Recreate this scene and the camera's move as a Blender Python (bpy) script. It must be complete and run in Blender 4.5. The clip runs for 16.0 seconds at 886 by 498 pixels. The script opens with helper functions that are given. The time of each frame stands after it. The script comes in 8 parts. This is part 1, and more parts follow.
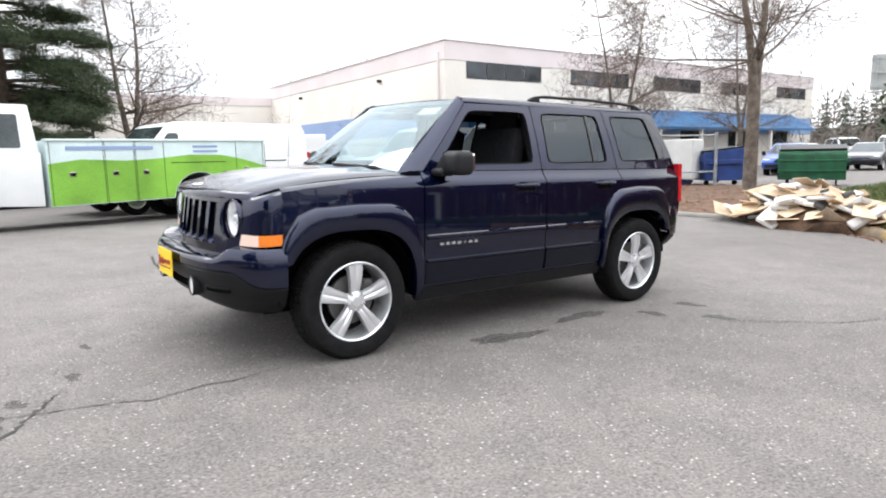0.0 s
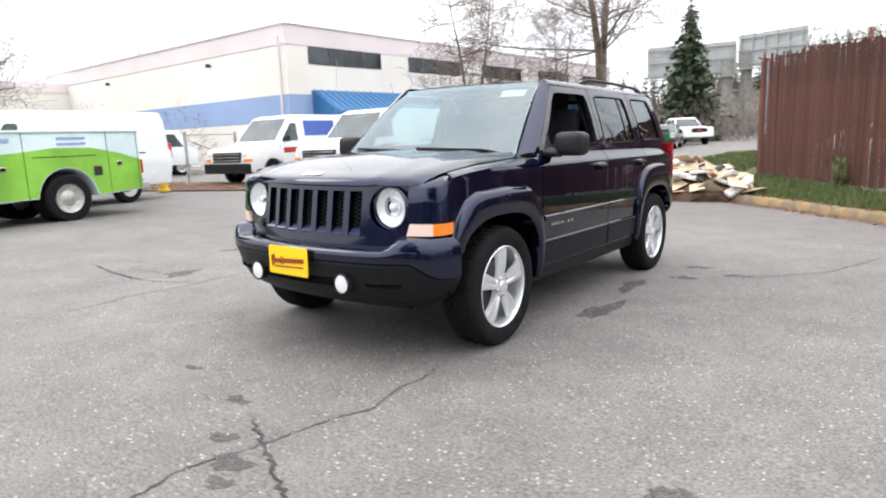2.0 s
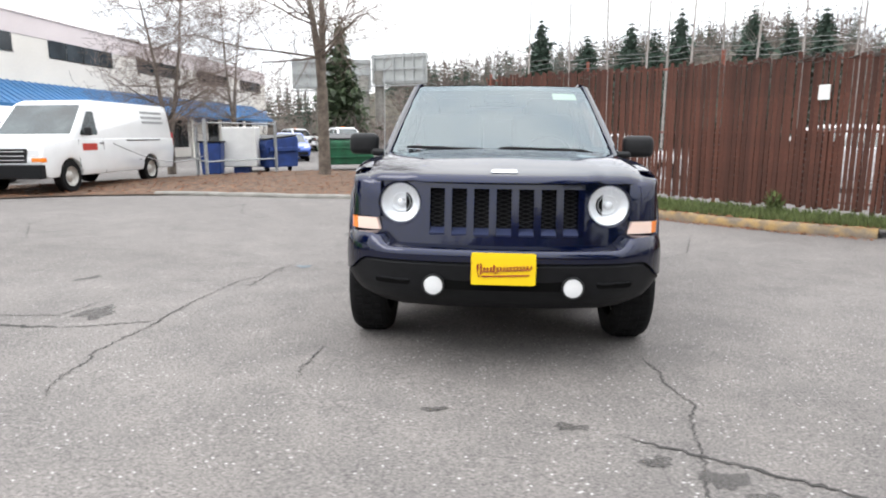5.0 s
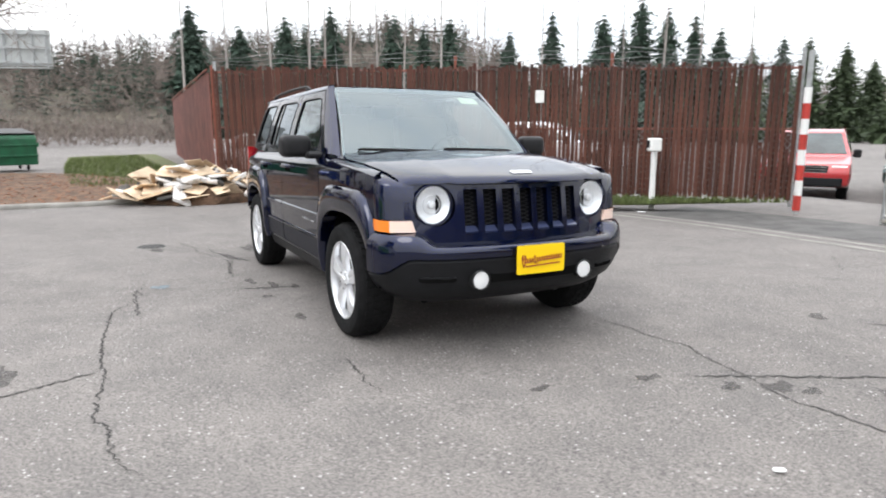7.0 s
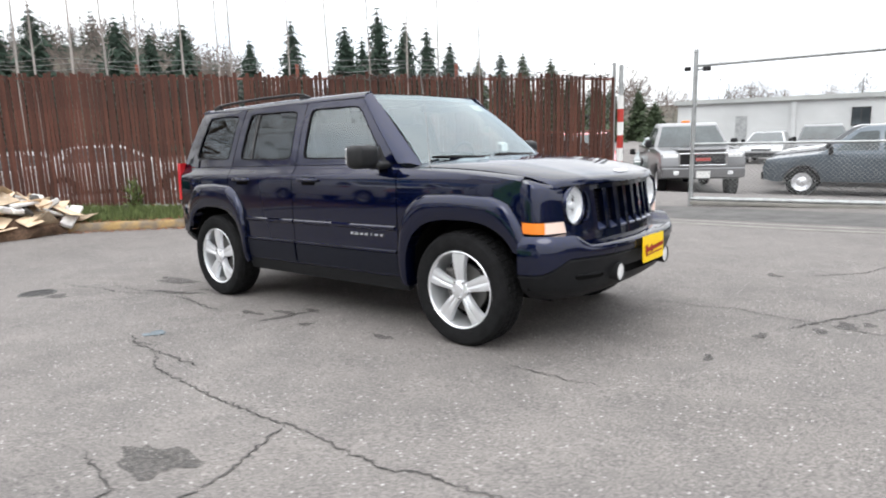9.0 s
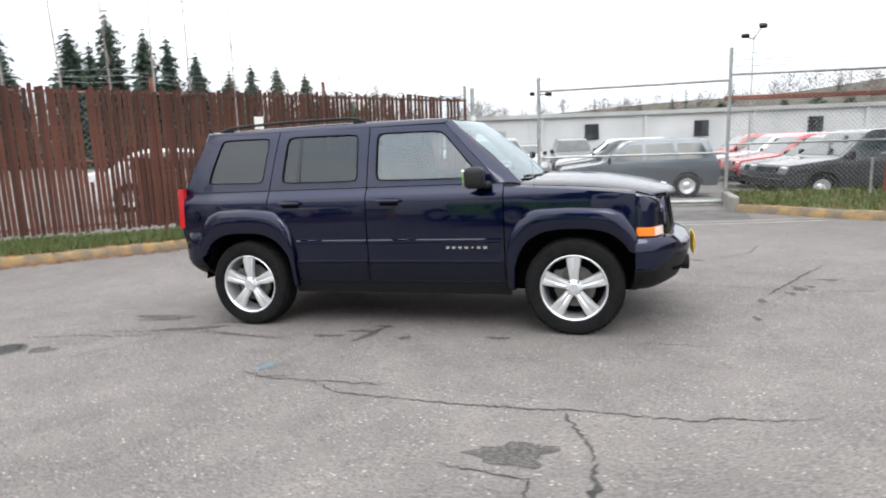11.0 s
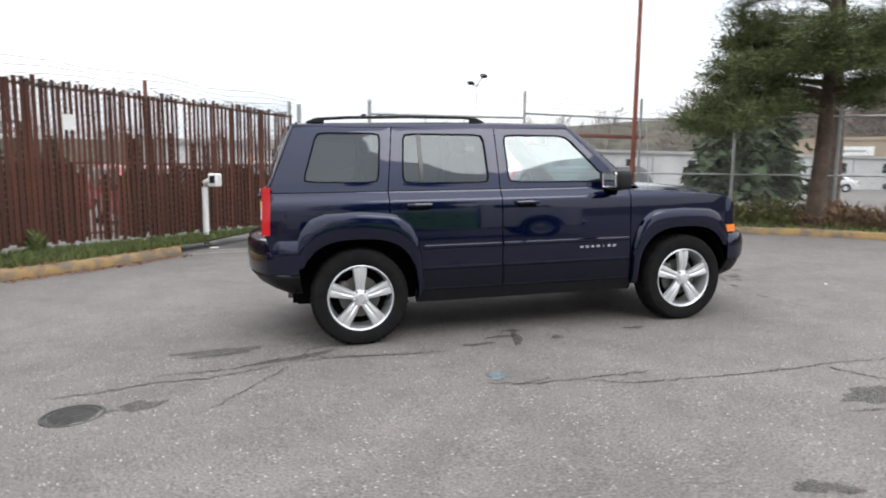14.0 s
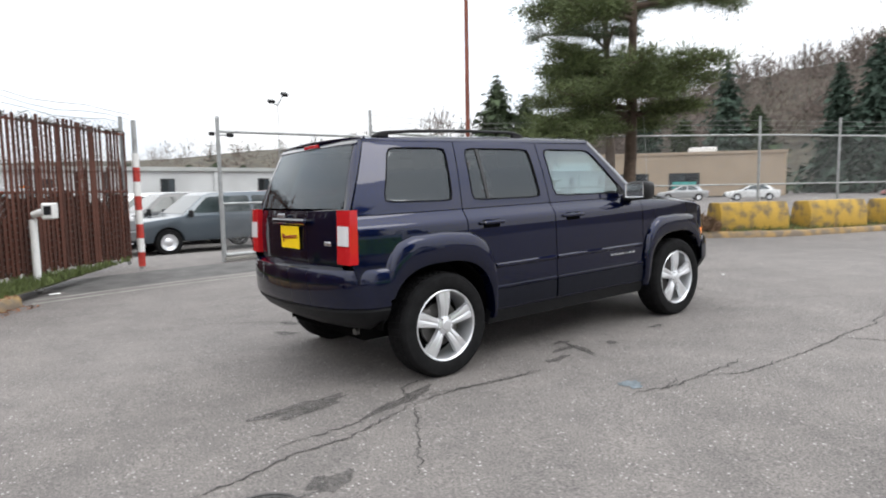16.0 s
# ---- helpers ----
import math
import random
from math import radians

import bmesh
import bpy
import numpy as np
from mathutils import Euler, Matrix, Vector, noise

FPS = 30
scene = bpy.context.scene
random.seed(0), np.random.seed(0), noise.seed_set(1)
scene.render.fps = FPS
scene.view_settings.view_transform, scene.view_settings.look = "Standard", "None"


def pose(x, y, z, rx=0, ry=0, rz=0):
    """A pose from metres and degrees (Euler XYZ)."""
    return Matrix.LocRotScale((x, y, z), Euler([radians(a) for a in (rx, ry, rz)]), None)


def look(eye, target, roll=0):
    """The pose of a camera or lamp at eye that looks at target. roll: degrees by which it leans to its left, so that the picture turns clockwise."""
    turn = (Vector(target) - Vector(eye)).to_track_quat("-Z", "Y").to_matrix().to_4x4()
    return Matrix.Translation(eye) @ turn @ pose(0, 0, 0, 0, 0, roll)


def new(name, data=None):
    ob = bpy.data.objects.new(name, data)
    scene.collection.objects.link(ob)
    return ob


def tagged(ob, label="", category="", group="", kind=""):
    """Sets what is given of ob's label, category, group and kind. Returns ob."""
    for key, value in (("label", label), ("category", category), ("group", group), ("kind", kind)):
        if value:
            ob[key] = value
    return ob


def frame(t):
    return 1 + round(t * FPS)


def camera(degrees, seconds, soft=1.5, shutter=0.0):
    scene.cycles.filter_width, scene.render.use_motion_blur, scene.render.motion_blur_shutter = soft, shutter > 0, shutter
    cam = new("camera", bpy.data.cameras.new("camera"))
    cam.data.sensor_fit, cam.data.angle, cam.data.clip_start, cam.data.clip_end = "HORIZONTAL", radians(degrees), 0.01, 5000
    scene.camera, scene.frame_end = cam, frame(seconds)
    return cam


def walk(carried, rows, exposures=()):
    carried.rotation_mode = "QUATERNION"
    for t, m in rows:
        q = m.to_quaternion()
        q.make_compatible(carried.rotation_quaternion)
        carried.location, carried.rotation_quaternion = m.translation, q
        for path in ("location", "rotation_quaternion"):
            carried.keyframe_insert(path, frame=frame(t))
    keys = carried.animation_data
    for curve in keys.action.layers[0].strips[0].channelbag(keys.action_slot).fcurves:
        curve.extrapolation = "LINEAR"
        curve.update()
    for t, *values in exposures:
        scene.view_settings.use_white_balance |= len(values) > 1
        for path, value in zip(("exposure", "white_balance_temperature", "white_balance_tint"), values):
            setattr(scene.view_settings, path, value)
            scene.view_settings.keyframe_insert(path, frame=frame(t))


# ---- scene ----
cam = camera(70.1, 16.0, 1.9, 0.4)
PATH = [
    (0, (3.045, 4.093, 1.207), (1.874, 2.499, 0.911), -1.1),
    (0.5, (3.392, 3.848, 1.2), (2.134, 2.321, 0.907), 0.0),
    (1, (3.715, 3.508, 1.22), (2.374, 2.064, 0.878), 0.6),
    (1.5, (4.094, 3.156, 1.235), (2.62, 1.862, 0.841), 0.2),
    (2, (4.368, 2.731, 1.229), (2.792, 1.55, 0.879), -2.3),
    (2.5, (4.634, 2.303, 1.246), (2.937, 1.304, 0.899), -2.1),
    (3, (4.834, 1.846, 1.232), (3.052, 1.003, 0.895), -1.2),
    (3.5, (4.975, 1.371, 1.25), (3.099, 0.754, 0.934), 0.2),
    (4, (5.08, 0.867, 1.266), (3.17, 0.404, 0.899), 0.6),
    (4.2, (5.1, 0.681, 1.209), (3.16, 0.326, 0.875), -0.1),
    (4.7, (5.15, 0.197, 1.22), (3.19, -0.011, 0.879), -0.2),
    (5.2, (5.179, -0.269, 1.246), (3.212, -0.338, 0.888), -0.5),
    (5.7, (5.178, -0.734, 1.272), (3.217, -0.618, 0.897), -0.8),
    (6.3, (5.123, -1.319, 1.288), (3.219, -0.845, 0.902), -0.9),
    (6.5, (5.079, -1.513, 1.262), (3.221, -0.888, 0.867), -1.3),
    (7, (4.943, -2.017, 1.307), (3.193, -1.126, 0.927), -0.2),
    (7.5, (4.717, -2.496, 1.299), (3.068, -1.435, 0.907), -1.5),
    (8, (4.406, -2.915, 1.3), (2.92, -1.641, 0.89), 0.6),
    (8.5, (4.022, -3.335, 1.323), (2.672, -1.91, 0.94), -0.8),
    (8.7, (3.849, -3.477, 1.309), (2.529, -2.019, 0.941), -1.6),
    (9.2, (3.436, -3.944, 1.339), (2.231, -2.39, 0.972), -1.4),
    (9.7, (3.05, -4.48, 1.408), (2.003, -2.816, 1.04), -1.0),
    (10.2, (2.623, -4.948, 1.48), (1.759, -3.182, 1.112), -0.6),
    (10.8, (1.96, -5.228, 1.522), (1.318, -3.37, 1.154), -0.3),
    (11, (1.69, -5.276, 1.465), (1.12, -3.39, 1.118), -2.0),
    (11.5, (1.077, -5.35, 1.443), (0.692, -3.413, 1.131), -0.0),
    (12, (0.475, -5.522, 1.427), (0.297, -3.554, 1.116), 0.2),
    (12.5, (-0.145, -5.66, 1.387), (-0.152, -3.685, 1.075), 0.7),
    (13, (-0.743, -5.602, 1.35), (-0.577, -3.632, 1.048), -0.3),
    (13.5, (-1.275, -5.465, 1.282), (-1.005, -3.503, 1.003), 0.5),
    (14, (-1.872, -5.295, 1.271), (-1.375, -3.375, 1.011), 0.6),
    (14.5, (-2.356, -5.054, 1.245), (-1.626, -3.213, 0.968), -1.9),
    (15, (-2.87, -4.827, 1.256), (-1.94, -3.072, 1.021), 0.0),
    (15.5, (-3.354, -4.497, 1.235), (-2.327, -2.795, 1.008), -1.8),
    (16, (-3.798, -4.136, 1.245), (-2.605, -2.543, 1.047), -1.0),
]
EXPOSURES = [(0, 0.45), (4.0, 0.40), (8.5, 0.25), (12.0, 0.10), (12.5, 0.0), (14.5, -0.07), (16.0, -0.03)]
walk(cam, [(t, look(eye, target, roll)) for t, eye, target, roll in PATH], EXPOSURES)


# ---- light ----
world = bpy.data.worlds.new("overcast_sky")
scene.world = world
world.use_nodes = True
wt = world.node_tree
for n in list(wt.nodes):
    wt.nodes.remove(n)
w_out = wt.nodes.new("ShaderNodeOutputWorld")
w_bg = wt.nodes.new("ShaderNodeBackground")
w_sky = wt.nodes.new("ShaderNodeTexSky")
w_sky.sky_type = "NISHITA"
w_sky.sun_disc = False
w_sky.sun_elevation, w_sky.sun_rotation = radians(42), radians(200)
w_co = wt.nodes.new("ShaderNodeTexCoord")
w_map = wt.nodes.new("ShaderNodeMapping")
w_map.inputs["Scale"].default_value = (1.0, 1.0, 2.6)
w_noise = wt.nodes.new("ShaderNodeTexNoise")
w_noise.inputs["Scale"].default_value = 2.2
w_noise.inputs["Detail"].default_value = 6.0
w_noise.inputs["Roughness"].default_value = 0.55
w_ramp = wt.nodes.new("ShaderNodeValToRGB")
w_ramp.color_ramp.elements[0].position, w_ramp.color_ramp.elements[0].color = 0.34, (18.5, 19.8, 21.6, 1)
w_ramp.color_ramp.elements[1].position, w_ramp.color_ramp.elements[1].color = 0.58, (24.0, 24.2, 24.6, 1)
w_mix = wt.nodes.new("ShaderNodeMix")
w_mix.data_type = "RGBA"
w_mix.inputs[0].default_value = 0.93
wt.links.new(w_co.outputs["Generated"], w_map.inputs["Vector"])
wt.links.new(w_map.outputs["Vector"], w_noise.inputs["Vector"])
wt.links.new(w_noise.outputs["Fac"], w_ramp.inputs["Fac"])
wt.links.new(w_sky.outputs["Color"], w_mix.inputs[6])
wt.links.new(w_ramp.outputs["Color"], w_mix.inputs[7])
# an overcast sky is about three times as bright overhead as at the horizon
w_sep = wt.nodes.new("ShaderNodeSeparateXYZ")
w_grad = wt.nodes.new("ShaderNodeMapRange")
w_grad.inputs["To Min"].default_value, w_grad.inputs["To Max"].default_value = 0.35, 1.0
w_mul = wt.nodes.new("ShaderNodeVectorMath")
w_mul.operation = "SCALE"
wt.links.new(w_co.outputs["Generated"], w_sep.inputs["Vector"])
wt.links.new(w_sep.outputs["Z"], w_grad.inputs["Value"])
wt.links.new(w_mix.outputs[2], w_mul.inputs[0])
wt.links.new(w_grad.outputs["Result"], w_mul.inputs["Scale"])
wt.links.new(w_mul.outputs["Vector"], w_bg.inputs["Color"])
wt.links.new(w_bg.outputs["Background"], w_out.inputs["Surface"])
w_bg.inputs["Strength"].default_value = 0.14

sun = new("sun", bpy.data.lights.new("sun", "SUN"))
sun.data.energy, sun.data.angle, sun.data.color = 0.7, radians(25), (1.0, 0.97, 0.92)
sun.matrix_world = look((10, -22, 24), (0, 0, 0))


# ---- materials ----
def material(name, colour, rough=0.6, metal=0.0, vary=0.0, scale=6.0, bump=0.0, bump_scale=40.0, colour2=None,
             spread=(0.35, 0.65), coat=0.0, per_object=0.0, per_island=0.0, spec=0.5, stretch=(1, 1, 1)):
    """A plain surface: two tones mixed by a large and a fine noise, with fine relief."""
    m = bpy.data.materials.new(name)
    m.use_nodes = True
    t = m.node_tree
    b = t.nodes["Principled BSDF"]
    b.inputs["Roughness"].default_value, b.inputs["Metallic"].default_value = rough, metal
    b.inputs["Coat Weight"].default_value, b.inputs["Coat Roughness"].default_value = coat, 0.04
    b.inputs["Specular IOR Level"].default_value = spec
    b.inputs["Base Color"].default_value = (*colour, 1)
    if not (vary or bump or colour2 or per_object or per_island):
        return m
    co = t.nodes.new("ShaderNodeTexCoord")
    mp = t.nodes.new("ShaderNodeMapping")
    mp.inputs["Scale"].default_value = stretch
    t.links.new(co.outputs["Object"], mp.inputs["Vector"])
    big = t.nodes.new("ShaderNodeTexNoise")
    big.inputs["Scale"].default_value, big.inputs["Detail"].default_value = scale, 5
    t.links.new(mp.outputs["Vector"], big.inputs["Vector"])
    c2 = colour2 or tuple(max(0.0, c * (1 - vary)) for c in colour)
    c1 = colour if colour2 else tuple(min(1.0, c * (1 + vary)) for c in colour)
    ramp = t.nodes.new("ShaderNodeValToRGB")
    ramp.color_ramp.elements[0].position, ramp.color_ramp.elements[0].color = spread[0], (*c2, 1)
    ramp.color_ramp.elements[1].position, ramp.color_ramp.elements[1].color = spread[1], (*c1, 1)
    t.links.new(big.outputs["Fac"], ramp.inputs["Fac"])
    out = ramp.outputs["Color"]
    fine = t.nodes.new("ShaderNodeTexNoise")
    fine.inputs["Scale"].default_value, fine.inputs["Detail"].default_value = bump_scale, 4
    t.links.new(mp.outputs["Vector"], fine.inputs["Vector"])
    if vary:
        hs = t.nodes.new("ShaderNodeHueSaturation")
        mr = t.nodes.new("ShaderNodeMapRange")
        mr.inputs["From Min"].default_value, mr.inputs["From Max"].default_value = 0.3, 0.7
        mr.inputs["To Min"].default_value, mr.inputs["To Max"].default_value = 1 - vary * 0.7, 1 + vary * 0.7
        t.links.new(fine.outputs["Fac"], mr.inputs["Value"])
        t.links.new(mr.outputs["Result"], hs.inputs["Value"])
        t.links.new(out, hs.inputs["Color"])
        out = hs.outputs["Color"]
    for amount, kind in ((per_object, "ShaderNodeObjectInfo"), (per_island, "ShaderNodeNewGeometry")):
        if amount:
            info = t.nodes.new(kind)
            hs = t.nodes.new("ShaderNodeHueSaturation")
            mr = t.nodes.new("ShaderNodeMapRange")
            mr.inputs["To Min"].default_value, mr.inputs["To Max"].default_value = 1 - amount, 1 + amount
            t.links.new(info.outputs["Random" if kind.endswith("Info") else "Random Per Island"], mr.inputs["Value"])
            t.links.new(mr.outputs["Result"], hs.inputs["Value"])
            t.links.new(out, hs.inputs["Color"])
            out = hs.outputs["Color"]
    t.links.new(out, b.inputs["Base Color"])
    if bump:
        bp = t.nodes.new("ShaderNodeBump")
        bp.inputs["Strength"].default_value, bp.inputs["Distance"].default_value = bump, 0.01
        t.links.new(fine.outputs["Fac"], bp.inputs["Height"])
        t.links.new(bp.outputs["Normal"], b.inputs["Normal"])
    return m


def glass(name, tint, gloss=0.03, ior=1.5, sheen=(1.0, 1.0, 1.0)):
    """A thin pane: tinted see-through with a glossy face."""
    m = bpy.data.materials.new(name)
    m.use_nodes = True
    t = m.node_tree
    t.nodes.remove(t.nodes["Principled BSDF"])
    clear, shine = t.nodes.new("ShaderNodeBsdfTransparent"), t.nodes.new("ShaderNodeBsdfGlossy")
    clear.inputs["Color"].default_value = (*tint, 1)
    shine.inputs["Roughness"].default_value = gloss
    shine.inputs["Color"].default_value = (*sheen, 1)
    fr, mix = t.nodes.new("ShaderNodeLayerWeight"), t.nodes.new("ShaderNodeMixShader")
    fr.inputs["Blend"].default_value = 0.5
    bend, span = t.nodes.new("ShaderNodeMath"), t.nodes.new("ShaderNodeMapRange")
    bend.operation = "POWER"
    bend.inputs[1].default_value = 5.0
    f0 = ((ior - 1) / (ior + 1)) ** 2
    span.inputs["To Min"].default_value, span.inputs["To Max"].default_value = f0, 1.0
    t.links.new(fr.outputs["Facing"], bend.inputs[0])
    t.links.new(bend.outputs[0], span.inputs["Value"])
    t.links.new(span.outputs["Result"], mix.inputs["Fac"])
    t.links.new(clear.outputs["BSDF"], mix.inputs[1])
    t.links.new(shine.outputs["BSDF"], mix.inputs[2])
    t.links.new(mix.outputs["Shader"], t.nodes["Material Output"].inputs["Surface"])
    return m


def asphalt_material():
    """Worn grey asphalt: patches, tyre tracks and pale aggregate chips."""
    m = bpy.data.materials.new("worn_asphalt")
    m.use_nodes = True
    t = m.node_tree
    b = t.nodes["Principled BSDF"]
    b.inputs["Roughness"].default_value = 0.86
    b.inputs["Specular IOR Level"].default_value = 0.3
    co = t.nodes.new("ShaderNodeTexCoord")

    def noise_node(scale, detail, rough=0.55):
        n = t.nodes.new("ShaderNodeTexNoise")
        n.inputs["Scale"].default_value, n.inputs["Detail"].default_value, n.inputs["Roughness"].default_value = scale, detail, rough
        t.links.new(co.outputs["Object"], n.inputs["Vector"])
        return n

    def ramp(src, p0, c0, p1, c1):
        r = t.nodes.new("ShaderNodeValToRGB")
        r.color_ramp.elements[0].position, r.color_ramp.elements[0].color = p0, (*c0, 1)
        r.color_ramp.elements[1].position, r.color_ramp.elements[1].color = p1, (*c1, 1)
        t.links.new(src, r.inputs["Fac"])
        return r.outputs["Color"]

    def mul(a, c, f=1.0):
        x = t.nodes.new("ShaderNodeMix")
        x.data_type, x.blend_type = "RGBA", "MULTIPLY"
        x.inputs[0].default_value = f
        t.links.new(a, x.inputs[6])
        t.links.new(c, x.inputs[7])
        return x.outputs[2]

    base = ramp(noise_node(0.28, 5).outputs["Fac"], 0.32, (0.140, 0.130, 0.124), 0.68, (0.182, 0.170, 0.162))
    mid = ramp(noise_node(2.4, 8, 0.72).outputs["Fac"], 0.3, (0.80, 0.80, 0.81), 0.7, (1.14, 1.13, 1.12))
    grit = ramp(noise_node(80, 4, 0.8).outputs["Fac"], 0.33, (0.40, 0.40, 0.41), 0.67, (1.56, 1.54, 1.51))
    col = mul(mul(base, mid), grit)
    vor = t.nodes.new("ShaderNodeTexVoronoi")
    vor.inputs["Scale"].default_value = 34
    t.links.new(co.outputs["Object"], vor.inputs["Vector"])
    chips = ramp(vor.outputs["Distance"], 0.13, (1, 1, 1), 0.24, (0, 0, 0))
    few = ramp(noise_node(9, 3).outputs["Fac"], 0.38, (0, 0, 0), 0.56, (1, 1, 1))
    pick = t.nodes.new("ShaderNodeMath")
    pick.operation = "GREATER_THAN"
    pick.inputs[1].default_value = 0.48
    sep = t.nodes.new("ShaderNodeSeparateColor")
    t.links.new(vor.outputs["Color"], sep.inputs[0])
    t.links.new(sep.outputs[0], pick.inputs[0])
    pm = t.nodes.new("ShaderNodeMath")
    pm.operation = "MULTIPLY"
    t.links.new(pick.outputs[0], pm.inputs[0])
    t.links.new(chips, pm.inputs[1])
    pm2 = t.nodes.new("ShaderNodeMath")
    pm2.operation = "MULTIPLY"
    t.links.new(pm.outputs[0], pm2.inputs[0])
    t.links.new(few, pm2.inputs[1])
    light = t.nodes.new("ShaderNodeMix")
    light.data_type = "RGBA"
    light.inputs[7].default_value = (0.44, 0.43, 0.41, 1)
    t.links.new(pm2.outputs[0], light.inputs[0])
    t.links.new(col, light.inputs[6])
    t.links.new(light.outputs[2], b.inputs["Base Color"])
    bp = t.nodes.new("ShaderNodeBump")
    bp.inputs["Strength"].default_value, bp.inputs["Distance"].default_value = 0.4, 0.004
    t.links.new(noise_node(170, 4, 0.7).outputs["Fac"], bp.inputs["Height"])
    t.links.new(bp.outputs["Normal"], b.inputs["Normal"])
    return m


M_ASPHALT = asphalt_material()
M_CRACK = material("crack_tar", (0.042, 0.039, 0.037), 0.9, vary=0.3, scale=9)
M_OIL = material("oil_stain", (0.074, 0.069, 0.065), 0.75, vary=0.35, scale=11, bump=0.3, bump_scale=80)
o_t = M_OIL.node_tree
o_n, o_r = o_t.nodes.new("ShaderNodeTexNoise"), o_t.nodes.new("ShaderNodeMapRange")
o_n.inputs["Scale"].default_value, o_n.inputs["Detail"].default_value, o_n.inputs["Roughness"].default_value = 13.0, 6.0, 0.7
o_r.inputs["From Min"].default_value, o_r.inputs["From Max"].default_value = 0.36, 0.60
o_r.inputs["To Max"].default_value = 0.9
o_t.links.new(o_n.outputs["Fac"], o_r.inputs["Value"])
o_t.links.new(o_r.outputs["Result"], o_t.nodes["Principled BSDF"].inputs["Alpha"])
M_CONCRETE = material("pale_concrete", (0.22, 0.21, 0.19), 0.85, vary=0.18, scale=3, bump=0.4, bump_scale=60)
M_APRON = material("dark_apron_asphalt", (0.085, 0.081, 0.078), 0.88, vary=0.25, scale=3, bump=0.4, bump_scale=90)
M_KERB = material("worn_yellow_kerb_paint", (0.33, 0.215, 0.085), 0.85, vary=0.15, scale=4.5, bump=0.5, bump_scale=45, colour2=(0.17, 0.135, 0.10), spread=(0.40, 0.62))
M_GRASS = material("short_grass", (0.080, 0.100, 0.032), 0.9, vary=0.35, scale=2.5, colour2=(0.10, 0.085, 0.04), spread=(0.3, 0.6), bump=0.6, bump_scale=70)
M_BLADE = material("grass_blades", (0.095, 0.122, 0.036), 0.8, per_island=0.45)
M_LITTER_LEAF = material("dead_leaves", (0.21, 0.085, 0.040), 0.9, per_island=0.5)
M_SOIL = material("leafy_soil", (0.11, 0.065, 0.040), 0.95, vary=0.4, scale=5, bump=0.8, bump_scale=40)
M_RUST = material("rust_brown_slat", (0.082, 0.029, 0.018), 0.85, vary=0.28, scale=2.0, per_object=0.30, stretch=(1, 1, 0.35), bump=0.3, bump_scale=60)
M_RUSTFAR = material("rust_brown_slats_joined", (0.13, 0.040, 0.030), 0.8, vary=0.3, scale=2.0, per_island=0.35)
M_GALV = material("galvanised_steel", (0.36, 0.37, 0.37), 0.5, 0.6, vary=0.15, scale=8)
M_WIRE = material("grey_wire", (0.22, 0.22, 0.22), 0.55, 0.5)
M_REDPAINT = material("red_paint", (0.42, 0.035, 0.025), 0.5, vary=0.15)
M_WHITEPAINT = material("white_paint", (0.72, 0.72, 0.70), 0.5, vary=0.06, scale=3)
M_POLE = material("red_brown_pole_paint", (0.21, 0.062, 0.038), 0.6, vary=0.22, scale=3, stretch=(1, 1, 0.3))
M_WALL = material("cream_wall", (0.72, 0.68, 0.62), 0.85, vary=0.05, scale=0.35, bump=0.2, bump_scale=12)
M_PINK = material("pale_pink_parapet", (0.66, 0.59, 0.585), 0.85, vary=0.05, scale=0.4)
M_BLUEBAND = material("blue_band", (0.25, 0.34, 0.53), 0.8, vary=0.06, scale=0.4)
M_AWNING = material("blue_metal_awning", (0.035, 0.15, 0.33), 0.45, 0.1, vary=0.1, scale=1.5)
M_WAREHOUSE = material("grey_white_warehouse", (0.50, 0.51, 0.51), 0.8, vary=0.10, scale=0.5)
M_TAN = material("tan_block_wall", (0.34, 0.27, 0.20), 0.85, vary=0.06, scale=0.4)
# each pane's own tone stands for its reflection, put into the glass colour
M_DARKGLASS = material("dark_window_glass", (0.035, 0.042, 0.048), 0.06, vary=0.4, scale=0.8, per_object=0.7)
M_TEAL = material("teal_window_poster", (0.05, 0.30, 0.27), 0.5, vary=0.3, scale=1.2)
M_FRAMEDARK = material("dark_bronze_frame", (0.03, 0.03, 0.03), 0.45, 0.4)
M_GREENDUMP = material("dark_green_paint", (0.006, 0.085, 0.035), 0.5, vary=0.25, scale=3)
M_BLUEDUMP = material("dark_blue_paint", (0.012, 0.04, 0.17), 0.5, vary=0.25, scale=3)
M_RUBBER = material("black_rubber", (0.011, 0.011, 0.0115), 0.8, vary=0.2, scale=20, bump=0.2, bump_scale=120, spec=0.10)
M_BLACKPLASTIC = material("black_plastic", (0.017, 0.017, 0.018), 0.45, vary=0.1, scale=20, bump=0.1, bump_scale=200, spec=0.18)
M_GREYPLASTIC = material("dark_grey_plastic", (0.013, 0.0135, 0.015), 0.45, vary=0.1, scale=20, bump=0.12, bump_scale=200, spec=0.14)
M_CHROME = material("chrome", (0.75, 0.75, 0.76), 0.12, 1.0)
M_RIM = material("silver_alloy", (0.74, 0.75, 0.77), 0.30, 0.65, coat=0.3)
M_STEELRIM = material("grey_steel_rim", (0.42, 0.41, 0.38), 0.5, 0.5, vary=0.2, scale=12)
M_AMBER = material("amber_lens", (0.85, 0.22, 0.02), 0.15, coat=0.6)
M_REDLENS = material("red_lens", (0.48, 0.010, 0.014), 0.15, coat=0.6)
M_CLEARLENS = material("clear_lens", (0.86, 0.87, 0.88), 0.18, 0.25, coat=0.6)
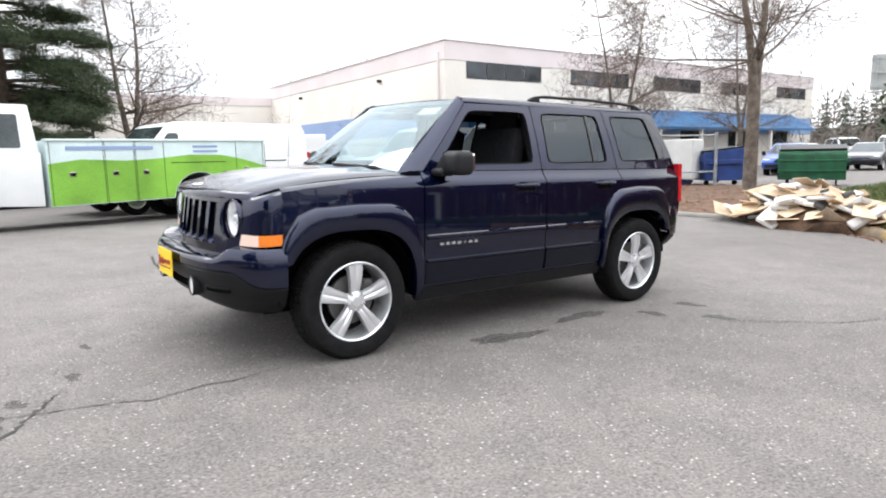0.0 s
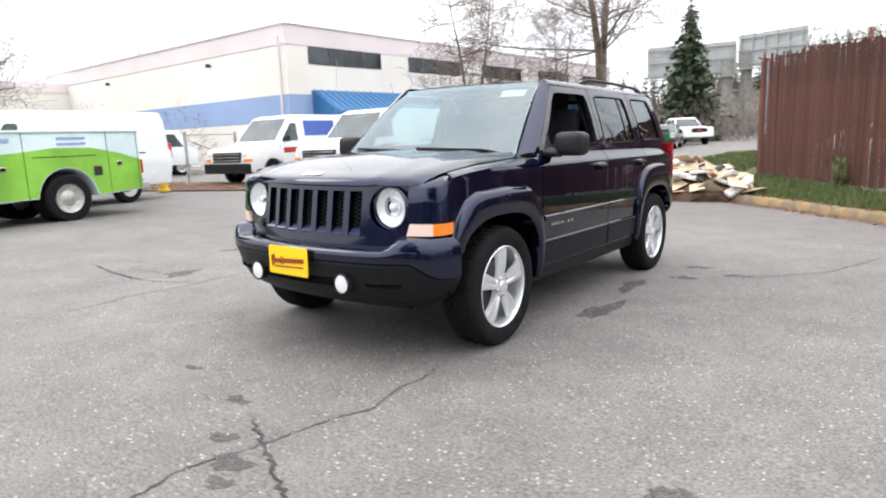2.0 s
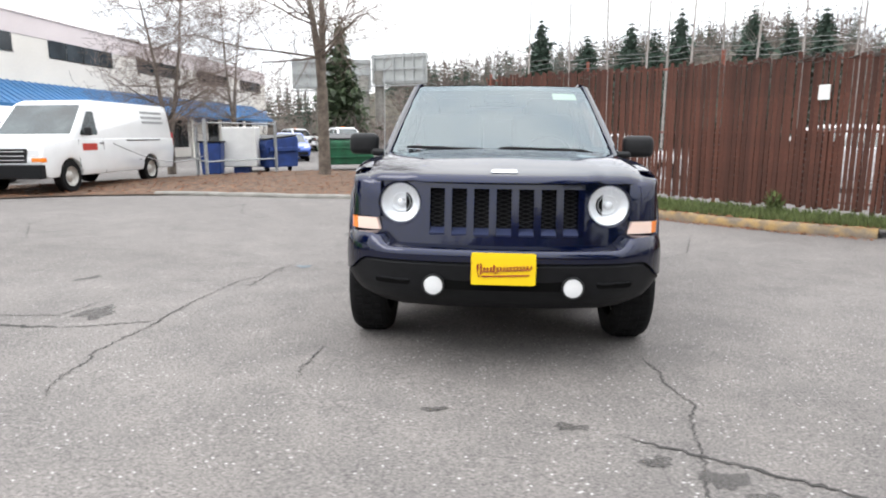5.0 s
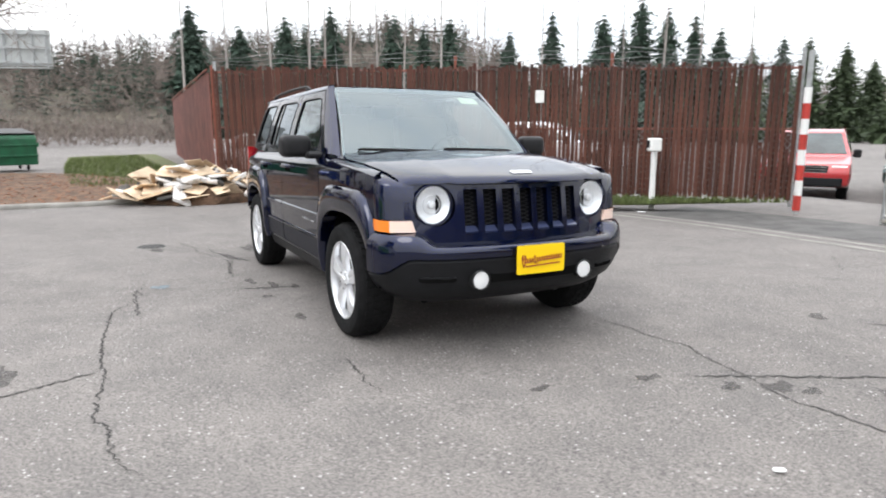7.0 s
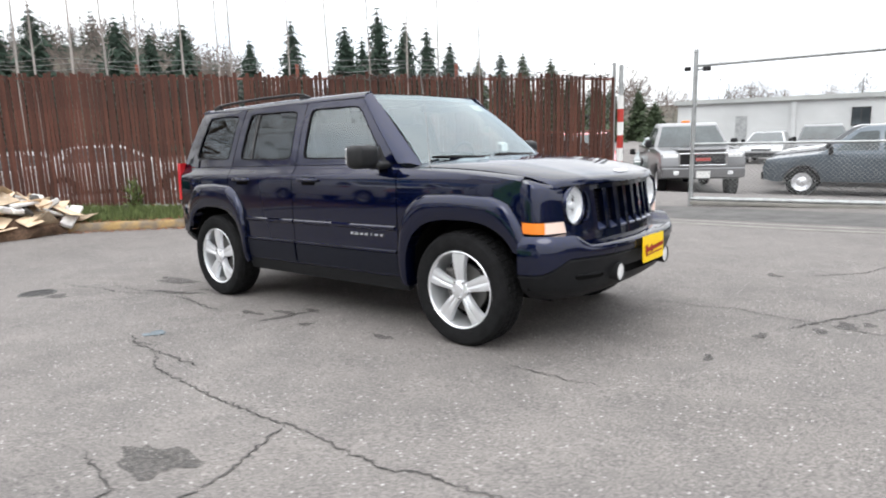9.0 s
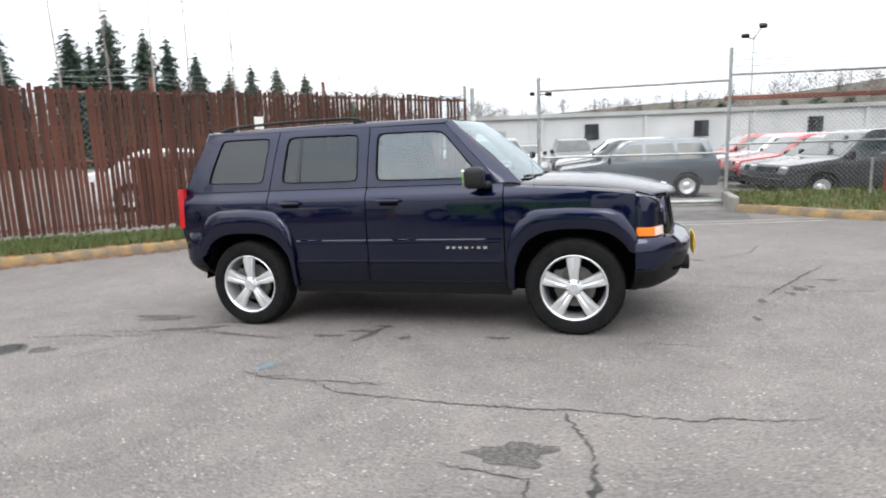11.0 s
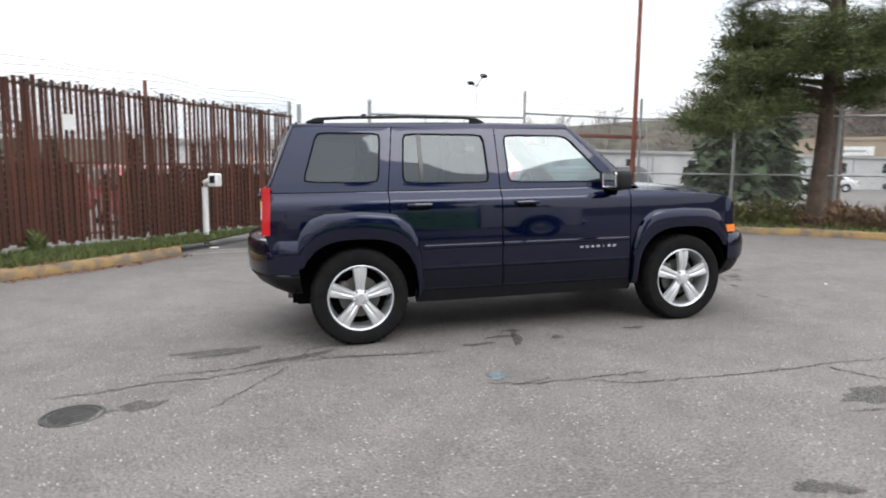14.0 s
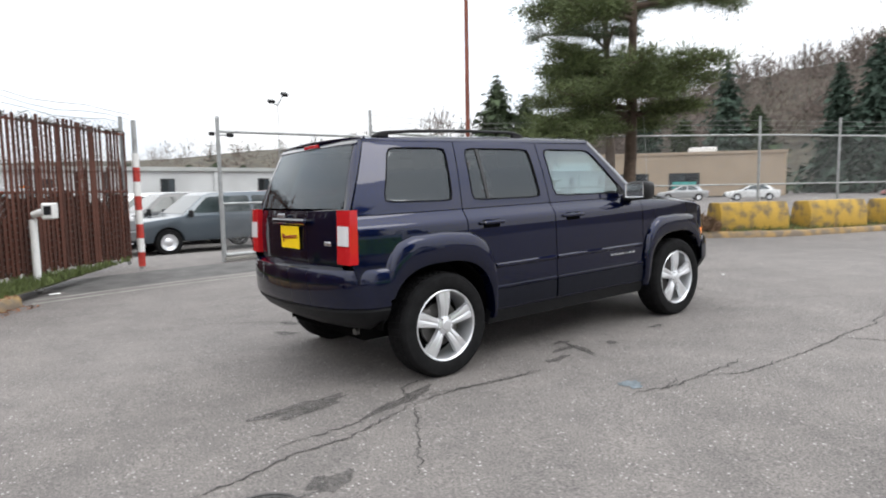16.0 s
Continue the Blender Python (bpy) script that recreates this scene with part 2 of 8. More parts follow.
M_YELLOWPLATE = material("yellow_plate", (0.87, 0.58, 0.0), 0.45)
M_PLATERED = material("red_brown_ink", (0.30, 0.03, 0.02), 0.5)
M_YELLOWBLOCK = material("weathered_yellow_concrete", (0.46, 0.29, 0.05), 0.85, vary=0.18, scale=3.5, colour2=(0.16, 0.12, 0.07), spread=(0.36, 0.54), bump=0.5, bump_scale=30)
M_HYDRANT = material("yellow_hydrant_paint", (0.62, 0.40, 0.03), 0.5, vary=0.15)
M_BARK = material("grey_bark", (0.13, 0.105, 0.085), 0.9, vary=0.35, scale=5, bump=0.6, bump_scale=25)
M_TWIG = material("brown_twigs", (0.17, 0.13, 0.11), 0.9, per_island=0.25)
M_PINEBARK = material("dark_pine_bark", (0.085, 0.06, 0.045), 0.95, vary=0.3, scale=4, bump=0.8, bump_scale=18)
M_NEEDLE = material("pine_needles", (0.090, 0.115, 0.040), 0.75, per_island=0.55)
M_NEEDLE2 = material("fir_needles_dark", (0.040, 0.060, 0.026), 0.8, per_island=0.5)
M_FARGREEN = material("distant_conifers", (0.035, 0.060, 0.042), 0.9, per_island=0.45)
M_FARBROWN = material("distant_bare_woods", (0.155, 0.125, 0.110), 0.95, per_island=0.25)
M_HILL = material("distant_hillside", (0.060, 0.052, 0.036), 0.95, vary=0.5, scale=0.35, bump=1.0, bump_scale=1.2)
M_CARDBOARD = material("cardboard", (0.56, 0.43, 0.30), 0.9, vary=0.2, scale=4, per_object=0.35)
M_PALEWASTE = material("pale_foam_and_paper", (0.62, 0.60, 0.58), 0.9, vary=0.1, per_object=0.2)
M_DARKWASTE = material("dark_scrap", (0.06, 0.055, 0.05), 0.8, per_object=0.4)
M_WOODWASTE = material("scrap_wood", (0.42, 0.29, 0.18), 0.85, vary=0.2, scale=6, per_object=0.3)
M_VANWHITE = material("white_vehicle_paint", (0.74, 0.75, 0.75), 0.3, coat=0.6, vary=0.03, scale=2)
M_TRUCKGREEN = material("lime_green_wrap", (0.19, 0.42, 0.045), 0.4, vary=0.22, scale=1.2, coat=0.3)
M_TRUCKSKY = material("pale_sky_wrap", (0.55, 0.66, 0.66), 0.4, vary=0.10, scale=1.4, coat=0.3)
M_SIGNGREY = material("grey_sign_back", (0.36, 0.37, 0.36), 0.8, vary=0.12, scale=0.6)
M_GLASS = glass("clear_glass", (0.66, 0.78, 0.78), 0.02, 2.25, (0.86, 0.94, 0.97))
M_SCREEN = glass("windscreen_glass", (0.44, 0.56, 0.57), 0.02, 2.25, (0.80, 0.90, 0.94))
M_PRIVACY = glass("dark_tinted_glass", (0.13, 0.14, 0.147), 0.02, 1.70, (0.85, 0.92, 0.97))
M_CARGLASS = material("parked_car_glass", (0.035, 0.046, 0.048), 0.05, vary=0.5, scale=1.3, coat=0.3)
# near-black without gloss: the shade of gaps and hollows is put into the colour
M_HATCH = material("hollow_shade_black", (0.006, 0.006, 0.006), 0.95, spec=0.0)
M_BLUESPOT = material("faded_blue_paint", (0.12, 0.145, 0.16), 0.85, vary=0.3, scale=25)


# ---- mesh helpers ----
def finish(bm, mat, name, sharp=35):
    bmesh.ops.recalc_face_normals(bm, faces=bm.faces)
    me = bpy.data.meshes.new(name)
    bm.to_mesh(me)
    bm.free()
    for p in me.polygons:
        p.use_smooth = True
    me.set_sharp_from_angle(angle=radians(sharp))
    for k in (mat if isinstance(mat, (list, tuple)) else [mat]):
        me.materials.append(k)
    return me


def part(name, bm, mat, parent=None, label="", sharp=35):
    """A bmesh as one mesh object, under a thing or a part."""
    ob = new(name, finish(bm, mat, name, sharp))
    if parent is not None:
        ob.parent = parent
    if label:
        ob["label"] = label
    return ob


def thing(name, label, category, m=None, group="", kind=""):
    ob = new(name)
    ob.empty_display_size = 0.1
    if m is not None:
        ob.matrix_world = m
    return tagged(ob, label, category, group, kind)


def box(bm, c, s, bevel=0.0, rot=None, seg=1):
    m = Matrix.Translation(c) @ (rot.to_4x4() if rot is not None else Matrix.Identity(4)) @ Matrix.Diagonal((*s, 1))
    g = bmesh.ops.create_cube(bm, size=1.0, matrix=m)
    if bevel:
        es = list({e for v in g["verts"] for e in v.link_edges})
        bmesh.ops.bevel(bm, geom=es, offset=bevel, segments=seg, affect="EDGES", profile=0.5)
    return bm


def boxed(c, s, bevel=0.0, rot=None, seg=1):
    return box(bmesh.new(), c, s, bevel, rot, seg)


def rod(bm, p0, p1, r0, r1=None, seg=8, caps=True):
    p0, p1 = Vector(p0), Vector(p1)
    d = p1 - p0
    if d.length < 1e-6:
        return bm
    q = d.to_track_quat("Z", "Y").to_matrix().to_4x4()
    bmesh.ops.create_cone(bm, cap_ends=caps, segments=seg, radius1=r0, radius2=r0 if r1 is None else r1, depth=d.length,
                          matrix=Matrix.Translation((p0 + p1) / 2) @ q)
    return bm


def rodded(p0, p1, r0, r1=None, seg=8):
    return rod(bmesh.new(), p0, p1, r0, r1, seg)


def tube(bm, pts, r, seg=6, closed=False):
    """A pipe along points; r may be one radius or one a point."""
    pts = [Vector(p) for p in pts]
    rs = r if isinstance(r, (list, tuple)) else [r] * len(pts)
    rings = []
    up = Vector((0, 0, 1))
    for i, p in enumerate(pts):
        a = pts[max(0, i - 1)] if not closed else pts[i - 1]
        b = pts[min(len(pts) - 1, i + 1)] if not closed else pts[(i + 1) % len(pts)]
        d = (b - a).normalized()
        ref = up if abs(d.z) < 0.95 else Vector((1, 0, 0))
        s = d.cross(ref).normalized()
        u = s.cross(d)
        rings.append([bm.verts.new(p + (s * math.cos(2 * math.pi * k / seg) + u * math.sin(2 * math.pi * k / seg)) * rs[i]) for k in range(seg)])
    pairs = list(zip(rings, rings[1:])) + ([(rings[-1], rings[0])] if closed else [])
    for r0, r1 in pairs:
        for k in range(seg):
            bm.faces.new((r0[k], r0[(k + 1) % seg], r1[(k + 1) % seg], r1[k]))
    if not closed:
        bm.faces.new(rings[0][::-1])
        bm.faces.new(rings[-1])
    return bm


def revolve(bm, profile, centre, axis="y", seg=32, sign=1):
    """Turns a profile of (radius, along) round an axis through centre."""
    cx, cy, cz = centre
    rings = []
    for k in range(seg):
        a = 2 * math.pi * k / seg
        ring = []
        for r, h in profile:
            if axis == "y":
                co = (cx + r * math.cos(a), cy + sign * h, cz + r * math.sin(a))
            elif axis == "x":
                co = (cx + sign * h, cy + r * math.cos(a), cz + r * math.sin(a))
            else:
                co = (cx + r * math.cos(a), cy + r * math.sin(a), cz + sign * h)
            ring.append(bm.verts.new(co))
        rings.append(ring)
    for k in range(seg):
        a, b = rings[k], rings[(k + 1) % seg]
        for i in range(len(profile) - 1):
            bm.faces.new((a[i], b[i], b[i + 1], a[i + 1]))
    bmesh.ops.remove_doubles(bm, verts=bm.verts, dist=1e-5)
    return bm


def solid(poly, depth0, depth1, plane="xz", bevel=0.0, seg=1):
    """A prism: a polygon in a plane, between two depths across it."""
    bm = bmesh.new()

    def at(u, v, d):
        return {"xz": (u, d, v), "yz": (d, u, v), "xy": (u, v, d)}[plane]
    a = [bm.verts.new(at(u, v, depth0)) for u, v in poly]
    b = [bm.verts.new(at(u, v, depth1)) for u, v in poly]
    bm.faces.new(a)
    bm.faces.new(b[::-1])
    n = len(poly)
    for i in range(n):
        bm.faces.new((a[i], b[i], b[(i + 1) % n], a[(i + 1) % n]))
    bmesh.ops.recalc_face_normals(bm, faces=bm.faces)
    if bevel:
        es = [e for e in bm.edges if len(e.link_faces) == 2 and e.calc_face_angle(0) > 0.45]
        bmesh.ops.bevel(bm, geom=es, offset=bevel, segments=seg, affect="EDGES", profile=0.5)
    return bm


def flared(poly, half, plane_shift=0.0, bevel=0.0, seg=2):
    """A symmetrical prism of a side outline (x, z); half(z) is its half width."""
    bm = bmesh.new()
    a = [bm.verts.new((x, half(z) + plane_shift, z)) for x, z in poly]
    b = [bm.verts.new((x, -half(z) + plane_shift, z)) for x, z in poly]
    bm.faces.new(a)
    bm.faces.new(b[::-1])
    n = len(poly)
    for i in range(n):
        bm.faces.new((a[i], b[i], b[(i + 1) % n], a[(i + 1) % n]))
    bmesh.ops.recalc_face_normals(bm, faces=bm.faces)
    if bevel:
        es = [e for e in bm.edges if len(e.link_faces) == 2 and e.calc_face_angle(0) > 0.3]
        bmesh.ops.bevel(bm, geom=es, offset=bevel, segments=seg, affect="EDGES", profile=0.6, clamp_overlap=True)
    return bm


def arc(cx, cz, r, a0, a1, n):
    return [(cx + r * math.cos(radians(a0 + (a1 - a0) * i / n)), cz + r * math.sin(radians(a0 + (a1 - a0) * i / n))) for i in range(n + 1)]


def rounded(poly, r, n=3):
    """The polygon with its corners rounded off."""
    out = []
    k = len(poly)
    for i in range(k):
        p, a, b = Vector(poly[i]), Vector(poly[i - 1]), Vector(poly[(i + 1) % k])
        ra = min(r, (a - p).length * 0.45)
        rb = min(r, (b - p).length * 0.45)
        s, e = p + (a - p).normalized() * ra, p + (b - p).normalized() * rb
        for j in range(n + 1):
            t = j / n
            out.append(tuple(s * (1 - t) ** 2 + p * 2 * t * (1 - t) + e * t * t))
    return out


def slope(x, y):
    """The height of the ground: the lot falls gently past the parked car."""
    q = math.hypot(x, y)
    s = min(1.0, max(0.0, (q - 4.5) / 7))
    s = s * s * (3 - 2 * s)
    d = min(1.0, max(0.0, (y - 8.0) / 7.0))
    return (0.022 * x - 0.015 * y) * (1 - s) - 0.5 * d * d * (3 - 2 * d)


def on_ground(x, y, turn=0.0, lift=0.0):
    return Matrix.Translation((x, y, slope(x, y) + lift)) @ Matrix.Rotation(radians(turn), 4, "Z")


# ---- vehicles in the background ----
def wheel_parts(parent, x, y, r, width, rim_mat, side, rim_share=0.62):
    """A tyre with its rim, facing outwards."""
    bm = bmesh.new()
    w = width / 2
    revolve(bm, [(r * 0.60, -w), (r * 0.93, -w), (r, -w * 0.75), (r, w * 0.75), (r * 0.93, w), (r * rim_share, w), (r * rim_share, -w)], (x, y, r), "y", 24, side)
    wheel = part("wheel", bm, M_RUBBER, parent)
    bm = bmesh.new()
    rr = r * rim_share
    revolve(bm, [(rr, w - 0.005), (rr * 0.92, w * 0.7), (rr * 0.55, w * 0.45), (rr * 0.35, w * 0.75), (0.001, w * 0.78)], (x, y, r), "y", 20, side)
    part("rim", bm, rim_mat, wheel)
    return wheel


def glass_quad(a, b, c, d, inset=0.06, out=(0, 0, 0), thick=0.008):
    """A pane set into the four-cornered field a b c d."""
    pts = [Vector(p) for p in (a, b, c, d)]
    mid = sum(pts, Vector()) / 4
    n = (pts[1] - pts[0]).cross(pts[3] - pts[0]).normalized()
    if n.dot(Vector(out)) < 0:
        n = -n
    pts = [p + (mid - p) * inset for p in pts]
    bm = bmesh.new()
    f = [bm.verts.new(p + n * 0.006) for p in pts]
    g = [bm.verts.new(p - n * thick) for p in pts]
    bm.faces.new(f)
    bm.faces.new(g[::-1])
    for i in range(4):
        bm.faces.new((f[i], g[i], g[(i + 1) % 4], f[(i + 1) % 4]))
    return bm


def side_pane(poly, half, s, lift=0.006):
    bm = bmesh.new()
    f = [bm.verts.new((x, s * (half(z) + lift), z)) for x, z in poly]
    g = [bm.verts.new((x, s * (half(z) - 0.01), z)) for x, z in poly]
    bm.faces.new(f)
    bm.faces.new(g[::-1])
    k = len(poly)
    for i in range(k):
        bm.faces.new((f[i], g[i], g[(i + 1) % k], f[(i + 1) % k]))
    return bm


def vehicle(name, label, category, m, paint, wb, wheel_r, body, cabin, half_w, top_w, windows, front_glass, rear_glass=None,
            group="", grille=None, lamps=None, tails=None, bumper=None, rim=None, mirror=None, extra_bevel=0.05, trim=None, bars=3):
    """A parked vehicle: body with wheel arches, cabin, panes, wheels, lamps. body and cabin are side outlines (x, z)."""
    root = thing(name, label, category, m, group)
    z_belt = min(z for _, z in cabin)
    z_top = max(z for _, z in cabin)

    def half(z):
        return half_w - 0.015 if z <= z_belt else half_w - 0.015 - (half_w - top_w) * (z - z_belt) / (z_top - z_belt)
    fr, rr = wb / 2, -wb / 2
    ar = wheel_r * 1.13
    low = min(q[1] for q in body if q != "arches")
    a = math.degrees(math.asin(max(-1, min(1, (low - wheel_r) / ar))))
    ring = arc(rr, wheel_r, ar, 180 - a, a, 10)
    ring2 = arc(fr, wheel_r, ar, 180 - a, a, 10)
    outline = list(body)
    i0 = outline.index("arches")
    outline[i0:i0 + 1] = ring + ring2
    part("body", flared(outline, lambda z: half_w if z > low + 0.1 else half_w - 0.02, bevel=extra_bevel), paint, root, sharp=40)
    part("cabin", flared(cabin, half, bevel=0.06), paint, root, sharp=40)
    part("underbody", boxed((0, 0, low + 0.12), (wb * 1.32, half_w * 1.72, 0.22)), M_BLACKPLASTIC, root)
    for s in (1, -1):
        for w in windows:
            part("side_window", side_pane(rounded(w, 0.05), half, s), M_CARGLASS, root)
        for x in (fr, rr):
            part_w = wheel_parts(root, x, s * (half_w - 0.13), wheel_r, 0.22, rim or M_RIM, s)
    def across(e, inset, name_):
        (x0, z0), (x1, z1) = e
        q = [(x0, half(z0), z0), (x0, -half(z0), z0), (x1, -half(z1), z1), (x1, half(z1), z1)]
        part(name_, glass_quad(*q, inset=inset, out=(1 if name_ == "windscreen" else -1, 0, 0.3)), M_CARGLASS, root)
    across(front_glass, 0.09, "windscreen")
    if rear_glass:
        across(rear_glass, 0.12, "rear_window")
    for spec, nm, mt in ((grille, "grille", M_BLACKPLASTIC), (bumper, "bumper", trim or M_GREYPLASTIC)):
        if spec:
            x, z, w, h, d = spec[:5]
            g = part(nm, boxed((x, 0, z), (d, w, h), 0.02), mt, root)
            if nm == "grille":
                for k in range(bars):
                    part("grille_bar", boxed((x + d / 2 + 0.004, 0, z + (k - 1) * h * 0.3), (0.012, w * 0.94, h * 0.07)), M_CHROME, g)
    for spec, nm, mt in ((lamps, "headlight", M_CLEARLENS), (tails, "tail_light", M_REDLENS)):
        if spec:
            x, y, z, w, h = spec
            for s in (1, -1):
                part(nm, boxed((x, s * y, z), (0.10, w, h), 0.015), mt, root)
    if mirror:
        for s in (1, -1):
            part("wing_mirror", boxed((mirror[0], s * (half_w + 0.10), mirror[1]), (0.10, 0.17, 0.20), 0.03), M_BLACKPLASTIC, root)
            part("mirror_arm", boxed((mirror[0], s * (half_w - 0.0), mirror[1] - 0.06), (0.05, 0.10, 0.05)), M_BLACKPLASTIC, root)
    return root


def van(label, m, group=""):
    body = [(-2.95, 0.36), "arches", (2.45, 0.36), (2.62, 0.45), (2.66, 0.75), (2.58, 1.06), (2.40, 1.12), (1.55, 1.20), (-3.0, 1.20), (-3.05, 0.9)]
    cabin = [(-3.0, 1.16), (1.70, 1.16), (1.50, 1.30), (0.86, 2.00), (0.6, 2.09), (-2.9, 2.09), (-2.98, 1.9)]
    wins = [[(0.62, 1.28), (1.30, 1.28), (0.86, 1.82), (0.62, 1.82)]]
    v = vehicle("cargo_van", label, "van", m, M_VANWHITE, 3.43, 0.36, body, cabin, 0.99, 0.86, wins, ((1.55, 1.24), (0.86, 2.0)),
                ((-3.0, 1.25), (-2.96, 1.95)), group, grille=(2.63, 0.84, 1.30, 0.30, 0.09), lamps=(2.60, 0.79, 0.90, 0.26, 0.17),
                tails=(-3.02, 0.92, 1.15, 0.10, 0.40), bumper=(2.66, 0.51, 1.98, 0.30, 0.18), rim=M_STEELRIM, mirror=(1.18, 1.36))
    for s in (1, -1):
        part("turn_lamp", boxed((2.58, s * 0.86, 0.75), (0.16, 0.26, 0.11), 0.02), M_AMBER, v)
        part("door_handle", boxed((0.55, s * 0.995, 1.08), (0.12, 0.03, 0.03)), M_BLACKPLASTIC, v)
        part("door_seam", boxed((0.45, s * 0.989, 0.78), (0.012, 0.006, 0.80)), M_HATCH, v)
        part("door_seam", boxed((1.40, s * 0.989, 0.86), (0.012, 0.006, 0.62)), M_HATCH, v)
        part("slide_rail", boxed((-1.4, s * 0.990, 1.14), (1.7, 0.012, 0.03)), M_HATCH, v)
        part("sill_trim", boxed((-0.1, s * 0.99, 0.62), (2.2, 0.012, 0.05)), M_GREYPLASTIC, v)
    return v


def suv(label, m, paint, group="", long=0.0):
    body = [(-2.20 - long, 0.36), "arches", (2.0, 0.36), (2.22, 0.42), (2.26, 0.70), (2.18, 0.92), (1.00, 1.06), (-2.2 - long, 1.08), (-2.27 - long, 0.8)]
    cabin = [(-2.20 - long, 1.05), (1.10, 1.04), (0.95, 1.10), (0.30, 1.62), (0.1, 1.68), (-1.7 - long, 1.70), (-1.95 - long, 1.62)]
    wins = [[(-0.15, 1.12), (0.72, 1.12), (0.25, 1.55), (-0.13, 1.57)], [(-1.02, 1.12), (-0.24, 1.12), (-0.22, 1.57), (-1.0, 1.58)],
            [(-1.95 - long, 1.13), (-1.12, 1.12), (-1.10, 1.58), (-1.78 - long, 1.57)]]
    return vehicle("parked_car", label, "car", m, paint, 2.75, 0.36, body, cabin, 0.93, 0.70, wins, ((0.98, 1.08), (0.30, 1.62)),
                   ((-2.18 - long, 1.10), (-1.95 - long, 1.62)), group, grille=(2.22, 0.78, 1.0, 0.20, 0.06), lamps=(2.16, 0.72, 0.80, 0.32, 0.16),
                   tails=(-2.22 - long, 0.80, 0.95, 0.14, 0.30), bumper=(2.24, 0.50, 1.6, 0.20, 0.10), mirror=(0.80, 1.12))


def saloon(label, m, paint, group=""):
    body = [(-2.15, 0.28), "arches", (1.95, 0.28), (2.20, 0.36), (2.24, 0.58), (2.10, 0.76), (1.05, 0.92), (-1.5, 0.96), (-2.15, 0.94), (-2.22, 0.7)]
    cabin = [(-1.85, 0.92), (1.20, 0.88), (1.05, 0.94), (0.20, 1.38), (-0.1, 1.43), (-0.9, 1.43), (-1.2, 1.36)]
    wins = [[(-0.30, 0.97), (0.78, 0.96), (0.12, 1.33), (-0.28, 1.36)], [(-1.35, 0.99), (-0.38, 0.97), (-0.36, 1.36), (-0.95, 1.35)]]
    return vehicle("parked_car", label, "car", m, paint, 2.65, 0.32, body, cabin, 0.88, 0.62, wins, ((1.08, 0.92), (0.20, 1.38)),
                   ((-1.83, 0.95), (-1.2, 1.36)), group, grille=(2.20, 0.60, 0.8, 0.14, 0.06), lamps=(2.10, 0.70, 0.66, 0.30, 0.13),
                   tails=(-2.17, 0.72, 0.80, 0.28, 0.15), bumper=(2.2, 0.42, 1.5, 0.16, 0.10), mirror=(0.72, 0.98))


def pickup(label, m, paint, group=""):
    body = [(-2.75, 0.48), "arches", (2.25, 0.48), (2.58, 0.55), (2.62, 0.80), (2.55, 1.12), (2.30, 1.18), (1.05, 1.22), (-2.75, 1.22), (-2.80, 0.9)]
    cabin = [(-0.95, 1.18), (1.20, 1.18), (1.02, 1.24), (0.45, 1.80), (0.25, 1.87), (-0.65, 1.87), (-0.85, 1.76)]
    wins = [[(0.02, 1.27), (0.85, 1.27), (0.42, 1.73), (0.04, 1.76)], [(-0.78, 1.27), (-0.06, 1.27), (-0.05, 1.76), (-0.70, 1.74)]]
    v = vehicle("pickup_truck", label, "pickup truck", m, paint, 3.4, 0.40, body, cabin, 0.98, 0.74, wins, ((1.05, 1.22), (0.45, 1.80)),
                ((-0.94, 1.25), (-0.85, 1.76)), group, grille=(2.58, 0.98, 1.02, 0.26, 0.08), lamps=(2.52, 0.74, 1.0, 0.36, 0.22),
                tails=(-2.76, 0.90, 1.0, 0.12, 0.36), bumper=(2.62, 0.66, 1.90, 0.24, 0.16), mirror=(0.86, 1.34), trim=paint, bars=0)
    for z in (0.84, 1.12):
        part("grille_frame", boxed((2.63, 0, z), (0.05, 1.10, 0.035), 0.01), M_CHROME, v)
    for y in (-0.54, 0.54):
        part("grille_frame", boxed((2.63, y, 0.98), (0.05, 0.035, 0.30), 0.01), M_CHROME, v)
    part("grille_badge", boxed((2.635, 0, 0.98), (0.02, 0.34, 0.075), 0.008), M_REDPAINT, v, "plain red badge")
    part("bonnet_bulge", boxed((1.80, 0, 1.21), (1.30, 1.15, 0.07), 0.03), paint, v)
    part("bed_opening", boxed((-1.85, 0, 1.222), (1.7, 1.66, 0.012)), M_HATCH, v)
    part("roof_marker", boxed((-0.1, 0, 1.90), (0.10, 0.22, 0.07), 0.02), M_AMBER, v)
    for s in (1, -1):
        part("running_board", boxed((-0.1, s * 0.96, 0.44), (1.7, 0.14, 0.05), 0.015), M_GALV, v)
        part("door_seam", boxed((0.0, s * 0.979, 0.85), (0.012, 0.006, 0.66)), M_HATCH, v)
        part("door_seam", boxed((-0.86, s * 0.979, 0.85), (0.012, 0.006, 0.66)), M_HATCH, v)
        part("fog_lamp", boxed((2.70, s * 0.62, 0.66), (0.02, 0.12, 0.09), 0.01), M_CLEARLENS, v)
        part("door_handle", boxed((0.12, s * 0.985, 1.12), (0.14, 0.03, 0.04), 0.01), M_CHROME, v)
    part("number_plate", boxed((2.71, 0, 0.62), (0.012, 0.32, 0.16)), M_WHITEPAINT, v)
    return v


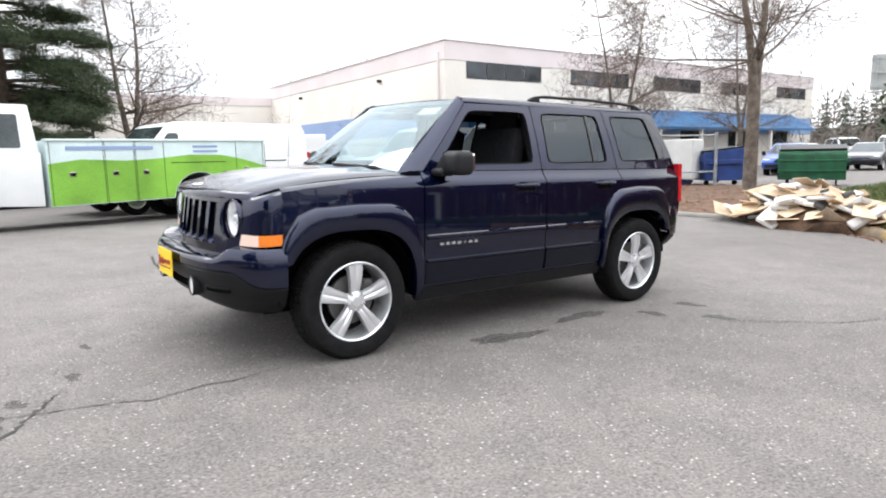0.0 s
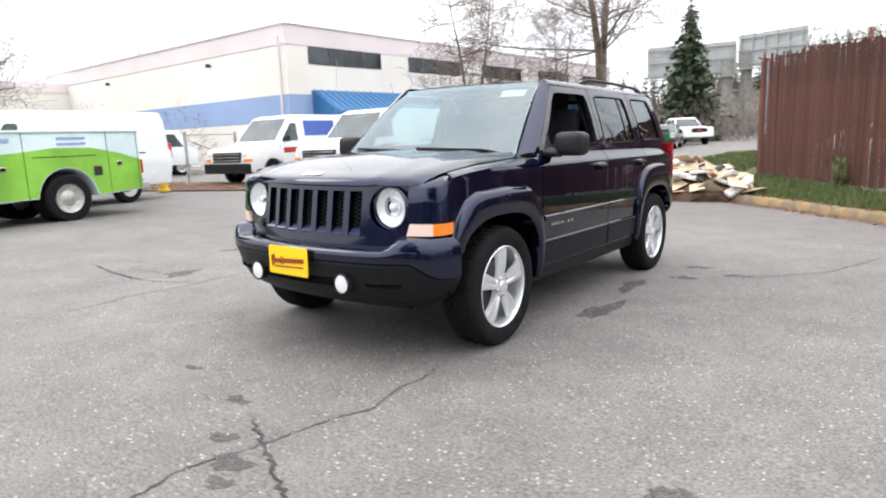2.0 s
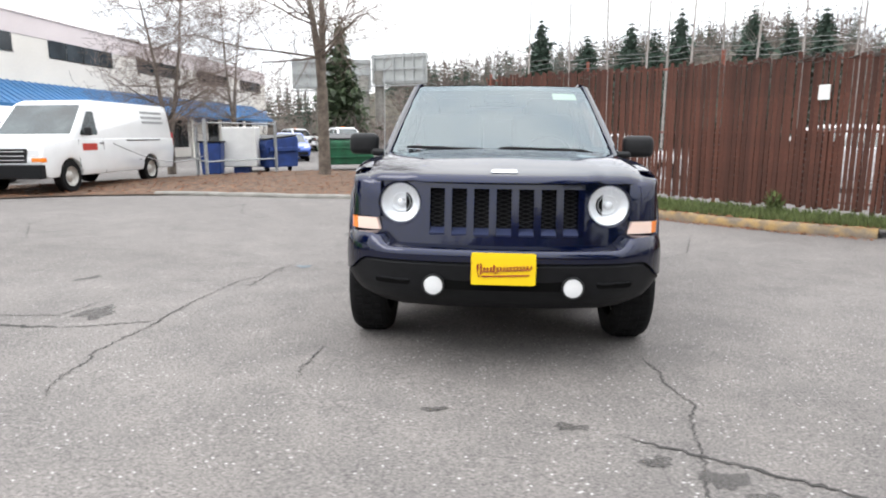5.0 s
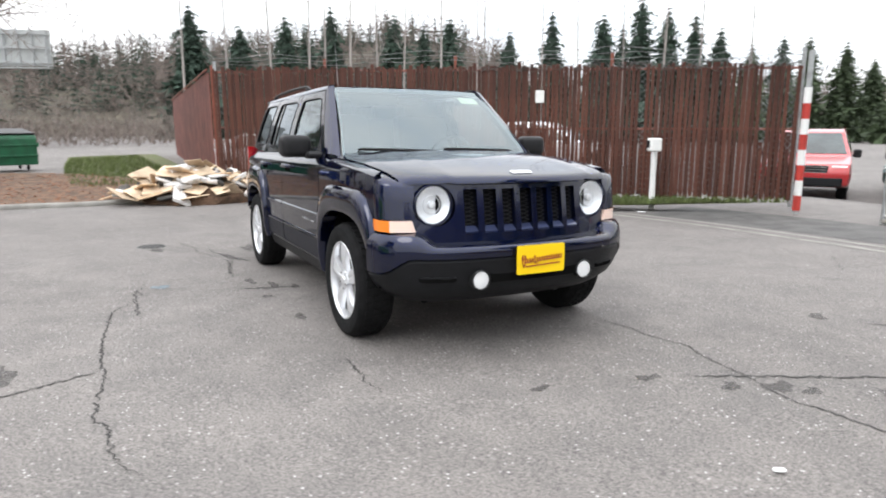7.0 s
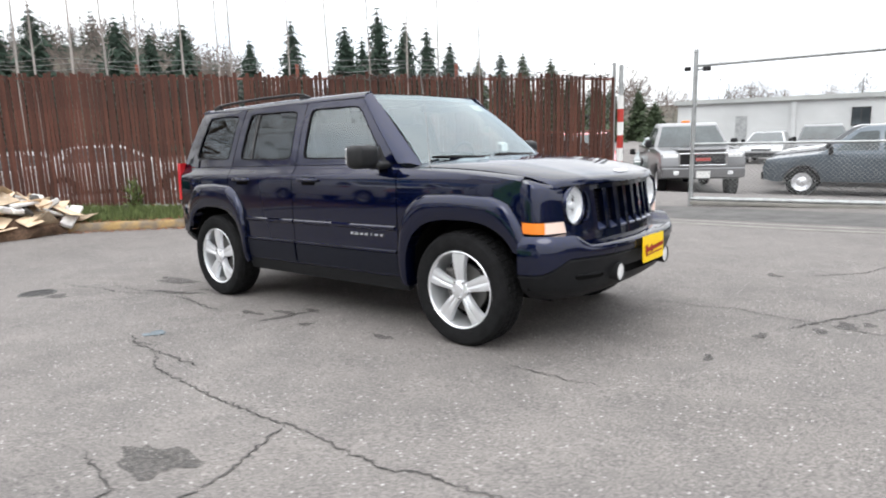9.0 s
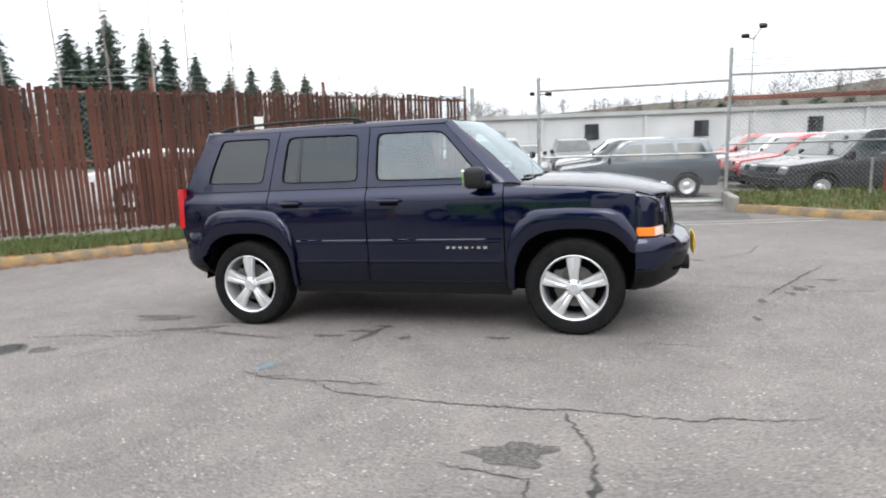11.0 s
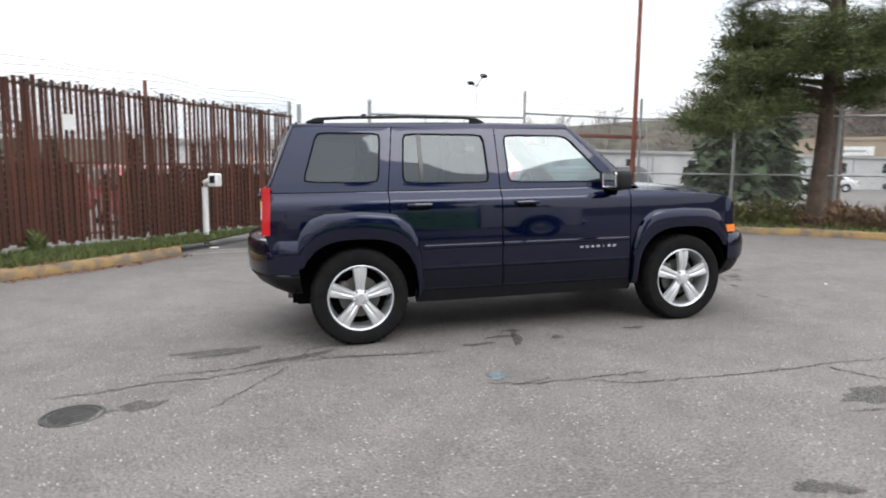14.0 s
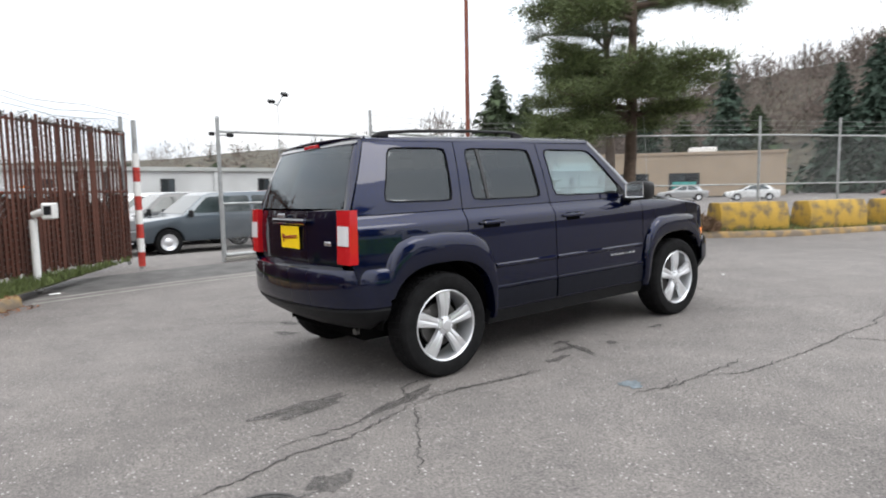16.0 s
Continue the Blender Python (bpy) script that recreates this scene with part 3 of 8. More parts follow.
M_P_GREY = material("grey_metallic_paint", (0.16, 0.16, 0.165), 0.32, 0.5, coat=0.7)
M_P_DARK = material("charcoal_paint", (0.03, 0.033, 0.038), 0.3, 0.3, coat=0.8)
M_P_SLATE = material("slate_blue_paint", (0.07, 0.09, 0.11), 0.3, 0.4, coat=0.8)
M_P_RED = material("red_car_paint", (0.40, 0.018, 0.022), 0.3, coat=0.8)
M_P_SILVER = material("silver_car_paint", (0.45, 0.46, 0.47), 0.3, 0.6, coat=0.7)
M_P_BLUE = material("bright_blue_paint", (0.015, 0.07, 0.36), 0.3, coat=0.8)
M_P_GREEN = material("dark_green_car_paint", (0.02, 0.05, 0.045), 0.3, 0.2, coat=0.8)


# ---- ground ----
def ground_sheet():
    near = list(np.arange(-14, 14.01, 0.5))
    far = [15, 16.5, 18.5, 21, 25, 30, 37, 46, 60, 80, 110, 150, 210, 300, 450, 700, 1100, 1800]
    ax = [-f for f in far[::-1]] + near + far
    bm = bmesh.new()
    vs = [[bm.verts.new((x, y, slope(x, y))) for y in ax] for x in ax]
    for i in range(len(ax) - 1):
        for j in range(len(ax) - 1):
            bm.faces.new((vs[i][j], vs[i + 1][j], vs[i + 1][j + 1], vs[i][j + 1]))
    ob = part("ground", bm, M_ASPHALT)
    return tagged(ob, "worn grey asphalt lot with cracks and pale chips", "asphalt", kind="structure")


ground_sheet()


def along(pts, n):
    """n + 1 points evenly along a polyline."""
    pts = [Vector(p) for p in pts]
    d = [0.0]
    for a, b in zip(pts, pts[1:]):
        d.append(d[-1] + (b - a).length)
    out = []
    for k in range(n + 1):
        s = d[-1] * k / n
        i = max(j for j in range(len(d)) if d[j] <= s + 1e-9)
        i = min(i, len(pts) - 2)
        out.append(pts[i].lerp(pts[i + 1], (s - d[i]) / (d[i + 1] - d[i])))
    return out


def smooth_line(pts, n, rounds=2):
    q = [Vector(p) for p in pts]
    for _ in range(rounds):
        r = [q[0]]
        for a, b in zip(q, q[1:]):
            r += [a.lerp(b, 0.25), a.lerp(b, 0.75)]
        q = r + [q[-1]]
    return along(q, n)


def kerb(name, pts, label, n=60, width=0.16, height=0.13, side=1, mat=None):
    """A kerb stone line; side says on which hand its back lies."""
    line = smooth_line(pts, n)
    bm = bmesh.new()
    rings = []
    rnd = random.Random(5)
    for i, p in enumerate(line):
        a, b = line[max(0, i - 1)], line[min(n, i + 1)]
        d = (b - a).normalized()
        nrm = Vector((-d.y, d.x)) * side
        z = slope(p.x, p.y)
        j = rnd.uniform(-0.008, 0.008)
        prof = [(0.0, -0.05), (0.0 + j, 0.02), (0.012 + j, height * 0.75), (0.045, height + j), (width, height + j), (width, -0.05)]
        rings.append([bm.verts.new((p.x + nrm.x * u, p.y + nrm.y * u, z + v)) for u, v in prof])
    for r0, r1 in zip(rings, rings[1:]):
        for k in range(5):
            bm.faces.new((r0[k], r0[k + 1], r1[k + 1], r1[k]))
    ob = part(name, bm, mat or M_KERB, sharp=50)
    return tagged(ob, label, "kerb", kind="structure")


def strip(name, a, b, label, category, mat, lift0, lift1, n=50, k=6, rough=0.02):
    """A sheet between two lines, lift0 above the ground at the first and lift1 at the second."""
    la, lb = smooth_line(a, n), smooth_line(b, n)
    bm = bmesh.new()
    rnd = random.Random(9)
    rows = []
    for p, q in zip(la, lb):
        row = []
        for j in range(k + 1):
            t = j / k
            c = p.lerp(q, t)
            row.append(bm.verts.new((c.x, c.y, slope(c.x, c.y) + lift0 + (lift1 - lift0) * t + (rnd.uniform(-rough, rough) if 0 < j < k else 0))))
        rows.append(row)
    for r0, r1 in zip(rows, rows[1:]):
        for j in range(k):
            bm.faces.new((r0[j], r0[j + 1], r1[j + 1], r1[j]))
    ob = part(name, bm, mat, sharp=80)
    return tagged(ob, label, category, kind="structure")


def blades(name, a, b, count, mat, label, category, lift0, lift1, h=(0.04, 0.11), seed=3, flat=False):
    """Grass or leaves scattered over a strip between two lines."""
    rnd = random.Random(seed)
    la, lb = smooth_line(a, 60), smooth_line(b, 60)
    verts, faces = [], []
    for _ in range(count):
        i, t = rnd.random() * 59.99, rnd.random()
        p = la[int(i)].lerp(la[int(i) + 1], i % 1).lerp(lb[int(i)].lerp(lb[int(i) + 1], i % 1), t)
        z = slope(p.x, p.y) + lift0 + (lift1 - lift0) * t
        an, hh = rnd.uniform(0, 6.28), rnd.uniform(*h)
        k = len(verts)
        if flat:
            s = hh
            c, d = math.cos(an) * s, math.sin(an) * s
            tz = rnd.uniform(0.004, 0.03)
            verts += [(p.x - c, p.y - d, z + 0.006), (p.x + d * 0.6, p.y - c * 0.6, z + tz), (p.x + c, p.y + d, z + 0.012), (p.x - d * 0.6, p.y + c * 0.6, z + tz * 0.6)]
            faces.append((k, k + 1, k + 2, k + 3))
        else:
            w = 0.006 + hh * 0.06
            lx, ly = rnd.uniform(-0.5, 0.5) * hh, rnd.uniform(-0.5, 0.5) * hh
            verts += [(p.x - math.cos(an) * w, p.y - math.sin(an) * w, z - 0.01), (p.x + math.cos(an) * w, p.y + math.sin(an) * w, z - 0.01), (p.x + lx, p.y + ly, z + hh)]
            faces.append((k, k + 1, k + 2))
    me = bpy.data.meshes.new(name)
    me.from_pydata(verts, [], faces)
    me.materials.append(mat)
    return tagged(new(name, me), label, category, kind="stuff")


KERB_L = [(-8.05, -0.75), (-7.45, 0.40), (-6.62, 1.48), (-5.68, 2.55), (-4.75, 3.45), (-3.92, 4.28), (-3.35, 5.05)]
FENCE_A, FENCE_B = (-10.6, 0.05), (-1.6, 7.65)
FENCE_LINE = [FENCE_A, (-7.60, 2.58), (-4.60, 5.12), FENCE_B]


def shifted(pts, dx, dy):
    return [(x + dx, y + dy) for x, y in pts]



kerb("kerb_left", KERB_L, "low concrete kerb with worn yellow paint beside the grass verge", side=1)
strip("verge_left", shifted(KERB_L, -0.11, 0.11), FENCE_LINE, "green grass verge with dead leaves below the slatted fence", "grass", M_GRASS, 0.115, 0.17)
blades("verge_left_grass", shifted(KERB_L, -0.13, 0.13), FENCE_LINE, 16000, M_BLADE, "short green grass blades on the verge", "grass", 0.12, 0.17)
blades("verge_left_leaves", KERB_L, shifted(KERB_L, -0.35, 0.35), 900, M_LITTER_LEAF, "brown dead leaves lying along the kerb", "leaves", 0.13, 0.13, (0.015, 0.035), 5, True)
blades("gutter_leaves", shifted(KERB_L, 0.16, -0.16), KERB_L, 900, M_LITTER_LEAF, "brown leaf litter in the gutter by the kerb", "leaves", 0.0, 0.0, (0.012, 0.03), 8, True)

KERB_R = [(3.46, 6.92), (4.05, 6.44), (4.62, 5.98), (5.1, 5.6), (5.9, 5.35), (7.0, 5.0), (7.9, 4.35), (8.75, 3.5), (9.9, 2.65), (12.0, 2.0), (20.0, 0.2)]
FENCE_R = [(3.45, 8.15), (6.7, 8.7), (10.2, 6.3), (13.2, 4.4), (21.0, 1.6)]
kerb("kerb_right", KERB_R, "low concrete kerb with worn yellow paint beside planting", side=1, n=70)
strip("verge_right", [(3.5, 7.0), (4.75, 6.1), (5.95, 5.48), (7.08, 5.12), (8.0, 4.47), (8.85, 3.62), (9.98, 2.77), (12.05, 2.13), (20.0, 0.33)], FENCE_R, "patchy grass and soil verge behind the yellow kerb", "grass", M_GRASS, 0.11, 0.24)
edge_block = part("verge_end_kerb", boxed((3.46, 7.58, 0.09), (0.14, 1.30, 0.32), 0.02), M_CONCRETE)
tagged(edge_block, "short concrete kerb closing the end of the verge", "kerb", kind="structure")
blades("verge_right_grass", [(3.5, 7.0), (4.75, 6.1), (5.95, 5.48), (7.08, 5.12), (8.0, 4.47), (8.85, 3.62), (9.98, 2.77), (12.05, 2.13), (20.0, 0.33)], FENCE_R, 15000, M_BLADE, "green and brown grass blades on the verge", "grass", 0.11, 0.24, (0.04, 0.13), 12)
blades("verge_right_leaves", KERB_R, FENCE_R, 1600, M_LITTER_LEAF, "brown dead leaves scattered over the verge", "leaves", 0.13, 0.25, (0.02, 0.05), 15, True)

BED_A = [(-4.6, -18.5), (-5.5, -13.7), (-6.4, -11.0), (-7.6, -9.1), (-8.0, -7.2), (-7.9, -5.4), (-7.75, -3.4), (-8.05, -0.75)]
BED_B = [(-7.0, -18.5), (-7.4, -14.5), (-8.2, -12.3), (-12.5, -9.0), (-15.6, -7.2), (-16.2, -5.4), (-15.4, -3.4), (-9.9, -0.2)]
strip("planting_bed", BED_A, BED_B, "brown leaf-covered soil strip along the lot edge", "soil", M_SOIL, 0.03, 0.10)
blades("bed_leaves", BED_A, BED_B, 5000, M_LITTER_LEAF, "red-brown dead leaves covering the soil strip", "leaves", 0.04, 0.11, (0.02, 0.05), 21, True)
kerb("kerb_bed", [(-8.0, -7.2), (-7.9, -5.4), (-7.75, -3.4), (-8.05, -0.75)], "worn concrete kerb edging the soil bed", side=1, n=24, height=0.08, mat=M_CONCRETE)
blades("lawn_far", [(-10.2, -0.5), (-18.0, -0.9), (-26.0, -1.2)], [(-10.8, -3.0), (-18.0, -3.6), (-26.0, -3.8)], 6000, M_BLADE, "green lawn blades beyond the rubbish heap", "grass", 0.10, 0.04, (0.06, 0.14), 31)
strip("lawn_beyond", [(-9.8, -0.2), (-18.0, -0.2), (-28.0, -0.4)], [(-10.4, -2.8), (-18.0, -3.6), (-28.0, -4.0)], "green lawn strip beside the fence beyond the heap", "grass", M_GRASS, 0.09, 0.03)


def ribbon(name, pts, width, label, category, mat, lift=0.005, n=40, jag=0.0, seed=1, kind="structure"):
    line = smooth_line(pts, n) if jag == 0 else along([Vector(p) for p in pts], n)
    rnd = random.Random(seed)
    bm = bmesh.new()
    prev = None
    for i, p in enumerate(line):
        a, b = line[max(0, i - 1)], line[min(n, i + 1)]
        d = (b - a).normalized()
        nr = Vector((-d.y, d.x))
        off = rnd.uniform(-jag, jag)
        taper = min(1.0, 6 * i / n + 0.15, 6 * (n - i) / n + 0.15) if jag else 1.0
        w = width * (rnd.uniform(0.3, 1.2) if jag else 1.0) * taper
        pair = []
        for s in (-0.5, 0.5):
            x, y = p.x + nr.x * (off + s * w), p.y + nr.y * (off + s * w)
            pair.append(bm.verts.new((x, y, slope(x, y) + lift)))
        if prev:
            bm.faces.new((prev[0], prev[1], pair[1], pair[0]))
        prev = pair
    ob = part(name, bm, mat)
    return tagged(ob, label, category, kind=kind)


ribbon("gutter_1", [(-3.25, 5.12), (-1.7, 5.42), (0.4, 5.40), (2.7, 5.22), (4.6, 5.6)], 0.11, "pale concrete gutter line across the driveway mouth", "gutter", M_CONCRETE)
ribbon("gutter_2", [(-3.2, 5.40), (-1.65, 5.72), (0.45, 5.70), (2.7, 5.52), (4.6, 5.9)], 0.11, "pale concrete gutter line across the driveway mouth", "gutter", M_CONCRETE)
ribbon("driveway_apron", [(-2.9, 6.2), (-1.2, 6.6), (0.8, 6.6), (3.6, 6.5)], 1.45, "dark worn asphalt apron before the gate", "asphalt", M_APRON, 0.003)

# cracks, in plan
CRACK_SEED = [40]


def crack(pts, w):
    CRACK_SEED[0] += 1
    span = sum((Vector(b) - Vector(a)).length for a, b in zip(pts, pts[1:]))
    ribbon("asphalt_crack", pts, w * 0.85, "dark jagged crack in the grey asphalt", "crack", M_CRACK, 0.004, max(16, int(span * 38)), 0.016, CRACK_SEED[0], "stuff")


crack([(-2.68, -1.20), (-2.18, -1.18), (-1.82, -0.99)], 0.013)
crack([(-1.80, -1.03), (-1.31, -1.15), (-0.87, -1.22)], 0.013)
crack([(-0.61, -1.98), (-0.37, -1.95), (-0.33, -1.88)], 0.012)
crack([(-0.34, -1.95), (-0.11, -2.04), (0.10, -2.16), (0.40, -2.17), (0.80, -2.20), (1.35, -2.19), (1.55, -2.17), (1.70, -2.20), (2.03, -2.21), (2.16, -2.15), (2.36, -2.14), (2.49, -2.12), (2.68, -2.03)], 0.015)
crack([(1.38, -2.15), (1.42, -2.32), (1.51, -2.52), (1.56, -2.72)], 0.017)
crack([(1.56, -2.72), (1.57, -2.95), (1.55, -3.31), (1.45, -3.9)], 0.045)
crack([(-3.20, -1.44), (-2.95, -1.44), (-2.61, -1.33), (-2.33, -1.34), (-1.77, -1.13)], 0.017)
crack([(-1.77, -1.13), (-1.71, -0.87), (-1.49, -0.78)], 0.022)
crack([(-1.77, -1.13), (-1.45, -1.13), (-0.74, -1.21)], 0.015)
crack([(-1.77, -1.13), (-2.00, -1.48), (-2.31, -1.97)], 0.010)
crack([(-0.80, -1.90), (-0.45, -2.00), (-0.04, -2.00), (0.39, -1.98)], 0.013)
crack([(-2.80, -1.78), (-2.69, -1.75), (-2.63, -1.70)], 0.022)
crack([(3.12, 0.70), (2.88, 0.74), (2.57, 0.80), (2.43, 0.86), (2.21, 0.79), (2.02, 0.81), (1.75, 0.78)], 0.013)
crack([(2.80, 0.45), (2.97, 0.80), (3.10, 1.02), (3.26, 1.32), (3.6, 1.9)], 0.024)
crack([(3.72, 0.70), (3.45, 0.68), (3.22, 0.65), (3.06, 0.68)], 0.016)
crack([(1.76, -1.00), (2.00, -1.00), (2.15, -1.02), (2.30, -0.98)], 0.012)
crack([(1.36, -3.43), (1.30, -2.91), (0.88, -2.85)], 0.013)
crack([(-1.2, 1.55), (-2.0, 2.2), (-3.2, 2.6)], 0.013)
crack([(2.6, 2.2), (3.0, 2.6), (3.2, 3.2)], 0.02)
crack([(0.9, -5.6), (0.1, -6.6), (-1.2, -7.6)], 0.016)
crack([(-4.0, -3.0), (-5.2, -4.2), (-7.0, -4.8)], 0.016)
crack([(1.6, 3.8), (1.0, 4.6), (1.6, 5.6)], 0.010)
crack([(-2.0, -5.6), (-3.4, -6.6), (-5.0, -7.0)], 0.014)


def stain(x, y, rx, ry, turn, seed):
    rnd = random.Random(seed)
    bm = bmesh.new()
    c = bm.verts.new((x, y, slope(x, y) + 0.0035))
    ring = []
    n = 22
    ph = [rnd.uniform(0, 6.28) for _ in range(3)]
    for k in range(n):
        a = 2 * math.pi * k / n
        f = 1 + 0.28 * math.sin(2 * a + ph[0]) + 0.2 * math.sin(3 * a + ph[1]) + 0.16 * math.sin(7 * a + ph[2])
        u, v = math.cos(a) * rx * f, math.sin(a) * ry * f
        ct, st = math.cos(radians(turn)), math.sin(radians(turn))
        px, py = x + u * ct - v * st, y + u * st + v * ct
        ring.append(bm.verts.new((px, py, slope(px, py) + 0.0035)))
    for k in range(n):
        bm.faces.new((c, ring[k], ring[(k + 1) % n]))
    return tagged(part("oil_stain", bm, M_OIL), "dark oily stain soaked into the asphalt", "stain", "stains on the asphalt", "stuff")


for i, (x, y, rx, ry, tu) in enumerate(((1.20, -2.70, 0.21, 0.095, -1), (0.79, -1.00, 0.07, 0.04, -9), (-0.20, -1.03, 0.20, 0.035, 70), (-0.29, -0.95, 0.10, 0.04, 0), (-0.52, -1.10, 0.10, 0.045, 4), (-0.16, -0.80, 0.08, 0.03, 4),
                                        (0.10, -1.08, 0.06, 0.03, 30), (2.60, -0.30, 0.05, 0.03, 108), (3.00, 0.55, 0.05, 0.05, 111), (2.73, 0.27, 0.06, 0.04, 104), (3.11, 0.75, 0.08, 0.06, 132))):
    stain(x, y, rx, ry, tu, i)
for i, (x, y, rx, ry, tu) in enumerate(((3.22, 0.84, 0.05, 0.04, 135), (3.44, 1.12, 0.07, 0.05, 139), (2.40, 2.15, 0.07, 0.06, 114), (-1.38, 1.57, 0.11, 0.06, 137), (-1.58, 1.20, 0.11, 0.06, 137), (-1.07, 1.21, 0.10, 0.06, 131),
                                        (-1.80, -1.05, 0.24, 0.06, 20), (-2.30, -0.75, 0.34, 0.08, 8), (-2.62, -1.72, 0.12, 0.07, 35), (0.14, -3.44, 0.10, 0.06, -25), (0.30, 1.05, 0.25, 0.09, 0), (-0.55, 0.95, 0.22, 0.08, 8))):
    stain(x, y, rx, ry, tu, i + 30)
blue_spot = stain(-0.62, -1.80, 0.085, 0.055, 20, 77)
blue_spot.data.materials[0] = M_BLUESPOT
tagged(blue_spot, "faded blue paint mark on the asphalt", "paint mark")


M_IRON = material("cast_iron", (0.045, 0.043, 0.042), 0.6, 0.3, vary=0.25, scale=20)


def manhole(x, y):
    root = thing("manhole_cover", "round grey cast-iron manhole cover set in the asphalt", "manhole cover", on_ground(x, y, 20))
    part("rim", revolve(bmesh.new(), [(0.155, -0.02), (0.155, 0.004), (0.138, 0.005), (0.138, -0.02)], (0, 0, 0), "z", 32), M_IRON, root)
    cover = part("cover", revolve(bmesh.new(), [(0.136, -0.02), (0.136, 0.002), (0.001, 0.003)], (0, 0, 0), "z", 32), M_IRON, root)
    for i in range(-3, 4):
        w = 0.23 * math.sqrt(max(0.05, 1 - (i / 3.8) ** 2))
        part("raised_bar", boxed((0, i * 0.034, 0.004), (w, 0.014, 0.005), 0.001), M_IRON, cover)
    return root


manhole(-2.94, -1.77)


def litter(x, y, s, turn, mat, label):
    bm = boxed((0, 0, 0.012), (s, s * 0.5, 0.012), 0.004)
    ob = part("litter", bm, mat)
    ob.matrix_world = on_ground(x, y, turn)
    tagged(ob, label, "litter")


litter(4.0, -1.95, 0.07, 30, M_WHITEPAINT, "scrap of white paper on the asphalt")
litter(-6.75, 1.6, 0.16, 30, M_WHITEPAINT, "white plastic bag scrap on the verge grass")
litter(3.64, 0.0, 0.045, 60, M_WHITEPAINT, "scrap of white paper on the asphalt")
litter(-2.95, 5.75, 0.14, 10, M_WHITEPAINT, "white paper scrap by the driveway")


# ---- fences and gate ----
def chain_link(bm, p0, p1, z0, z1, pitch=0.075, r=0.0028):
    """Straight diagonal wires between two posts."""
    p0, p1 = Vector(p0), Vector(p1)
    d = p1 - p0
    length = d.length
    d.normalize()
    h = z1 - z0

    def at(u, v):
        return (p0.x + d.x * u, p0.y + d.y * u, z0 + v)
    k = -h
    while k < length:
        for flip in (0, 1):
            u0, u1 = max(k, 0.0), min(k + h, length)
            if u1 - u0 < 0.02:
                continue
            v0, v1 = u0 - k, u1 - k
            if flip:
                v0, v1 = h - v0, h - v1
            rod(bm, at(u0, v0), at(u1, v1), r, r, 3, False)
        k += pitch
    return bm


def post(name, x, y, h, r, mat, label, base_lift=0.0, cap=True):
    z = slope(x, y) + base_lift
    root = thing(name, label, "post", Matrix.Translation((x, y, z)))
    part("shaft", rodded((0, 0, -0.05), (0, 0, h), r, r, 10), mat, root)
    if cap:
        part("cap", revolve(bmesh.new(), [(r * 1.15, h - 0.02), (r * 1.15, h + 0.02), (r * 0.6, h + 0.05), (0.001, h + 0.06)], (0, 0, 0), "z", 10), mat, root)
    return root


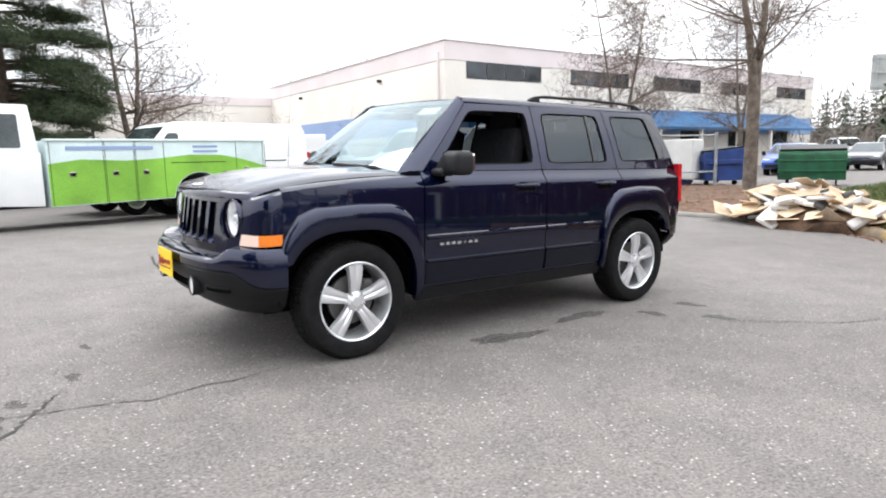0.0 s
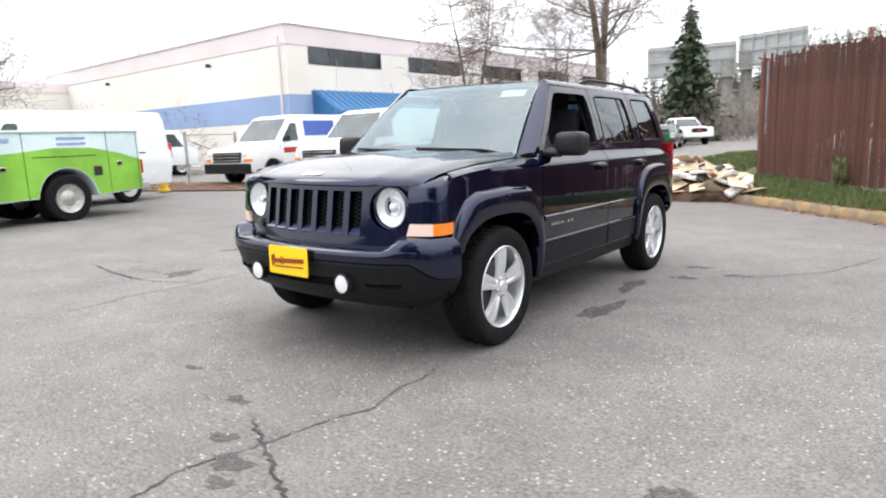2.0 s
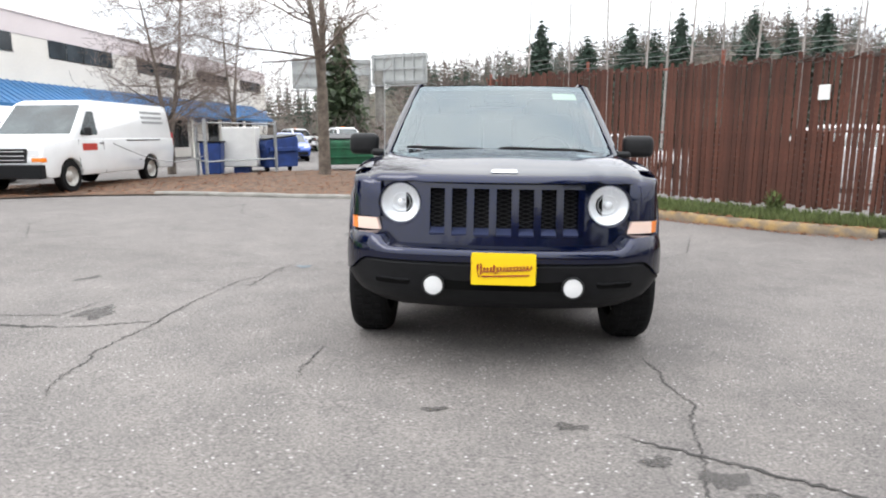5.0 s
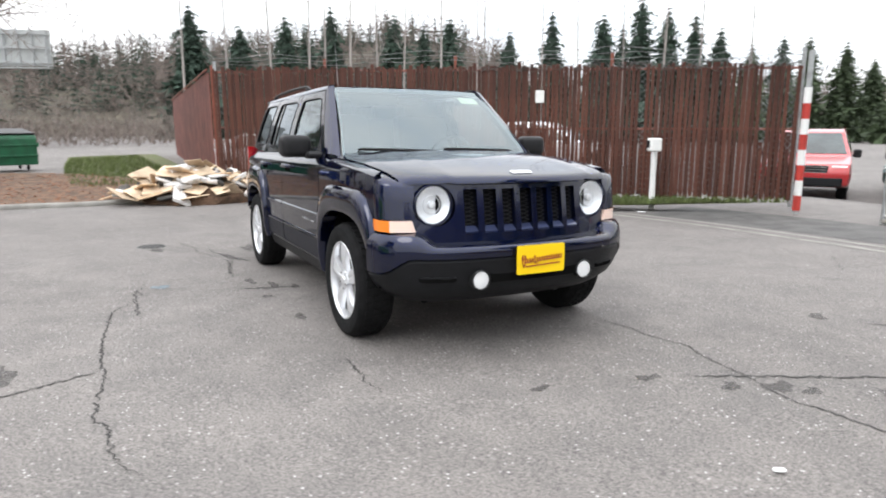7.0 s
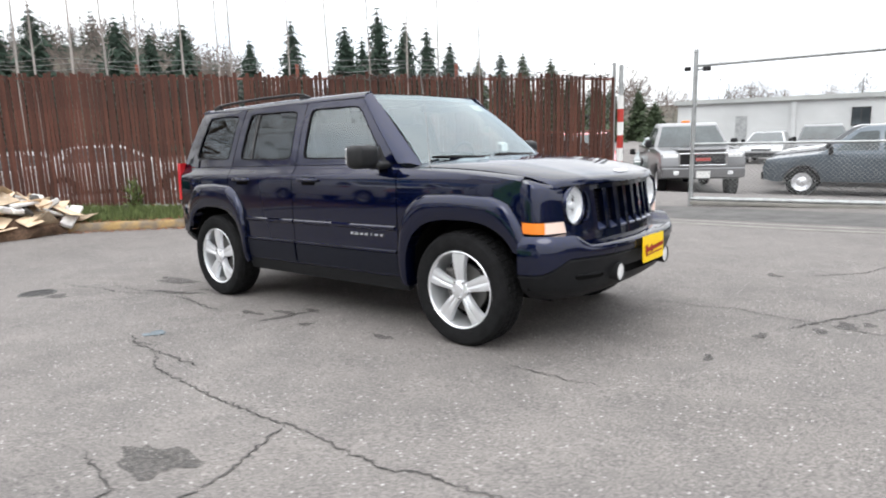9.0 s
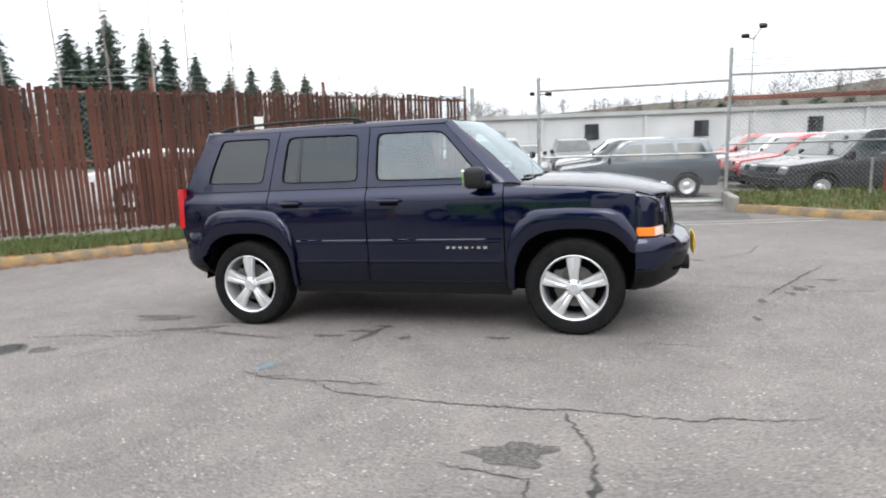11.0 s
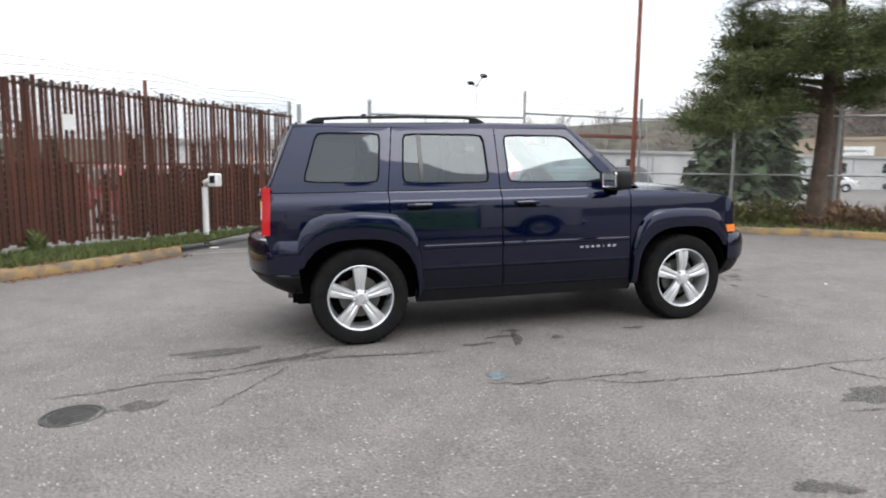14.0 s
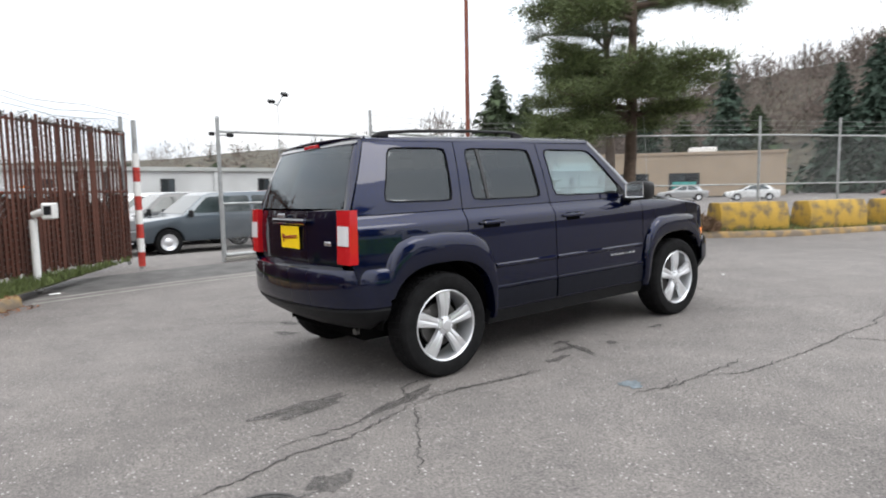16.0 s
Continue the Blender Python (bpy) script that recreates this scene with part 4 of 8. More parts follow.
def slat_fence():
    a, b = Vector(FENCE_A), Vector(FENCE_B)
    d = (b - a).normalized()
    length = (b - a).length
    turn = math.degrees(math.atan2(d.y, d.x))
    root = thing("slatted_fence", "tall chain-link fence filled with rust-brown slats, uneven along its top", "fence", Matrix.Translation((a.x, a.y, 0)) @ Matrix.Rotation(radians(turn), 4, "Z"))
    bm = bmesh.new()
    chain_link(bm, (0, 0.03), (length, 0.03), 0.12, 2.40, 0.10)
    part("wire_mesh", bm, M_WIRE, root)["kind"] = "stuff"
    for z0, z1 in ((2.54, 2.20), (1.3, 1.25), (0.22, 0.22)):
        part("rail", rodded((0, 0.06, z0), (length, 0.06, z1), 0.02, 0.02, 8), M_POLE, root)
    for k in range(5):
        part("fence_post", rodded((length * k / 4, 0.08, 0.0), (length * k / 4, 0.08, 2.78 - 0.07 * k), 0.032, 0.032, 8), M_GALV if k in (0, 4) else M_POLE, root)
    for j in range(3):
        pts = [(length * i / 24, -0.03 - 0.05 * j, 2.68 - 0.013 * i + 0.08 * j + 0.03 * math.sin(i * 1.7 + j) - 0.02 * math.cos(i * 0.9)) for i in range(25)]
        part("barbed_wire", tube(bmesh.new(), pts, 0.004, 4), M_WIRE, root)
    rnd = random.Random(11)
    shapes = []
    for w, h in ((0.065, 2.38), (0.061, 2.34), (0.069, 2.36), (0.054, 2.37), (0.077, 1.20), (0.072, 1.08), (0.056, 0.80)):
        bm = bmesh.new()
        box(bm, (0, 0, h / 2), (w, 0.010, h))
        shapes.append(finish(bm, M_RUST, "slat"))
    n = int(length / 0.0785)
    for i in range(n):
        u = (i + 0.5) * length / n
        f = u / length
        k = rnd.random()
        # the top steps down from the corner post towards the gate
        tall = 1.05 - 0.15 * f + rnd.uniform(-0.015, 0.015)
        pieces = [(3 if f > 0.62 and k < 0.8 else (0 if k < 0.45 else (1 if k < 0.75 else 2)), 0.12 + rnd.uniform(-0.02, 0.03))]
        if rnd.random() < 0.02:
            pieces = [(6, 0.12 + rnd.uniform(0.0, 0.1))]
        turn_z = rnd.uniform(-0.12, 0.12)
        if f > 0.46:
            # towards the gate a torn second layer of slats backs the lower half
            turn_z = rnd.uniform(0.05, 0.30)
            drop = noise.noise((u * 1.3, 3.1, 0))
            if drop > -0.25 or rnd.random() < 0.4:
                pieces.append((4 if drop > 0.05 else 5, 0.12 + rnd.uniform(-0.05, 0.05)))
            if 0.72 < f and rnd.random() < 0.35:
                pieces.append((6, 0.9 + rnd.uniform(-0.1, 0.15)))
        for q, (s, z) in enumerate(pieces):
            ob = new("slat", shapes[s])
            ob.parent = root
            ob.location = (u + rnd.uniform(-0.006, 0.006), -0.004 + rnd.uniform(-0.006, 0.006) + 0.045 * q, z)
            ob.rotation_euler = (rnd.uniform(-0.006, 0.006), rnd.uniform(-0.006, 0.006), turn_z if q == 0 else 0.0)
            ob.scale = (1, 1, tall)
    # tangled wire and creeper stems along the top
    bm = bmesh.new()
    for i in range(150):
        u = rnd.uniform(0.55, 1.0) * length if i % 3 else rnd.uniform(0, length)
        p = Vector((u, rnd.uniform(-0.06, 0.06), 2.46 - 0.24 * u / length))
        pts = [p]
        for _ in range(4):
            p = p + Vector((rnd.uniform(-0.12, 0.12), rnd.uniform(-0.04, 0.04), rnd.uniform(-0.03, 0.06)))
            pts.append(p)
        tube(bm, pts, 0.006, 3)
    part("top_tangle", bm, M_DARKWASTE, root)["kind"] = "stuff"
    return root


slat_fence()


def return_fence():
    """The same fence beyond the corner, running away."""
    root = thing("return_fence", "rust-red slatted fence running back from the corner post", "fence", Matrix.Identity(4))
    a, b = Vector((-10.7, -0.01)), Vector((-28.0, 0.5))
    verts_bm = bmesh.new()
    rnd = random.Random(4)
    n = 190
    for i in range(n):
        p = a.lerp(b, (i + 0.5) / n)
        h = 2.5 + rnd.uniform(-0.04, 0.04)
        box(verts_bm, (p.x, p.y, 0.06 + h / 2), (0.074, 0.012, h))
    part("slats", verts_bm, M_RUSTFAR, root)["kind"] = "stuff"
    part("rail", rodded((a.x, a.y - 0.05, 2.6), (b.x, b.y - 0.05, 2.6), 0.02, 0.02, 6), M_POLE, root)
    for k in range(5):
        p = a.lerp(b, k / 4)
        part("fence_post", rodded((p.x, p.y + 0.06, -0.02), (p.x, p.y + 0.06, 2.7), 0.03, 0.03, 8), M_POLE, root)


return_fence()


def striped_post(x, y):
    z = slope(x, y)
    root = thing("gate_post", "tall gate post ringed in worn red and white paint", "post", Matrix.Translation((x, y, z)))
    part("shaft", rodded((0, 0, -0.05), (0, 0, 2.52), 0.045, 0.04, 12), M_GALV, root)
    for k in range(8):
        part("painted_ring", rodded((0, 0, 0.05 + k * 0.24), (0, 0, 0.29 + k * 0.24), 0.058, 0.058, 14), M_REDPAINT if k % 2 == 0 else M_WHITEPAINT, root)


striped_post(-1.47, 7.62)


def gate_section():
    """The sliding chain-link gate and the high frame over it."""
    x0, y0, x1, y1 = -0.08, 7.50, 3.45, 8.10
    root = thing("sliding_gate", "grey chain-link sliding gate with a bottom rail", "gate", Matrix.Identity(4))
    z = slope(1.4, 7.8)
    for zz, r in ((0.10, 0.035), (1.04, 0.020)):
        part("rail", rodded((x0, y0, z + zz), (x1, y1, z + zz), r, r, 8), M_GALV, root)
    for k in (0.0, 1.0):
        part("upright", rodded((x0 + (x1 - x0) * k, y0 + (y1 - y0) * k, z + 0.02), (x0 + (x1 - x0) * k, y0 + (y1 - y0) * k, z + 1.07), 0.022, 0.022, 8), M_GALV, root)
    part("wire_mesh", chain_link(bmesh.new(), (x0, y0), (x1, y1), z + 0.1, z + 1.04, 0.07, 0.003), M_WIRE, root)["kind"] = "stuff"
    track = part("gate_track", boxed(((x0 + x1) / 2, (y0 + y1) / 2 - 0.02, z + 0.03), (3.6, 0.10, 0.06), 0.01, Matrix.Rotation(radians(9.6), 3, "Z")), M_CONCRETE)
    tagged(track, "pale concrete sill below the sliding gate", "gate track")
    p = post("gate_post", -0.1, 7.52, 2.60, 0.036, M_GALV, "grey steel gate post with a small camera on top")
    arm = part("camera_arm", rodded((0, 0, 2.3), (0.16, -0.04, 2.3), 0.015, 0.015, 6), M_GALV, p)
    part("camera_body", boxed((0.20, -0.06, 2.30), (0.13, 0.07, 0.07), 0.015), M_BLACKPLASTIC, arm)
    part("camera_body", boxed((-0.12, -0.04, 2.32), (0.10, 0.07, 0.07), 0.015), M_BLACKPLASTIC, arm)
    beam = part("overhead_rail", rodded((-0.1, 7.52, 2.30), (3.45, 8.15, 2.36), 0.028, 0.028, 8), M_GALV)
    tagged(beam, "grey steel rail spanning above the sliding gate", "rail")


gate_section()


def right_fence():
    """High chain-link fence with posts, rails and three wires, past the pole and the blocks."""
    root = thing("chain_link_fence", "high grey chain-link fence with steel posts and top rail", "fence", Matrix.Identity(4))
    pts = [Vector(p) for p in FENCE_R]
    mesh_bm = bmesh.new()
    for a, b in zip(pts, pts[1:]):
        za, zb = 0.22, 0.22
        n = max(1, round((b - a).length / 2.6))
        for k in range(n):
            p, q = a.lerp(b, k / n), a.lerp(b, (k + 1) / n)
            chain_link(mesh_bm, (p.x, p.y), (q.x, q.y), 0.25, 2.45, 0.09, 0.0028)
            part("fence_post", rodded((p.x, p.y, 0.0), (p.x, p.y, 2.95), 0.034, 0.034, 8), M_GALV, root)
        part("top_rail", rodded((a.x, a.y, 2.46), (b.x, b.y, 2.46), 0.024, 0.024, 8), M_GALV, root)
        part("middle_rail", rodded((a.x, a.y, 1.15), (b.x, b.y, 1.15), 0.02, 0.02, 8), M_GALV, root)
        for j in range(3):
            part("barbed_wire", rodded((a.x, a.y, 2.6 + 0.12 * j), (b.x, b.y, 2.6 + 0.12 * j), 0.004, 0.004, 4), M_WIRE, root)
    part("wire_mesh", mesh_bm, M_WIRE, root)["kind"] = "stuff"
    beam = part("gate_beam", boxed((5.1, 8.47, 2.02), (3.5, 0.08, 0.09), 0.01, Matrix.Rotation(radians(9.6), 3, "Z")), M_POLE, root, "dark brown steel beam")


right_fence()


def red_pole():
    root = thing("utility_pole", "tall red-brown painted steel pole on the verge", "pole", Matrix.Translation((6.15, 8.05, slope(6.15, 8.05) + 0.10)))
    part("shaft", rodded((0, 0, -0.1), (0, 0, 11.0), 0.06, 0.036, 16), M_POLE, root)
    part("base_plate", boxed((0, 0, 0.03), (0.36, 0.36, 0.05), 0.01), M_GALV, root)
    part("guard_rail", tube(bmesh.new(), [(-0.35, -0.25, -0.1), (-0.35, -0.25, 0.75), (-0.2, -0.25, 0.82), (0.5, -0.3, 0.7), (0.55, -0.3, -0.1)], 0.022, 8), M_GALV, root)


red_pole()


def intercom(x, y):
    root = thing("intercom_post", "white goose-neck pipe post with a small keypad box", "intercom", on_ground(x, y, -20, 0.10))
    part("pipe", tube(bmesh.new(), [(0, 0, -0.08), (0, 0, 0.9), (0.02, -0.02, 0.97), (0.10, -0.06, 1.0), (0.20, -0.1, 1.0)], 0.05, 12), M_WHITEPAINT, root)
    b = part("keypad_box", boxed((0.24, -0.12, 1.02), (0.16, 0.20, 0.22), 0.02), M_WHITEPAINT, root)
    part("keypad", boxed((0.24, -0.225, 1.03), (0.09, 0.012, 0.12), 0.004), M_GREYPLASTIC, b)


intercom(-3.1, 6.12)
m_sign = part("fence_sign", boxed((0, 0, 0), (0.16, 0.02, 0.22), 0.004), M_WHITEPAINT)
m_sign.matrix_world = Matrix.Translation((-4.77, 4.915, 1.84)) @ Matrix.Rotation(radians(40.2), 4, "Z")
tagged(m_sign, "small pale notice fixed to the slatted fence", "sign")


# ---- yellow blocks ----
def barrier(x, y, turn, length):
    root = thing("concrete_barrier", "weathered yellow-painted concrete barrier block", "concrete block", on_ground(x, y, turn, 0.12), "yellow barrier blocks")
    h, w = 0.64, 0.60
    poly = [(-w / 2, 0), (w / 2, 0), (w / 2, h * 0.62), (w * 0.36, h), (-w * 0.36, h), (-w / 2, h * 0.62)]
    bm = solid(poly, -length / 2, length / 2, "yz", 0.035, 2)
    for v in bm.verts:
        v.co += Vector((noise.noise(v.co * 3), noise.noise(v.co * 3 + Vector((5, 0, 0))), noise.noise(v.co * 3 + Vector((0, 7, 0))))) * 0.02
    part("block", bm, M_YELLOWBLOCK, root)
    for s in (-0.25, 0.25):
        part("lifting_loop", tube(bmesh.new(), [(s * length - 0.06, 0, h - 0.02), (s * length - 0.05, 0, h + 0.05), (s * length + 0.05, 0, h + 0.05), (s * length + 0.06, 0, h - 0.02)], 0.01, 6), M_GALV, root)


barrier(10.65, 3.35, -27, 1.72)
barrier(12.75, 2.45, -20, 1.72)
barrier(15.1, 1.75, -14, 1.72)


# ---- buildings ----
def far_window(parent, x0, x1, z0, z1, y, panes, face=1):
    """A strip window in a wall facing +y (face 1): frame, mullions, panes."""
    w = part("window", boxed(((x0 + x1) / 2, y - face * 0.05, (z0 + z1) / 2), (x1 - x0, 0.10, z1 - z0)), M_FRAMEDARK, parent)
    step = (x1 - x0) / panes
    for k in range(panes):
        part("pane", boxed((x0 + step * (k + 0.5), y + face * 0.012, (z0 + z1) / 2), (step - 0.07, 0.02, z1 - z0 - 0.12)), M_DARKGLASS, w)
    return w


def cream_building():
    root = thing("office_warehouse", "two-storey cream building with pink parapet, blue band and blue awning", "building", Matrix.Translation((-14.85, -19.9, 0)) @ Matrix.Rotation(radians(-2), 4, "Z"))
    L, D, H = 34.0, 48.0, 6.38
    part("wall", boxed((-L / 2, -D / 2, H / 2 - 0.4), (L, D, H - 0.9)), M_WALL, root)
    part("parapet", boxed((-L / 2, -D / 2, H - 0.43), (L + 0.06, D + 0.06, 0.86), 0.02), M_PINK, root, "pale pink painted parapet")
    part("parapet_cap", boxed((-L / 2, -D / 2, H + 0.03), (L + 0.16, D + 0.16, 0.06)), M_PINK, root)
    part("blue_band", boxed((-L / 2, -D / 2, 2.78), (L + 0.03, D + 0.03, 1.20)), M_BLUEBAND, root, "blue painted band round the wall")
    part("base_wall", boxed((-L / 2, -D / 2, 1.2), (L + 0.016, D + 0.016, 2.4)), M_WALL, root)
    for i, (x0, x1, n) in enumerate(((-6.05, -1.25, 4), (-12.85, -8.15, 4), (-19.75, -15.05, 4), (-26.6, -22.0, 4), (-32.9, -28.8, 4))):
        far_window(root, x0, x1, 4.72, 5.80, 0.0, n)
    for i in range(6):
        far_window(root, -4.6 - i * 5.2, -2.2 - i * 5.2, 0.6, 2.4, 0.02, 3)
    # standing-seam awning
    aw = part("awning", solid([(0.0, 3.58), (0.06, 3.58), (1.75, 2.55), (1.75, 2.40), (1.62, 2.40), (0.0, 3.38)], -31.0, -1.35, "yz"), M_AWNING, root, "blue standing-seam metal awning")
    for i in range(74):
        x = -1.45 - i * 0.4
        bm = bmesh.new()
        rod(bm, (x, 0.05, 3.615), (x, 1.76, 2.575), 0.022, 0.022, 4)
        part("seam", bm, M_AWNING, aw)
    part("awning_end", solid([(0.0, 3.58), (1.75, 2.55), (1.75, 2.40), (0.0, 2.40)], -1.36, -1.33, "yz"), M_AWNING, aw)
    for i in range(7):
        part("awning_post", boxed((-2.0 - i * 3.9, 1.6, 1.2), (0.16, 0.16, 2.4)), M_WALL, aw)
    # low wing to the far side, gutters, wall lamps and roof vents
    part("side_wing", boxed((9.0, -30.0, 2.55), (18.0, 14.0, 5.1)), M_WALL, root)
    part("wing_parapet", boxed((9.0, -30.0, 5.35), (18.1, 14.1, 0.6)), M_PINK, root)
    part("downpipe", boxed((0.05, -0.45, 3.05), (0.10, 0.10, 5.7)), M_PINK, root)
    for y in (-6, -17):
        part("wall_lamp", boxed((0.12, y, 5.15), (0.22, 0.2, 0.16), 0.03), M_FRAMEDARK, root)
    for y in (-9.0, -14.5, -21.0):
        part("roof_vent", rodded((-0.8, y, 6.3), (-0.8, y, 6.8), 0.10, 0.10, 8), M_GALV, root)


cream_building()


def warehouse():
    root = thing("warehouse", "long low grey-white warehouse with small dark windows", "building", Matrix.Translation((-9.0, 32.0, -0.55)) @ Matrix.Rotation(radians(10), 4, "Z"))
    L, D, H = 66.0, 16.0, 2.95
    part("wall", boxed((L / 2, D / 2, H / 2), (L, D, H)), M_WAREHOUSE, root)
    part("roof_edge", boxed((L / 2, D / 2, H + 0.1), (L + 0.4, D + 0.4, 0.22)), M_SIGNGREY, root)
    part("loading_door", boxed((3.2, -0.01, 1.5), (0.55, 0.06, 1.5)), M_GALV, root)
    for i in range(11):
        x = 8.5 + i * 6.2
        w = part("window", boxed((x, -0.02, 2.05), (0.80, 0.10, 0.9)), M_FRAMEDARK, root)
        part("pane", boxed((x - 0.19, -0.075, 2.05), (0.34, 0.02, 0.78)), M_DARKGLASS, w)
        part("pane", boxed((x + 0.19, -0.075, 2.05), (0.34, 0.02, 0.78)), M_DARKGLASS, w)
    for i in range(13):
        part("pilaster", boxed((5.6 + i * 6.0, -0.06, H / 2), (0.22, 0.12, H)), M_WAREHOUSE, root)


warehouse()


def tan_building():
    root = thing("retail_building", "low tan block building with teal-postered windows and dark awnings", "building", Matrix.Translation((64.0, 34.0, -0.4)) @ Matrix.Rotation(radians(128), 4, "Z"))
    L, D, H = 30.0, 20.0, 4.7
    part("wall", boxed((8.5, -D / 2, H / 2), (L, D, H)), M_TAN, root)
    part("parapet", boxed((8.5, -D / 2, H + 0.15), (L + 0.3, D + 0.3, 0.3)), M_TAN, root)
    part("roof_unit", boxed((1.5, -5.0, H + 0.6), (3.0, 2.0, 0.8), 0.1), M_WHITEPAINT, root)
    for x in (4.0, 9.5, 20.5):
        w = part("window", boxed((x, 0.02, 1.40), (3.3, 0.12, 2.5)), M_FRAMEDARK, root)
        part("pane", boxed((x - 0.75, 0.09, 1.40), (1.5, 0.03, 2.3)), M_DARKGLASS, w)
        part("pane", boxed((x + 0.75, 0.09, 1.40), (1.5, 0.03, 2.3)), M_DARKGLASS, w)
        part("poster", boxed((x, 0.115, 1.2), (2.5, 0.02, 0.9)), M_TEAL, w)
    for x in (20.5,):
        part("awning", solid([(0.0, 3.0), (1.2, 2.3), (1.2, 2.2), (0.0, 2.3)], x - 1.3, x + 1.3, "yz"), M_FRAMEDARK, root)
    part("sign_board", boxed((16.5, 0.12, 3.6), (4.4, 0.14, 0.9), 0.02), M_WHITEPAINT, root, "white sign board")
    part("sign_lettering", boxed((16.5, 0.20, 3.6), (3.0, 0.02, 0.2)), M_GALV, root)


tan_building()


def billboard(x, y, turn, lean, drop, wide):
    root = thing("billboard", "back of a large grey roadside billboard on a column", "billboard", Matrix.Translation((x, y, -drop)) @ Matrix.Rotation(radians(turn), 4, "Z"), "billboards")
    part("panel", boxed((0, 0, 10.2), (wide, 0.35, 3.5)), M_SIGNGREY, root)
    for k in range(6):
        part("back_frame", boxed((wide * (k / 5 - 0.5) * 0.9, 0.28, 10.2), (0.16, 0.22, 3.6)), M_GALV, root)
    for z in (8.8, 10.2, 11.6):
        part("cross_beam", boxed((0, 0.42, z), (wide, 0.14, 0.16)), M_GALV, root)
    part("column", rodded((lean, 0.2, drop - 0.2), (lean, 0.2, 10.0), 0.62, 0.62, 14), M_CONCRETE, root)
    part("catwalk", boxed((0, 0.75, 8.2), (wide + 0.2, 0.9, 0.10)), M_GALV, root)


billboard(-72.6, -18.6, -76, -3.8, 1.6, 9.4)
billboard(-74.2, -10.6, -106, 2.6, 0.9, 7.2)


def lamp_mast(x, y, h):
    root = thing("lamp_post", "tall thin lamp mast with two floodlights", "lamp post", Matrix.Translation((x, y, slope(x, y))))
    part("mast", rodded((0, 0, -0.1), (0, 0, h), 0.022, 0.014, 8), M_GALV, root)
    for s, zz in ((-0.22, 0.0), (0.22, 0.28)):
        a = part("arm", rodded((0, 0, h - 0.12), (s, 0, h - 0.02 + zz), 0.025, 0.025, 6), M_GALV, root)
        part("floodlight", boxed((s * 1.15, -0.05, h + zz), (0.24, 0.22, 0.12), 0.03, Matrix.Rotation(0.5 if s > 0 else 0.3, 3, "X")), M_GREYPLASTIC, a)


lamp_mast(5.36, 17.85, 4.85)


# ---- street furniture and waste ----
def dumpster(x, y, turn, mat, label, wide=1.0, deep=1.0):
    root = thing("dumpster", label, "dumpster", on_ground(x, y, turn, 0.08) @ Matrix.Diagonal((wide, deep, 1, 1)))
    part("bin", solid([(-0.60, 0.12), (0.60, 0.12), (0.66, 1.0), (0.60, 1.16), (-0.60, 1.02), (-0.66, 0.9)], -1.10, 1.10, "yz", 0.02), mat, root)
    part("lid", boxed((0, 0.0, 1.13), (2.16, 1.22, 0.05), 0.015, Matrix.Rotation(0.115, 3, "X")), M_BLACKPLASTIC, root, "black plastic lid")
    for s in (-1, 1):
        part("fork_sleeve", boxed((s * 1.15, 0, 0.72), (0.10, 1.1, 0.14), 0.01), mat, root)
        part("caster", rodded((s * 0.8 - 0.03, -0.45, 0.04), (s * 0.8 + 0.03, -0.45, 0.04), 0.08, 0.08, 10), M_RUBBER, root)
        part("caster", rodded((s * 0.8 - 0.03, 0.45, 0.04), (s * 0.8 + 0.03, 0.45, 0.04), 0.08, 0.08, 10), M_RUBBER, root)
    for z in (0.4, 0.72):
        part("rib", boxed((0, -0.655, z), (2.2, 0.04, 0.06), 0.01), mat, root)
        part("rib", boxed((0, 0.655, z), (2.2, 0.04, 0.06), 0.01), mat, root)
    return root


dumpster(-18.6, -5.3, 112, M_GREENDUMP, "dark green steel dumpster behind the rubbish heap", 0.85, 0.9)
dumpster(-17.2, -7.9, 50, M_BLUEDUMP, "dark blue steel dumpster beside the bare tree")


